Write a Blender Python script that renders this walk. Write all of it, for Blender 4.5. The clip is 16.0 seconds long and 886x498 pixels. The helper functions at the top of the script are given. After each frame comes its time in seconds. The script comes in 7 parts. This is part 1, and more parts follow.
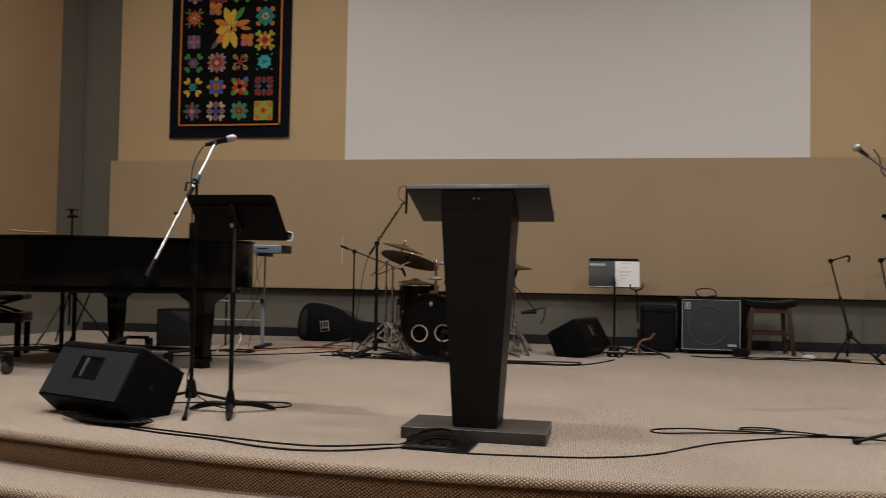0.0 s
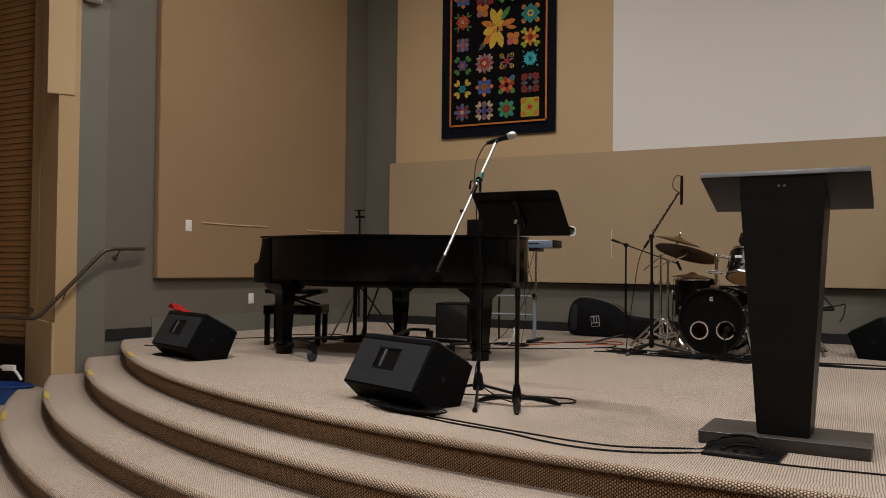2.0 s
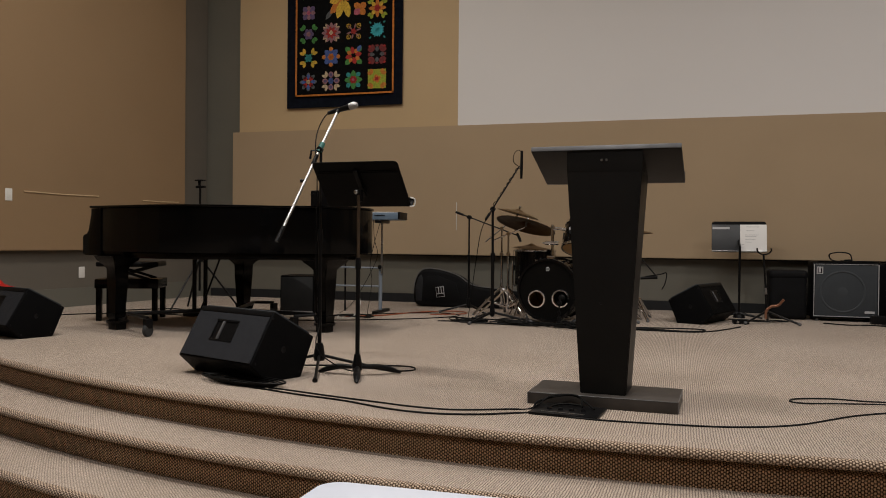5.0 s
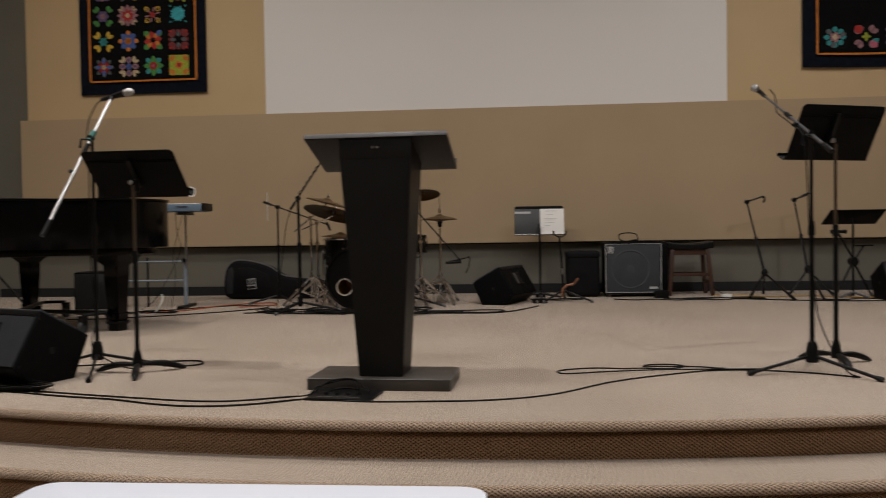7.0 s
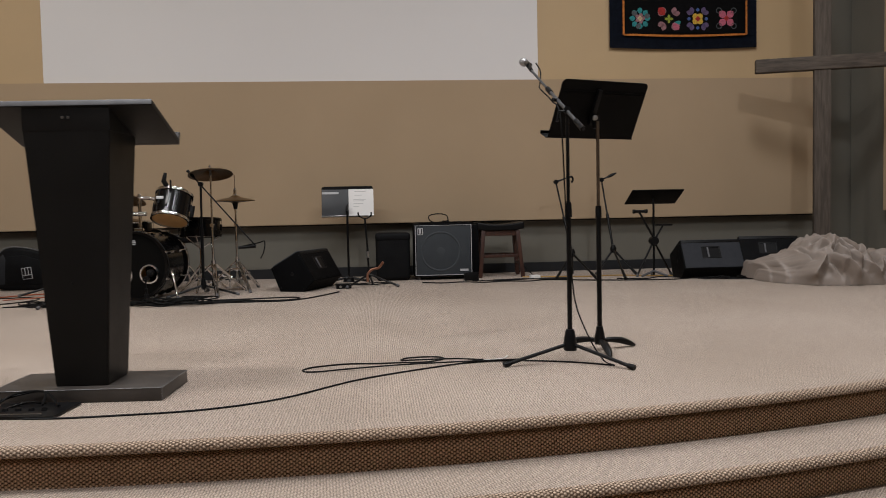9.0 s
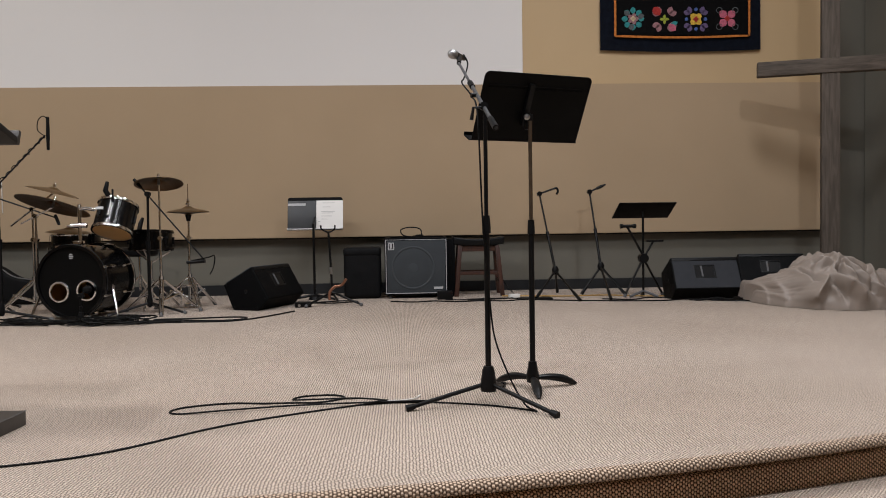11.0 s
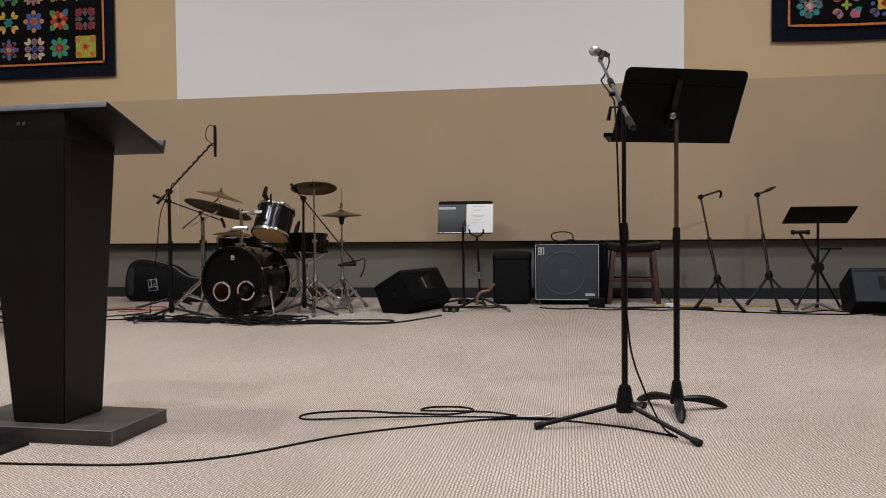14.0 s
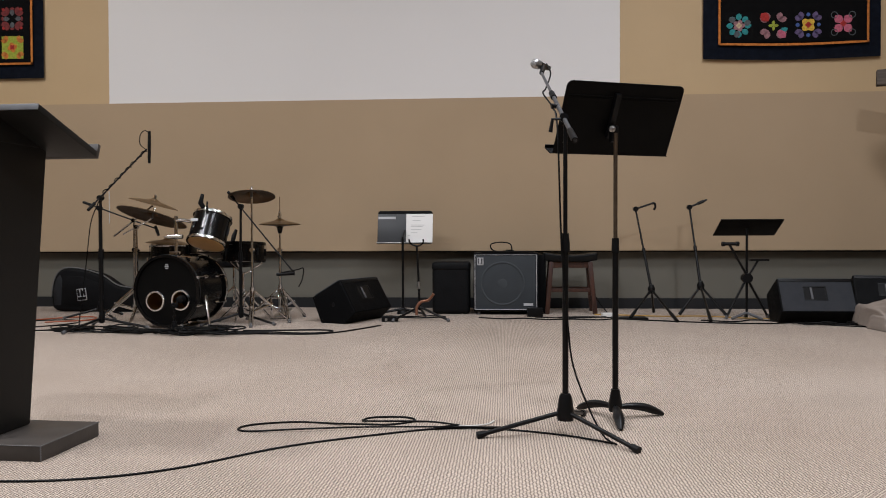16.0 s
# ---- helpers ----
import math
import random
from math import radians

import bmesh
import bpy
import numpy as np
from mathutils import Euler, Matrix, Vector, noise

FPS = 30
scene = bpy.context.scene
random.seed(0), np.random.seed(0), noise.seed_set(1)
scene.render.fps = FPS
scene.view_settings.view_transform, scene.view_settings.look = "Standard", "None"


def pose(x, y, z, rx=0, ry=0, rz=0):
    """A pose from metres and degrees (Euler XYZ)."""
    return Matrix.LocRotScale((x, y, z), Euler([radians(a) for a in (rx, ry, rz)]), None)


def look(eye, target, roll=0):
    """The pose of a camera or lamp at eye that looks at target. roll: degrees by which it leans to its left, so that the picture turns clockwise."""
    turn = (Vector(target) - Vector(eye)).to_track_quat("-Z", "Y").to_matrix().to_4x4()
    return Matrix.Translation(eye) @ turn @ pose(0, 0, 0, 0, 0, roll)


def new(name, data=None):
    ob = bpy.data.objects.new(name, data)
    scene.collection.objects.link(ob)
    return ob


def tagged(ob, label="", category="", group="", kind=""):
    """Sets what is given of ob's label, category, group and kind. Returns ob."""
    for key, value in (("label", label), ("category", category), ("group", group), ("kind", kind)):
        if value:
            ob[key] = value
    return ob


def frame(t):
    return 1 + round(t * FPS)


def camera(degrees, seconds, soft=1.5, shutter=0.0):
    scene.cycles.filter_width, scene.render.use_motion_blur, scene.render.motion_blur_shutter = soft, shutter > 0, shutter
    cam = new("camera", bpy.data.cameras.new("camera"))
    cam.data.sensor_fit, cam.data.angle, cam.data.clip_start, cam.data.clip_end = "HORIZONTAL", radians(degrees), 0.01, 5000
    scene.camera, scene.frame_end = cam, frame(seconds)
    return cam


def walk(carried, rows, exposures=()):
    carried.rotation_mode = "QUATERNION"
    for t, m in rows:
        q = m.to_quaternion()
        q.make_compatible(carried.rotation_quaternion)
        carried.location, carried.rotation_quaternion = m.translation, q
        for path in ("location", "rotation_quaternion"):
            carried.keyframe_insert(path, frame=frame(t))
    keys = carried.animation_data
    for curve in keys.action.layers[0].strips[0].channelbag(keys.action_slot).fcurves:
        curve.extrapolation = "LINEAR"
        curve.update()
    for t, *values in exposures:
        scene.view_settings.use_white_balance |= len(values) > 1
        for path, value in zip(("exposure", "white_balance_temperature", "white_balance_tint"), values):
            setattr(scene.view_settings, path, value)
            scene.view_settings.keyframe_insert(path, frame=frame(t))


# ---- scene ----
cam = camera(57.4, 16.0, soft=0.95, shutter=0.4)
PATH = [
    (0, (0.188, -0.072, 1.36), (-0.118, 1.903, 1.425), 1.0),
    (0.5, (0.137, -0.066, 1.354), (-0.304, 1.883, 1.42), 0.7),
    (1, (0.08, -0.045, 1.357), (-0.563, 1.849, 1.406), 0.5),
    (1.5, (0.033, -0.043, 1.36), (-0.821, 1.765, 1.409), 0.5),
    (2, (0.028, -0.051, 1.365), (-0.873, 1.734, 1.406), 0.6),
    (2.5, (0.046, -0.042, 1.364), (-0.786, 1.776, 1.416), 0.8),
    (3, (0.074, -0.046, 1.361), (-0.634, 1.823, 1.419), 0.8),
    (3.5, (0.093, -0.044, 1.351), (-0.52, 1.859, 1.389), 0.8),
    (6, (0.102, -0.058, 1.347), (-0.412, 1.875, 1.304), 0.5),
    (6.5, (0.188, -0.059, 1.342), (-0.16, 1.91, 1.307), -0.3),
    (7, (0.389, -0.033, 1.336), (0.217, 1.959, 1.288), -0.9),
    (7.5, (0.535, 0.042, 1.322), (0.532, 2.041, 1.248), -1.4),
    (8, (0.602, 0.198, 1.322), (0.732, 2.192, 1.232), -1.7),
    (8.5, (0.74, 0.3, 1.334), (0.907, 2.291, 1.244), -1.7),
    (9, (0.952, 0.369, 1.341), (1.118, 2.359, 1.237), -1.2),
    (11.5, (1.566, 1.027, 1.334), (1.599, 3.025, 1.267), -0.6),
    (12, (1.574, 1.094, 1.34), (1.492, 3.09, 1.258), -0.0),
    (12.5, (1.606, 1.107, 1.344), (1.386, 3.093, 1.261), 0.1),
    (13, (1.631, 1.092, 1.346), (1.331, 3.068, 1.266), -0.2),
    (13.5, (1.647, 1.076, 1.349), (1.329, 3.05, 1.277), -0.4),
    (14, (1.649, 1.06, 1.352), (1.344, 3.036, 1.291), -0.6),
    (14.5, (1.648, 1.036, 1.354), (1.372, 3.016, 1.312), -0.5),
    (15, (1.65, 1.034, 1.356), (1.41, 3.019, 1.322), -0.4),
    (15.5, (1.64, 1.044, 1.353), (1.444, 3.034, 1.321), -0.2),
    (16, (1.627, 1.059, 1.349), (1.476, 3.053, 1.312), -0.2),
]
EXPOSURES = [(0.0, -0.56, 6650, 10), (2.0, -0.49, 6620, 10), (3.5, -0.64, 6700, 10), (6.0, -0.70, 6700, 10), (7.5, -0.66, 6700, 10), (8.5, -0.51, 6400, 10), (9.0, -0.38, 6230, 10), (11.5, -0.13, 6100, 10), (12.5, -0.10, 6000, 10), (14.5, -0.11, 6000, 10), (16.0, -0.12, 6000, 10)]
walk(cam, [(t, look(e, g, r)) for t, e, g, r in PATH], EXPOSURES)

# ---- world and light ----
world = bpy.data.worlds.new("world")
scene.world = world
world.use_nodes = True
world.node_tree.nodes["Background"].inputs[0].default_value = (0.9, 0.95, 1.0, 1)
world.node_tree.nodes["Background"].inputs[1].default_value = 0.02

S = 0.6            # stage height
CEIL = 6.6
# assumed ceiling downlights, all out of view: x, y, watts, width of the glowing disc, tint; the row over the left of
# the stage is warmer
WARM, PLAIN = (1.0, 0.945, 0.88), (1.0, 0.985, 0.985)
# first line placed from the cast shadows; the other two are added fill
CANS = [(-3.45, 3.2, 150, 0.14, WARM), (-1.9, 2.8, 102, 0.14, PLAIN), (-0.7, 0.7, 142, 0.14, PLAIN), (2.0, 2.9, 52, 0.16, PLAIN), (4.2, 2.0, 192, 0.34, PLAIN),
        (-3.4, 5.9, 108, 0.5, WARM), (3.75, 5.6, 136, 1.2, PLAIN), (0.2, 5.4, 30, 0.5, PLAIN),
        (-4.5, -4.0, 26, 0.5, PLAIN), (0.0, -4.0, 24, 0.5, PLAIN), (4.5, -4.0, 28, 0.5, PLAIN)]

# ---- small helpers ----


def obj(name, bm, mats, parent=None, smooth=False):
    me = bpy.data.meshes.new(name)
    bm.normal_update()
    bm.to_mesh(me)
    bm.free()
    for m in (mats if isinstance(mats, (list, tuple)) else [mats]):
        me.materials.append(m)
    if smooth:
        me.polygons.foreach_set("use_smooth", [True] * len(me.polygons))
        me.set_sharp_from_angle(angle=radians(38))
    ob = new(name, me)
    if parent is not None:
        ob.parent = parent
    return ob


def part(name, bm, mat, parent, label="", smooth=True):
    ob = obj(name, bm, mat, parent, smooth)
    return tagged(ob, label=label)


def thing(name, label, category, x=0, y=0, z=0, rz=0, group="", rx=0, ry=0):
    e = new(name)
    e.empty_display_size = 0.1
    e.matrix_basis = pose(x, y, z, rx, ry, rz)
    return tagged(e, label, category, group)


def bx(bm, x0, x1, y0, y1, z0, z1, bev=0.0, m=None, seg=2):
    """A box between two corners, with rounded edges."""
    r = bmesh.ops.create_cube(bm, size=1)
    vs = r["verts"]
    bmesh.ops.scale(bm, vec=(x1 - x0, y1 - y0, z1 - z0), verts=vs)
    bmesh.ops.translate(bm, vec=((x0 + x1) / 2, (y0 + y1) / 2, (z0 + z1) / 2), verts=vs)
    if m is not None:
        bmesh.ops.transform(bm, matrix=m, verts=vs)
    if bev:
        es = list({e for v in vs for e in v.link_edges})
        bmesh.ops.bevel(bm, geom=es, offset=bev, segments=seg, profile=0.6, affect="EDGES")
    return bm


def box(*a, **k):
    return bx(bmesh.new(), *a, **k)


def tb(bm, pts, r, n=8, closed=False, cap=True):
    """A round tube along points; r may be one radius or one for each point."""
    pts = [Vector(p) for p in pts]
    N = len(pts)
    rr = r if isinstance(r, (list, tuple)) else [r] * N
    rings, up = [], None
    for i, p in enumerate(pts):
        a = pts[(i - 1) % N] if closed or i else p
        b = pts[(i + 1) % N] if closed or i < N - 1 else p
        d = (b - a).normalized()
        if up is None:
            up = d.orthogonal().normalized()
        up = (up - d * up.dot(d))
        up = up.normalized() if up.length > 1e-6 else d.orthogonal().normalized()
        side = d.cross(up)
        rings.append([bm.verts.new(p + (up * math.cos(2 * math.pi * k / n) + side * math.sin(2 * math.pi * k / n)) * rr[i]) for k in range(n)])
    for i in range(N if closed else N - 1):
        A, B = rings[i], rings[(i + 1) % N]
        for k in range(n):
            bm.faces.new((A[k], A[(k + 1) % n], B[(k + 1) % n], B[k]))
    if cap and not closed:
        bm.faces.new(rings[0][::-1])
        bm.faces.new(rings[-1])
    return bm


def tube(*a, **k):
    return tb(bmesh.new(), *a, **k)


def smooth_line(pts, n=6):
    """A smooth line through points."""
    P = [Vector(p) for p in pts]
    P = [P[0] * 2 - P[1]] + P + [P[-1] * 2 - P[-2]]
    out = []
    for i in range(1, len(P) - 2):
        for k in range(n):
            t = k / n
            a, b, c, d = P[i - 1], P[i], P[i + 1], P[i + 2]
            out.append(0.5 * ((2 * b) + (c - a) * t + (2 * a - 5 * b + 4 * c - d) * t * t + (3 * b - a - 3 * c + d) * t ** 3))
    return out + [P[-2]]


def lathe(bm, prof, n=24, m=None):
    """A round body from (radius, z) points."""
    rings = []
    for r, z in prof:
        if r < 1e-5:
            rings.append([bm.verts.new((0, 0, z))])
        else:
            rings.append([bm.verts.new((r * math.cos(2 * math.pi * k / n), r * math.sin(2 * math.pi * k / n), z)) for k in range(n)])
    for A, B in zip(rings, rings[1:]):
        for k in range(n):
            k2 = (k + 1) % n
            if len(A) == 1 and len(B) > 1:
                bm.faces.new((A[0], B[k2], B[k]))
            elif len(B) == 1 and len(A) > 1:
                bm.faces.new((A[k], A[k2], B[0]))
            elif len(A) > 1:
                bm.faces.new((A[k], A[k2], B[k2], B[k]))
    if m is not None:
        bmesh.ops.transform(bm, matrix=m, verts=[v for r in rings for v in r])
    bmesh.ops.recalc_face_normals(bm, faces=bm.faces)
    return bm


def prism(bm, poly, h, m=None, bev=0.0, seg=2):
    """A flat outline (x, y) raised by h along z."""
    lo = [bm.verts.new((x, y, 0)) for x, y in poly]
    hi = [bm.verts.new((x, y, h)) for x, y in poly]
    n = len(poly)
    fs = [bm.faces.new(lo[::-1]), bm.faces.new(hi)]
    for i in range(n):
        fs.append(bm.faces.new((lo[i], lo[(i + 1) % n], hi[(i + 1) % n], hi[i])))
    bmesh.ops.recalc_face_normals(bm, faces=fs)
    if m is not None:
        bmesh.ops.transform(bm, matrix=m, verts=lo + hi)
    if bev:
        es = list({e for f in fs for e in f.edges})
        bmesh.ops.bevel(bm, geom=es, offset=bev, segments=seg, profile=0.6, affect="EDGES")
    return bm


def axis(p, d, roll=0):
    """A pose at p whose z points along d."""
    return Matrix.Translation(p) @ Vector(d).to_track_quat("Z", "Y").to_matrix().to_4x4() @ pose(0, 0, 0, 0, 0, roll)


# ---- materials ----


def mat(name, col, rough=0.6, metal=0.0, var=0.12, scale=6.0, bump=0.0, bscale=60.0, coat=0.0, col2=None, detail=6.0, coords="Object", rvar=0.1, spec=None):
    m = bpy.data.materials.new(name)
    m.use_nodes = True
    nt = m.node_tree
    N, L = nt.nodes, nt.links
    b = N["Principled BSDF"]
    b.inputs["Metallic"].default_value = metal
    b.inputs["Coat Weight"].default_value = coat
    if spec is not None:
        b.inputs["Specular IOR Level"].default_value = spec
    tc = N.new("ShaderNodeTexCoord")
    n1 = N.new("ShaderNodeTexNoise")
    n1.inputs["Scale"].default_value, n1.inputs["Detail"].default_value = scale, detail
    L.new(tc.outputs[coords], n1.inputs["Vector"])
    mix = N.new("ShaderNodeMix")
    mix.data_type = "RGBA"
    c2 = col2 or tuple(c * (1 - var * 2) for c in col)
    mix.inputs[6].default_value = (*[min(1, c * (1 + (0 if col2 else var * 0.6))) for c in col], 1)
    mix.inputs[7].default_value = (*c2, 1)
    L.new(n1.outputs["Fac"], mix.inputs[0])
    L.new(mix.outputs[2], b.inputs["Base Color"])
    mr = N.new("ShaderNodeMapRange")
    mr.inputs["To Min"].default_value, mr.inputs["To Max"].default_value = max(0.02, rough - rvar), min(1, rough + rvar)
    L.new(n1.outputs["Fac"], mr.inputs["Value"])
    L.new(mr.outputs["Result"], b.inputs["Roughness"])
    if bump:
        n2 = N.new("ShaderNodeTexNoise")
        n2.inputs["Scale"].default_value, n2.inputs["Detail"].default_value = bscale, 3
        L.new(tc.outputs[coords], n2.inputs["Vector"])
        bp = N.new("ShaderNodeBump")
        bp.inputs["Strength"].default_value, bp.inputs["Distance"].default_value = bump, 0.002
        L.new(n2.outputs["Fac"], bp.inputs["Height"])
        L.new(bp.outputs["Normal"], b.inputs["Normal"])
    return m


def carpet_mat(name="carpet_loop", pitch=0.0125, gap=0.45, deep=(0.10, 0.064, 0.040, 1), pale=(0.595, 0.485, 0.395, 1), beads=0.6, longer=0.8, start=0.04):
    """Looped commercial carpet: rows of pale loops with dark gaps, worn and stained at a larger scale."""
    m = bpy.data.materials.new(name)
    m.use_nodes = True
    nt = m.node_tree
    N, L = nt.nodes, nt.links
    b = N["Principled BSDF"]
    b.inputs["Roughness"].default_value = 0.95
    b.inputs["Specular IOR Level"].default_value = 0.15
    b.inputs["Sheen Weight"].default_value = 0.15
    uv = N.new("ShaderNodeUVMap")
    sep = N.new("ShaderNodeSeparateXYZ")
    L.new(uv.outputs["UV"], sep.inputs[0])

    def math_node(op, a, c=None):
        n = N.new("ShaderNodeMath")
        n.operation = op
        for i, v in enumerate((a, c)):
            if v is None:
                continue
            if isinstance(v, (int, float)):
                n.inputs[i].default_value = v
            else:
                L.new(v, n.inputs[i])
        return n.outputs[0]
    # ribs of loops: each rib shifts by half a loop against its neighbour
    wob = N.new("ShaderNodeTexNoise")
    wob.inputs["Scale"].default_value, wob.inputs["Detail"].default_value = 42, 3
    L.new(uv.outputs["UV"], wob.inputs["Vector"])
    sway = math_node("MULTIPLY", math_node("SUBTRACT", wob.outputs["Fac"], 0.5), 1.1)
    rib = math_node("ADD", math_node("MULTIPLY", sep.outputs["X"], 1 / pitch), sway)
    half = math_node("MULTIPLY", math_node("FLOORED_MODULO", math_node("FLOOR", rib), 2), 0.5)
    along = math_node("ADD", math_node("ADD", math_node("MULTIPLY", sep.outputs["Y"], longer / pitch), half), math_node("MULTIPLY", sway, 0.6))
    across = math_node("ABSOLUTE", math_node("SINE", math_node("MULTIPLY", rib, math.pi)))
    bead = math_node("ADD", math_node("MULTIPLY", math_node("SINE", math_node("MULTIPLY", along, 2 * math.pi)), 0.5), 0.5)
    loop = math_node("MULTIPLY", across, math_node("ADD", math_node("MULTIPLY", bead, beads), 1 - beads))
    n1 = N.new("ShaderNodeTexNoise")
    n1.inputs["Scale"].default_value, n1.inputs["Detail"].default_value = 130, 3
    L.new(uv.outputs["UV"], n1.inputs["Vector"])
    n2 = N.new("ShaderNodeTexNoise")
    n2.inputs["Scale"].default_value, n2.inputs["Detail"].default_value = 0.9, 5
    L.new(uv.outputs["UV"], n2.inputs["Vector"])
    ramp = N.new("ShaderNodeValToRGB")
    ramp.color_ramp.elements[0].position, ramp.color_ramp.elements[0].color = start, deep
    ramp.color_ramp.elements[1].position, ramp.color_ramp.elements[1].color = gap, pale
    L.new(math_node("ADD", math_node("MULTIPLY", loop, 0.72), math_node("MULTIPLY", n1.outputs["Fac"], 0.30)), ramp.inputs[0])
    mix = N.new("ShaderNodeMix")
    mix.data_type, mix.blend_type = "RGBA", "MULTIPLY"
    mix.inputs[0].default_value = 1
    r2 = N.new("ShaderNodeValToRGB")
    r2.color_ramp.elements[0].position, r2.color_ramp.elements[0].color = 0.3, (0.84, 0.82, 0.79, 1)
    r2.color_ramp.elements[1].position, r2.color_ramp.elements[1].color = 0.7, (1, 1, 1, 1)
    L.new(n2.outputs["Fac"], r2.inputs[0])
    L.new(ramp.outputs[0], mix.inputs[6])
    L.new(r2.outputs[0], mix.inputs[7])
    L.new(mix.outputs[2], b.inputs["Base Color"])
    bp = N.new("ShaderNodeBump")
    bp.inputs["Strength"].default_value, bp.inputs["Distance"].default_value = 0.8, 0.005
    L.new(loop, bp.inputs["Height"])
    L.new(bp.outputs["Normal"], b.inputs["Normal"])
    return m


def grain_mat(name, c1, c2, rough=0.5, stretch=(1, 14, 14), scale=3.0, bump=0.2, coat=0.0):
    """Wood with grain along the object's x."""
    m = bpy.data.materials.new(name)
    m.use_nodes = True
    nt = m.node_tree
    N, L = nt.nodes, nt.links
    b = N["Principled BSDF"]
    b.inputs["Roughness"].default_value = rough
    b.inputs["Coat Weight"].default_value = coat
    tc = N.new("ShaderNodeTexCoord")
    mp = N.new("ShaderNodeMapping")
    mp.inputs["Scale"].default_value = stretch
    L.new(tc.outputs["Object"], mp.inputs["Vector"])
    n = N.new("ShaderNodeTexNoise")
    n.inputs["Scale"].default_value, n.inputs["Detail"].default_value, n.inputs["Distortion"].default_value = scale, 8, 0.6
    L.new(mp.outputs[0], n.inputs["Vector"])
    r = N.new("ShaderNodeValToRGB")
    r.color_ramp.elements[0].position, r.color_ramp.elements[0].color = 0.3, (*c1, 1)
    r.color_ramp.elements[1].position, r.color_ramp.elements[1].color = 0.7, (*c2, 1)
    L.new(n.outputs["Fac"], r.inputs[0])
    L.new(r.outputs[0], b.inputs["Base Color"])
    bp = N.new("ShaderNodeBump")
    bp.inputs["Strength"].default_value, bp.inputs["Distance"].default_value = bump, 0.002
    L.new(n.outputs["Fac"], bp.inputs["Height"])
    L.new(bp.outputs["Normal"], b.inputs["Normal"])
    return m


CARPET = carpet_mat(pitch=0.0105, gap=0.66, deep=(0.085, 0.060, 0.042, 1), pale=(0.625, 0.515, 0.425, 1), beads=0.72, start=0.12)
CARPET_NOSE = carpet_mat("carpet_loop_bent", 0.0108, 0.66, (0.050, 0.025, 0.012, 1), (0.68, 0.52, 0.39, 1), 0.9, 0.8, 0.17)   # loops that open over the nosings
CARPET_RISER = carpet_mat("carpet_loop_riser", 0.0100, 0.62, (0.050, 0.019, 0.006, 1), (0.90, 0.64, 0.43, 1), 0.9, 0.72, 0.20)   # brown backing between the loops, darkened to put the riser's shade into the colour
GREEN = mat("green_grey_paint", (0.135, 0.127, 0.103), 0.6, var=0.06, scale=2, bump=0.12, bscale=90)
# same paint as GREEN; warm bounce off the tan panel is put into its colour
GREEN_SIDE = mat("green_grey_paint_warm", (0.132, 0.117, 0.096), 0.6, var=0.06, scale=2, bump=0.12, bscale=90)
GREEN_LOW = mat("green_grey_paint_low", (0.14, 0.136, 0.113), 0.55, var=0.06, scale=2, bump=0.1, bscale=90)
# TAN's fabric, coloured darker and browner for the left side panel
TAN_SIDE = mat("tan_fabric_panel_dark", (0.285, 0.186, 0.100), 0.9, var=0.05, scale=1.3, bump=0.25, bscale=240)
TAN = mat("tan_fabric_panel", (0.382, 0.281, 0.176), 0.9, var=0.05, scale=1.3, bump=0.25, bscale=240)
YELLOW = mat("ochre_wall_paint", (0.48, 0.345, 0.19), 0.7, var=0.04, scale=1.5, bump=0.1, bscale=120)
BEIGE = mat("beige_wall_paint", (0.43, 0.290, 0.150), 0.7, var=0.06, scale=1.5, bump=0.1, bscale=120)
SCREEN = mat("screen_white_paint", (0.70, 0.68, 0.665), 0.85, var=0.015, scale=0.8)
CEILING = mat("ceiling_paint", (0.62, 0.58, 0.52), 0.9, var=0.04, scale=1)
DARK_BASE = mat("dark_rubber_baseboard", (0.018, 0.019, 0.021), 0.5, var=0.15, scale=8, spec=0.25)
LECTERN = mat("black_stained_wood", (0.0055, 0.0051, 0.0048), 0.45, var=0.3, scale=5, bump=0.15, bscale=160, col2=(0.0115, 0.0108, 0.010), rvar=0.14, spec=0.15, detail=9)
LECTERN_WORN = mat("worn_black_wood", (0.008, 0.0075, 0.007), 0.42, var=0.3, scale=7, bump=0.2, bscale=90, col2=(0.085, 0.073, 0.064), rvar=0.16, spec=0.3, detail=10)
LECTERN_EDGE = mat("rubbed_highlit_edge", (0.16, 0.16, 0.165), 0.4, var=0.3, scale=14, col2=(0.06, 0.06, 0.062), spec=0.4)
LECTERN_TOP = mat("black_board_wood", (0.007, 0.0068, 0.0065), 0.45, var=0.3, scale=8, bump=0.12, bscale=140, col2=(0.016, 0.015, 0.014), rvar=0.1, spec=0.12)
CABINET = mat("textured_black_paint", (0.004, 0.0042, 0.0047), 0.55, var=0.2, scale=14, bump=0.45, bscale=420, spec=0.06)
CABINET_PANEL = mat("grey_black_carpet_vinyl", (0.027, 0.029, 0.034), 0.6, var=0.12, scale=18, bump=0.5, bscale=500, spec=0.15)
PLASTIC = mat("black_plastic", (0.006, 0.006, 0.0065), 0.42, var=0.2, scale=20, spec=0.15)
LACQUER = mat("black_piano_lacquer", (0.002, 0.002, 0.0022), 0.18, var=0.3, scale=3, coat=0.0, rvar=0.06, spec=0.17)
BMETAL = mat("black_powder_coat", (0.005, 0.005, 0.0055), 0.38, metal=0.0, var=0.3, scale=25, spec=0.2)
DESK = mat("black_desk_paint", (0.004, 0.004, 0.0042), 0.5, var=0.2, scale=12, bump=0.2, bscale=500, spec=0.08)
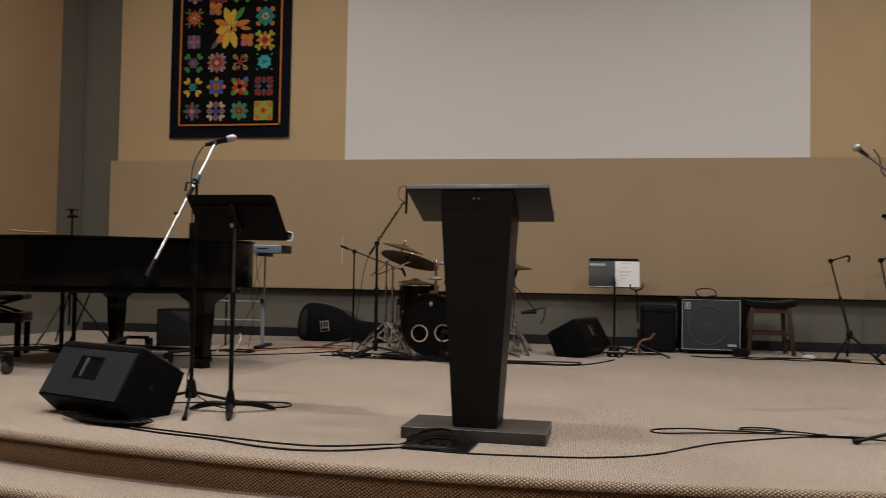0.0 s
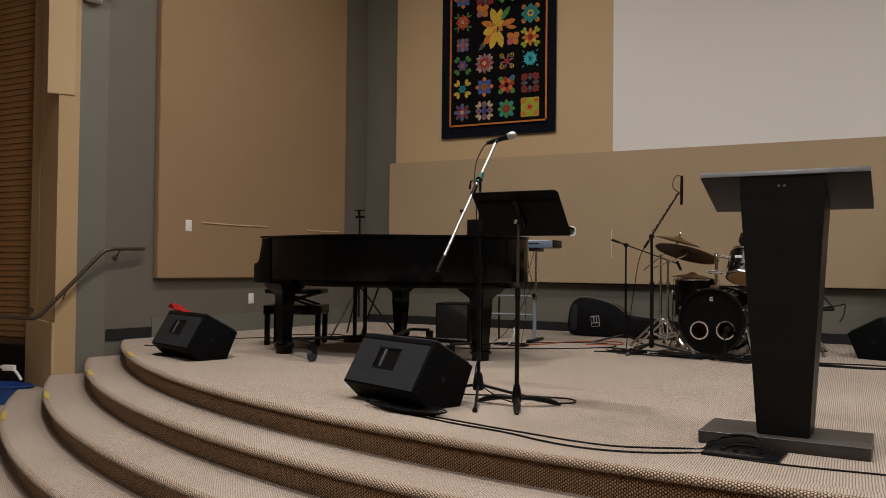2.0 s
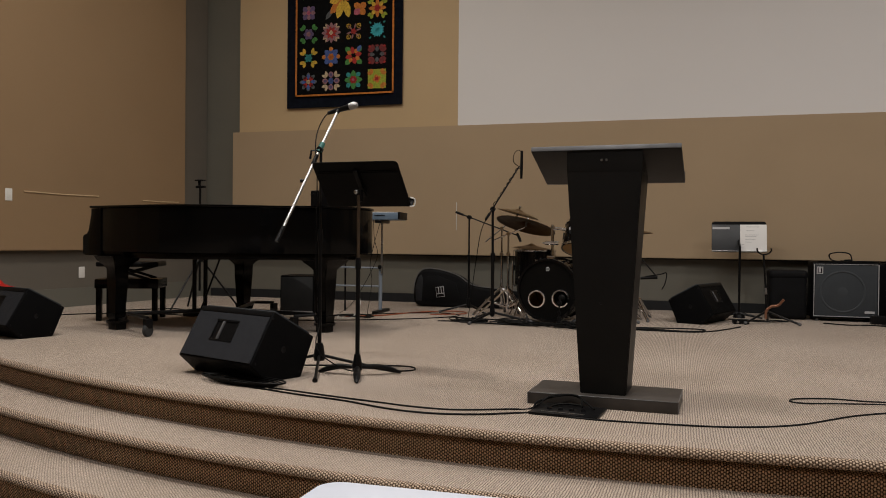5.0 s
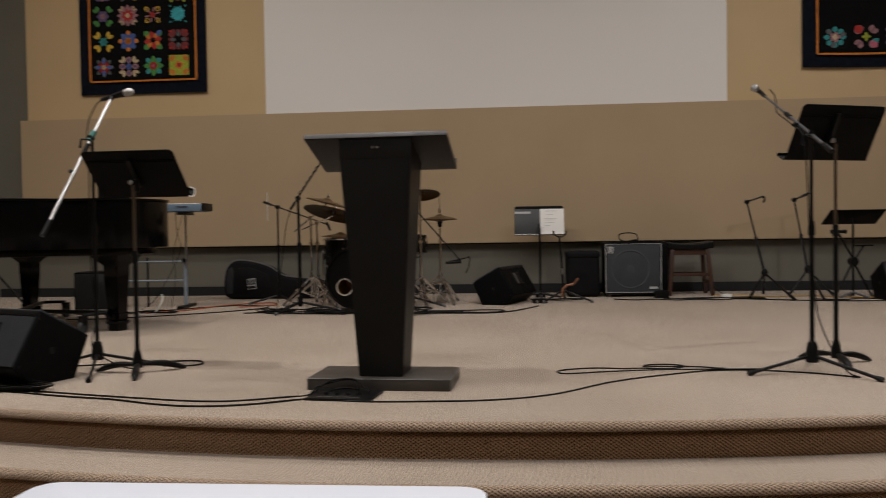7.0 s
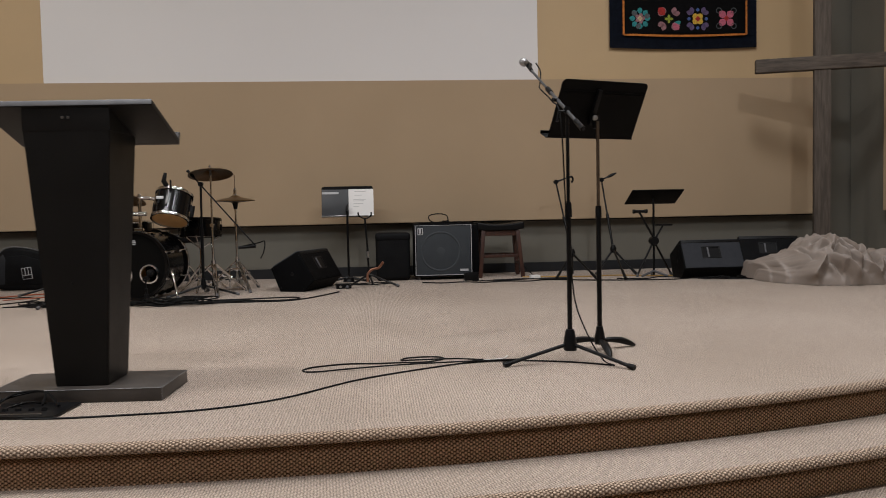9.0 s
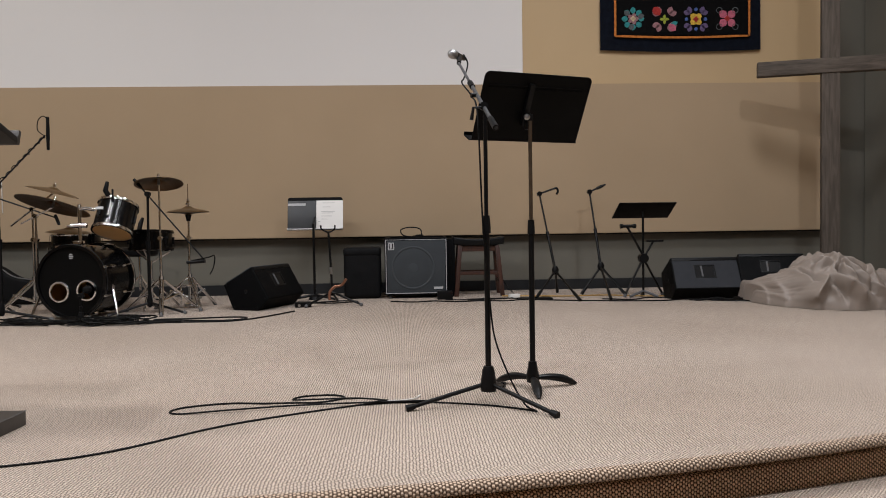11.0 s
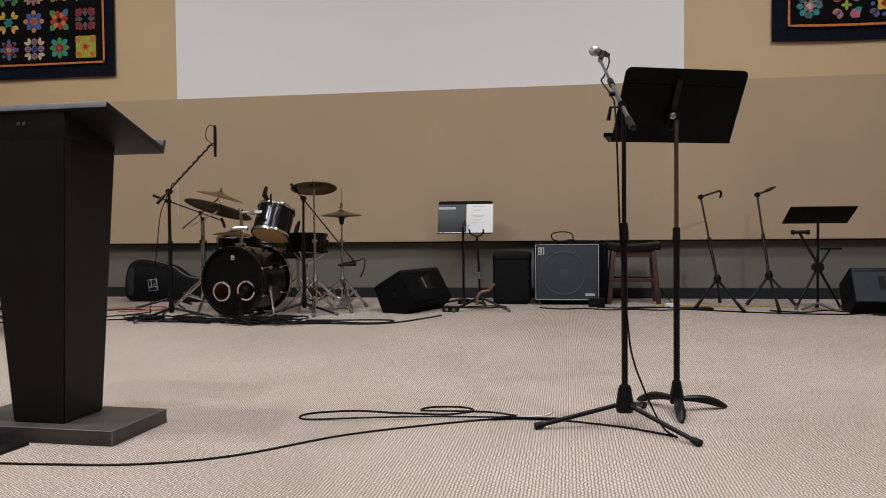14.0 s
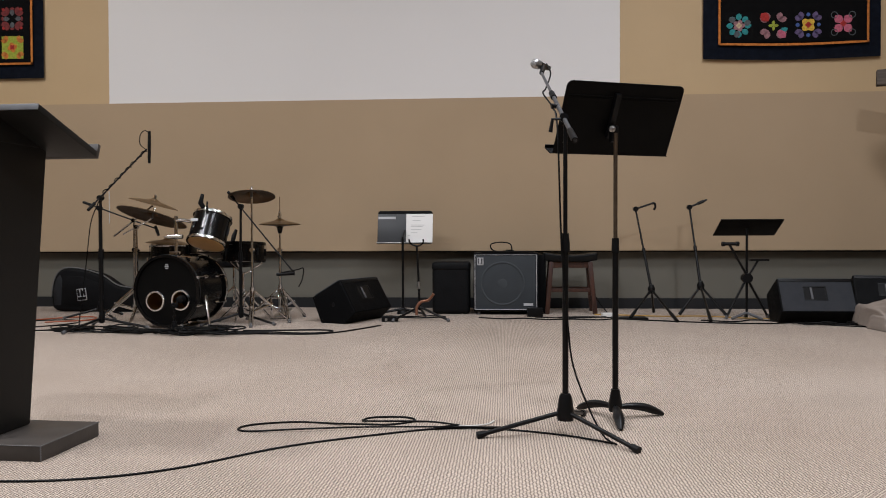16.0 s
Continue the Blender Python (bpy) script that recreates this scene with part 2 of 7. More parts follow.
TUBE_GREY = mat("worn_grey_tube", (0.10, 0.10, 0.105), 0.42, metal=0.4, var=0.3, scale=30)
DULL = mat("worn_bronze_steel", (0.16, 0.12, 0.085), 0.4, metal=0.85, var=0.3, scale=30)
CHROME = mat("chrome", (0.78, 0.79, 0.81), 0.10, metal=1.0, var=0.05, scale=30, rvar=0.06)
BOOM = mat("polished_tube", (0.55, 0.55, 0.55), 0.40, metal=1.0, var=0.05, scale=30)
MESH_STEEL = mat("bright_wire_mesh", (0.52, 0.52, 0.52), 0.42, metal=0.9, var=0.2, scale=220, bump=0.6, bscale=500)
STEEL = mat("brushed_steel", (0.50, 0.50, 0.50), 0.3, metal=1.0, var=0.15, scale=30)
GREYMETAL = mat("grey_blue_painted_steel", (0.22, 0.26, 0.31), 0.45, var=0.15, scale=20)
BRASS = mat("cymbal_bronze", (0.115, 0.062, 0.026), 0.36, metal=0.9, var=0.3, scale=9, bump=0.3, bscale=60)
BRASS_L = mat("bright_cymbal_bronze", (0.23, 0.145, 0.06), 0.34, metal=0.9, var=0.2, scale=9)
SHELL = mat("gloss_black_drum_wrap", (0.003, 0.003, 0.0033), 0.19, var=0.2, scale=8, coat=0.0, rvar=0.04, spec=0.3)
HEAD_BLACK = mat("black_drum_head", (0.004, 0.004, 0.004), 0.36, var=0.2, scale=5, spec=0.12)
HEAD_TAN = mat("amber_drum_head", (0.62, 0.37, 0.15), 0.4, var=0.1, scale=4)
HEAD_WHITE = mat("coated_drum_head", (0.55, 0.50, 0.44), 0.7, var=0.1, scale=5)
DARK_GRILLE = mat("black_grille_cloth", (0.016, 0.017, 0.018), 0.8, var=0.1, scale=6, bump=0.6, bscale=420)
GRILLE = mat("grey_grille_cloth", (0.030, 0.036, 0.042), 0.8, var=0.1, scale=6, bump=0.6, bscale=420)
BAG = mat("black_nylon", (0.005, 0.0052, 0.006), 0.7, var=0.25, scale=9, bump=0.6, bscale=60, spec=0.14)
BAG_WORN = mat("faded_nylon", (0.028, 0.029, 0.032), 0.75, var=0.3, scale=12, bump=0.6, bscale=60, spec=0.14)
BAG_EDGE = mat("grey_piping", (0.12, 0.12, 0.12), 0.6, var=0.1, scale=20)
WHITE = mat("white_plastic", (0.74, 0.73, 0.70), 0.4, var=0.03, scale=5)
PAPER = mat("white_paper", (0.78, 0.77, 0.75), 0.8, var=0.02, scale=5)
FOLDER = mat("grey_black_folder", (0.028, 0.030, 0.033), 0.45, var=0.1, scale=9)
INK = mat("grey_print", (0.48, 0.48, 0.48), 0.8, var=0.05)
SILVER = mat("silver_print", (0.45, 0.45, 0.46), 0.5, var=0.1)
CABLE = mat("black_cable_rubber", (0.004, 0.004, 0.004), 0.5, var=0.2, scale=10, spec=0.12)
CABLE_ORANGE = mat("orange_cable", (0.36, 0.08, 0.025), 0.5, var=0.15, scale=8)
CABLE_YELLOW = mat("yellow_cable", (0.45, 0.27, 0.06), 0.5, var=0.15, scale=8)
CABLE_WHITE = mat("white_cable", (0.6, 0.58, 0.54), 0.5, var=0.05)
CLOTH_TAUPE = mat("taupe_satin_cloth", (0.255, 0.212, 0.180), 0.55, var=0.10, scale=4, bump=0.2, bscale=300, spec=0.45)
CROSS = grain_mat("weathered_grey_wood", (0.046, 0.036, 0.028), (0.112, 0.090, 0.071), 0.85, (2, 16, 16), 2.5, 0.7)
CROSS_UP = grain_mat("weathered_grey_post", (0.050, 0.039, 0.030), (0.108, 0.087, 0.069), 0.85, (16, 16, 1.5), 2.5, 0.6)
STOOL = grain_mat("red_brown_wood", (0.020, 0.006, 0.004), (0.055, 0.017, 0.008), 0.45, (12, 12, 1.5), 3, 0.15, 0.3)
SLAT = grain_mat("oak_slats", (0.21, 0.10, 0.036), (0.31, 0.16, 0.062), 0.55, (1, 10, 10), 2.5, 0.2)
TABLE_TOP = mat("white_laminate", (0.74, 0.78, 0.88), 0.32, var=0.02, scale=6)
RED = mat("red_cloth", (0.62, 0.02, 0.012), 0.7, var=0.2, scale=9)
BLUE = mat("blue_plastic", (0.02, 0.08, 0.32), 0.4, var=0.1, scale=6)
TAPE = mat("yellow_tape", (0.50, 0.38, 0.08), 0.6, var=0.12, scale=20)
SYNTH = mat("grey_blue_synth_case", (0.13, 0.185, 0.25), 0.4, var=0.08, scale=9)
RAIL = mat("brown_grey_rail", (0.09, 0.066, 0.048), 0.38, metal=0.5, var=0.15, scale=9)
TEAL = mat("teal_tape", (0.03, 0.16, 0.14), 0.5)
TYRE = mat("dark_caster_rubber", (0.03, 0.033, 0.035), 0.6, var=0.15, scale=20)
RUBBER = mat("grey_rubber", (0.09, 0.09, 0.095), 0.6, var=0.15, scale=20)
COPPER = mat("copper_tube", (0.30, 0.14, 0.085), 0.35, metal=0.6, var=0.15, scale=15)
LAMP = bpy.data.materials.new("lamp_glow")
LAMP.use_nodes = True
LAMP.node_tree.nodes["Principled BSDF"].inputs["Emission Color"].default_value = (1, 0.96, 0.9, 1)
LAMP.node_tree.nodes["Principled BSDF"].inputs["Emission Strength"].default_value = 6

# ---- the setting ----
CX, CY = 0.15, 12.41                       # centre of the curved stage front
RADII = [9.40, 9.70, 10.02, 10.32]
RISE = 0.15


def setting(name, bm, m, label, smooth=False):
    return tagged(obj(name, bm, m, None, smooth), label, kind="structure")


def uv_xy(bm):
    lay = bm.loops.layers.uv.verify()
    for f in bm.faces:
        for l in f.loops:
            l[lay].uv = (l.vert.co.x, l.vert.co.y)


def step_bm(rin, rout, top, low, a0=-58, a1=58, n=150):
    """A curved carpeted step with a rounded nosing; the riser is set back, with a groove added under the nosing to draw
    its dark shade line.
    """
    prof = [(rin, top), (rout - 0.034, top), (rout - 0.024, top), (rout - 0.013, top - 0.002), (rout - 0.005, top - 0.008),
            (rout - 0.001, top - 0.017), (rout, top - 0.027), (rout - 0.003, top - 0.032), (rout - 0.007, top - 0.034), (rout - 0.080, top - 0.035),
            (rout - 0.082, top - 0.037), (rout - 0.080, top - 0.055), (rout - 0.054, top - 0.060), (rout - 0.048, top - 0.066), (rout - 0.045, low - 0.002)]
    bm = bmesh.new()
    lay = bm.loops.layers.uv.verify()
    ln = [0.0]
    for (r0, z0), (r1, z1) in zip(prof, prof[1:]):
        ln.append(ln[-1] + math.hypot(r1 - r0, z1 - z0))
    rings = []
    for i in range(n + 1):
        a = radians(a0 + (a1 - a0) * i / n)
        rings.append([bm.verts.new((CX + r * math.sin(a), CY - r * math.cos(a), z)) for r, z in prof])
    for i in range(n):
        for k in range(len(prof) - 1):
            f = bm.faces.new((rings[i][k], rings[i][k + 1], rings[i + 1][k + 1], rings[i + 1][k]))
            f.smooth = True
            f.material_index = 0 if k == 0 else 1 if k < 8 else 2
            for l, (ii, kk) in zip(f.loops, ((i, k), (i, k + 1), (i + 1, k + 1), (i + 1, k))):
                l[lay].uv = (rout * radians(a0 + (a1 - a0) * ii / n), ln[kk])
    return bm


LW0, LW1 = Vector((-5.83, 9.2, 0)), Vector((-6.502, 5.215, 0))
RW0, RW1 = Vector((6.37, 9.2, 0)), Vector((7.04, 5.215, 0))

# stage top: flat sheet that meets the curved edge strip
bm = bmesh.new()
front, back = [], []
RIN = RADII[0] - 0.12
for i in range(121):
    a = radians(-58 + 116 * i / 120)
    p = (CX + RIN * math.sin(a), CY - RIN * math.cos(a))
    front.append(bm.verts.new((p[0], p[1], S)))
    back.append(bm.verts.new((p[0], max(9.3, p[1] + 0.01), S)))
for i in range(120):
    bm.faces.new((front[i], front[i + 1], back[i + 1], back[i]))
uv_xy(bm)
setting("stage_floor", bm, CARPET, "stage floor covered in beige looped carpet, slightly worn")
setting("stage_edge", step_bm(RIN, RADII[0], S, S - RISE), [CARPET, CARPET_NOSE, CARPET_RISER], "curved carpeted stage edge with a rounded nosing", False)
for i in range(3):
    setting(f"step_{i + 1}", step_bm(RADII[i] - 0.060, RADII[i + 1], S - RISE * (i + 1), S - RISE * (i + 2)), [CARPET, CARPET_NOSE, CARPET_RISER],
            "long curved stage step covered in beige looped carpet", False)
bm = bmesh.new()
v = [bm.verts.new(p) for p in ((-14, -10, 0), (14, -10, 0), (14, 9.5, 0), (-14, 9.5, 0))]
bm.faces.new(v)
uv_xy(bm)
setting("floor", bm, CARPET, "hall floor with beige looped carpet")


def wall_between(name, a, b, z0, z1, thick, m, label, out=1, bev=0.0):
    """An upright slab from a to b; its face lies on the line, its thickness goes to the side given by out."""
    a, b = Vector((a[0], a[1], 0)), Vector((b[0], b[1], 0))
    d = (b - a).normalized()
    n = Vector((-d.y, d.x, 0)) * out
    bm = bmesh.new()
    lo = [a, b, b + n * thick, a + n * thick]
    vs = [bm.verts.new((p.x, p.y, z)) for z in (z0, z1) for p in lo]
    for q in ((3, 2, 1, 0), (4, 5, 6, 7), (0, 1, 5, 4), (1, 2, 6, 5), (2, 3, 7, 6), (3, 0, 4, 7)):
        bm.faces.new([vs[i] for i in q])
    bmesh.ops.recalc_face_normals(bm, faces=bm.faces)
    if bev:
        bmesh.ops.bevel(bm, geom=list(bm.edges), offset=bev, segments=2, affect="EDGES")
    return setting(name, bm, m, label, bev > 0)


wall_between("wall_back", (-6.2, 9.24), (6.8, 9.24), 0.0, CEIL, 0.2, GREEN, "grey-green painted back wall behind the stage")
wall_between("wall_upper", (-5.33, 9.165), (5.92, 9.165), 2.690, CEIL, 0.07, YELLOW, "ochre painted upper back wall")
wall_between("wall_panel", (-5.405, 9.127), (5.92, 9.127), 1.178, 2.702, 0.108, TAN, "tan fabric-covered wall panel", bev=0.004)
LMID, LEND = (-6.454, 5.499), (-6.56, 5.262)
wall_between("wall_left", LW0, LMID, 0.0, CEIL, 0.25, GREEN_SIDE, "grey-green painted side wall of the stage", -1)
d = (LW1 - LW0).normalized()
n = Vector((-d.y, d.x, 0))
if n.x < 0:
    n = -n
NL = n
A, B = Vector((-5.907, 8.742, 0)) + n * 0.075, Vector((-6.366, 6.02, 0)) + n * 0.075
wall_between("wall_panel_left", A, B, 1.205, CEIL, 0.072, TAN_SIDE, "dark tan fabric-covered panel on the side wall", -1, bev=0.006)
wall_between("wall_left_return", LMID, LEND, 0.0, CEIL, 0.25, GREEN, "grey-green painted wall corner beside the steps", -1)
wall_between("wall_right", RW0, RW1, 0.0, CEIL, 0.25, GREEN, "grey-green painted side wall of the stage", 1)
d = (RW1 - RW0).normalized()
n = Vector((d.y, -d.x, 0))
if n.x > 0:
    n = -n
A, B = Vector((6.46, 8.65, 0)) + n * 0.075, Vector((6.92, 5.95, 0)) + n * 0.075
wall_between("wall_panel_right", A, B, 1.205, CEIL, 0.072, TAN, "tan fabric-covered panel on the side wall", 1, bev=0.006)
bm = box(-2.434, 2.764, 9.155, 9.1645, 2.703, 5.63)
setting("screen", bm, SCREEN, "large white projection screen painted on the wall")
# dark strip added to stand in for the shadow below the panel
setting("panel_shadow_strip", box(-5.405, 5.92, 9.15, 9.235, 1.165, 1.177, 0.002), DARK_BASE, "added dark strip in place of the shadow under the wall panel", True)
wall_between("baseboard", (-5.78, 9.228), (6.32, 9.228), S, S + 0.105, 0.012, DARK_BASE, "dark rubber baseboard", bev=0.003)
a, b = LW1 + NL * 0.013 + (LW0 - LW1) * 0.2, LW1 + NL * 0.013 + (LW0 - LW1) * 0.075
wall_between("baseboard_left", b, a, S, S + 0.11, 0.012, DARK_BASE, "short piece of dark baseboard", 1, bev=0.003)
for nm, (a, b), o in (("wainscot_left", (LW0 + NL * 0.012, LW0 + NL * 0.012 + (LW1 - LW0) * 0.80), -1),):
    wall_between(nm, a, b, S, S + 0.20, 0.011, GREEN_LOW, "lighter grey-green wainscot along the side wall", o)

# beige corner wall beside the steps, slatted wall, hall
wall_between("wall_corner", LEND, (-6.665, 5.115), 0.0, CEIL, 0.4, BEIGE, "beige painted wall corner beside the steps", -1)
wall_between("wall_corner_side", (-6.665, 5.117), (-7.222, 5.345), 0.0, CEIL, 0.3, YELLOW, "ochre painted recess beside the slatted wall", -1)
wall_between("wall_corner_end", (-7.22, 5.342), (-7.43, 5.41), 0.0, CEIL, 0.2, BEIGE, "narrow beige wall end", -1)
wall_between("wall_beam", (-6.575, 5.215), (-6.72, 5.03), 2.95, CEIL, 0.10, YELLOW, "ochre painted beam above the handrail", -1, bev=0.004)
wall_between("wall_ledge", (-6.675, 5.095), (-7.45, 5.385), 0.0, 0.79, 0.05, YELLOW, "low ochre ledge beside the steps", -1, bev=0.006)
wall_between("wall_corner_right", (7.04, 5.205), (7.75, 4.87), 0.0, CEIL, 0.4, BEIGE, "beige painted wall corner beside the steps", 1)
wall_between("wall_side_left", (-14, 5.62), (-7.05, 5.62), 0.0, CEIL, 0.2, BEIGE, "wall behind the wooden slats")
wall_between("wall_side_right", (7.6, 5.3), (14, 5.3), 0.0, CEIL, 0.2, BEIGE, "beige painted side wall")
wall_between("wall_hall_left", (-11, -10), (-11, 5.62), 0.0, CEIL, 0.2, BEIGE, "beige painted hall wall")
wall_between("wall_hall_right", (11, -10), (11, 5.3), 0.0, CEIL, 0.2, BEIGE, "beige painted hall wall", -1)
wall_between("wall_hall_rear", (-11, -9.5), (11, -9.5), 0.0, CEIL, 0.2, BEIGE, "beige painted rear wall of the hall", -1)
bm = box(-14, 14, -10, 9.6, CEIL, CEIL + 0.2)
setting("ceiling", bm, CEILING, "plain off-white ceiling")


def downlight(x, y, power, size, tint):
    """An assumed recessed round ceiling lamp, out of view."""
    t = thing("ceiling_light", "assumed round recessed ceiling downlight with a white ring, out of view", "ceiling light", x, y, CEIL, group="ceiling downlights")
    part("trim_ring", lathe(bmesh.new(), [(0.26, 0.0), (0.31, 0.0), (0.315, -0.012), (0.26, -0.02)], 24), WHITE, t)
    part("diffuser", lathe(bmesh.new(), [(0, -0.006), (0.26, -0.006), (0.26, -0.002), (0, -0.002)], 24), LAMP, t)
    la = bpy.data.lights.new("downlight_lamp", "AREA")
    la.shape, la.size, la.energy, la.color, la.spread = "DISK", size, power, tint, radians(160)
    o = new("downlight_lamp", la)
    o.parent = t
    o.location = (0, 0, -0.03)


for row in CANS:
    downlight(*row)

# ---- front of the stage ----


def lectern():
    t = thing("lectern", "tall black wooden lectern with a tapered column and slab base", "lectern", -0.227, 3.802, S, -3)
    part("base", box(-0.336, 0.336, -0.175, 0.175, 0.0, 0.054, 0.004), LECTERN_WORN, t, "black base slab with worn edges")
    bm = bmesh.new()
    for sx in (-0.335, 0.335):
        tb(bm, [(sx, -0.174, 0.003), (sx, -0.174, 0.051)], 0.0022, 6)
    for q in (((-0.335, -0.1745, 0.0525), (0.335, -0.1745, 0.0525)), ((0.3355, -0.174, 0.0525), (0.3355, 0.174, 0.0525)), ((-0.3355, -0.174, 0.0525), (-0.3355, 0.174, 0.0525))):
        tb(bm, q, 0.0018, 6)
    part("worn_arris", bm, LECTERN_EDGE, t, "rubbed pale edges of the base")
    bm = bmesh.new()
    lo, hi = 0.054, 1.075
    pr = []
    for z, w, y0, y1 in ((lo, 0.104, -0.112, 0.112), (hi, 0.168, -0.1575, 0.135)):
        pr.append([bm.verts.new(p) for p in ((-w, y0, z), (w, y0, z), (w, y1, z), (-w, y1, z))])
    bm.faces.new(pr[0][::-1])
    bm.faces.new(pr[1])
    for i in range(4):
        bm.faces.new((pr[0][i], pr[0][(i + 1) % 4], pr[1][(i + 1) % 4], pr[1][i]))
    bmesh.ops.bevel(bm, geom=list(bm.edges), offset=0.004, segments=2, affect="EDGES")
    part("column", bm, LECTERN, t)
    # wedge-shaped neck under the sloping top
    bm = bmesh.new()
    prism(bm, [(-0.158, 1.066), (0.145, 1.066), (0.145, 1.03 + 0.045), (-0.158, 1.166)], 0.338,
          Matrix(((0, 0, 1, -0.169), (1, 0, 0, 0), (0, 1, 0, 0), (0, 0, 0, 1))), 0.003)
    part("neck", bm, LECTERN, t)
    tilt = math.atan2(0.121, 0.345)
    m = Matrix.Translation((0, -0.16, 1.172)) @ Matrix.Rotation(-tilt, 4, "X")
    part("top", box(-0.334, 0.334, 0.0, 0.365, -0.012, 0.012, 0.003, m), LECTERN_TOP, t, "sloping black reading board with worn edges")
    # rubbed edge; the light it catches is put into the pale colour
    part("edge_band", box(-0.334, 0.334, -0.003, 0.0005, -0.009, 0.0125, 0.001, m), LECTERN_EDGE, t, "rubbed front edge of the board, its highlight painted pale")
    part("lip", box(-0.334, 0.334, 0.365, 0.383, -0.012, 0.042, 0.003, m), LECTERN_WORN, t)
    bm = bmesh.new()
    for dx in (-0.011, 0.011):
        lathe(bm, [(0, 0.006), (0.005, 0.005), (0.006, 0), (0, 0)], 10, axis((dx, -0.159, 1.118), (0, -1, 0)))
    part("screw", bm, STEEL, t)
    part("screw", lathe(bmesh.new(), [(0, 0.004), (0.004, 0.003), (0.005, 0), (0, 0)], 8, axis((-0.01, -0.141, 0.47), (0, -1, 0))), PLASTIC, t)
    return t


lectern()

WEDGE = [(0.0, 0.0), (-0.106, 0.100), (0.050, 0.367), (0.328, 0.212), (0.236, 0.0)]


def wedge_speaker(x, y, deg, label, group="stage monitor wedges", w=0.60, panel=CABINET_PANEL):
    """A stage monitor lying on its side; its base edge starts at (x, y) and it stretches back along the turn."""
    t = thing("stage_monitor", label, "loudspeaker", x, y, S, deg, group)
    side = Matrix(((0, 0, 1, -w), (1, 0, 0, 0), (0, 1, 0, 0), (0, 0, 0, 1)))
    part("cabinet", prism(bmesh.new(), WEDGE[::-1], w, side, 0.007, 3), CABINET, t)
    a, b = Vector((0, *WEDGE[1])), Vector((0, *WEDGE[2]))
    d = (b - a).normalized()
    L = (b - a).length
    nrm = Vector((0, -d.z, d.y))
    m = Matrix.Translation(a) @ Matrix((((1, 0, 0, 0)), (0, d.y, nrm.y, 0), (0, d.z, nrm.z, 0), (0, 0, 0, 1)))
    # rear panel set in the cabinet, with a strip along its top
    bm = bmesh.new()
    hx0, hx1, hy0, hy1 = -w * 0.655, -w * 0.385, L * 0.38, L * 0.72
    X = [-w + 0.012, hx0, hx1, -0.012]
    Y = [0.010, hy0, hy1, L - 0.036]
    for i in range(3):
        for k in range(3):
            if (i, k) != (1, 1):
                bx(bm, X[i], X[i + 1], Y[k], Y[k + 1], 0.0005, 0.005)
    bmesh.ops.remove_doubles(bm, verts=bm.verts, dist=1e-5)
    bmesh.ops.transform(bm, matrix=m, verts=bm.verts)
    part("rear_panel", bm, panel, t, "dark rear panel", False)
    part("top_strip", box(-w + 0.012, -0.012, L - 0.033, L - 0.008, 0.0005, 0.007, 0.002, m), PLASTIC, t)
    bm = bmesh.new()
    for q in ((hx0 - .012, hx1 + .012, hy0 - .012, hy0), (hx0 - .012, hx1 + .012, hy1, hy1 + .012), (hx0 - .012, hx0, hy0, hy1), (hx1, hx1 + .012, hy0, hy1)):
        bx(bm, *q, 0.001, 0.0062, 0.001, m)
    h = part("handle", bm, PLASTIC, t, "recessed black carrying handle")
    part("grip", box((hx0 + hx1) / 2 - 0.038, (hx0 + hx1) / 2 - 0.022, hy0, hy1, 0.001, 0.012, 0.004, m), RUBBER, h)
    part("well", box(hx0, hx1, hy0, hy1, 0.0002, 0.0016, 0, m), PLASTIC, h)
    bm = bmesh.new()
    for px in (hx0 - 0.006, hx1 + 0.006, (hx0 + hx1) / 2):
        for py in (hy0 - 0.006, hy1 + 0.006):
            lathe(bm, [(0, 0.0115), (0.0035, 0.011), (0.004, 0.009), (0, 0.009)], 8, m @ Matrix.Translation((px, py, 0)))
    for px in (-w + 0.03, -0.03):
        lathe(bm, [(0, 0.0085), (0.004, 0.008), (0.005, 0.006), (0, 0.006)], 8, m @ Matrix.Translation((px, L - 0.02, 0)))
    tagged(part("screw", bm, PLASTIC, h), kind="stuff")
    # grille on the side that faces the players
    a, b = Vector((0, *WEDGE[3])), Vector((0, *WEDGE[2]))
    d = (b - a).normalized()
    nrm = Vector((0, abs(d.z), abs(d.y)))
    m2 = Matrix.Translation(a) @ Matrix(((1, 0, 0, 0), (0, d.y, nrm.y, 0), (0, d.z, nrm.z, 0), (0, 0, 0, 1)))
    part("grille", box(-w + 0.02, -0.02, 0.02, (b - a).length - 0.02, 0.0005, 0.012, 0.004, m2), GRILLE, t, "black metal grille")
    # jack plate and corner screws on both ends
    for sx, s in ((0.0, 1), (-w, -1)):
        part("socket_plate", lathe(bmesh.new(), [(0, 0.0005), (0.012, 0.0005), (0.014, 0.002), (0.017, 0.002), (0.018, 0)], 16, axis((sx, 0.11, 0.16), (s, 0, 0))), PLASTIC, t)
        for q in ((0.04, 0.33), (0.30, 0.21), (0.22, 0.03), (0.0, 0.03), (-0.075, 0.105)):
            part("corner_screw", lathe(bmesh.new(), [(0, 0.003), (0.006, 0.002), (0.007, 0), (0, 0)], 8, axis((sx, *q), (s, 0, 0))), PLASTIC, t)
    return t


r2d = math.degrees
wedge_speaker(-1.958, 3.725, r2d(-0.379), "black wedge stage monitor at the carpeted stage edge", w=0.625)
wedge_speaker(-4.505, 4.737, r2d(-0.356), "black wedge stage monitor with a red cloth on it", w=0.65)
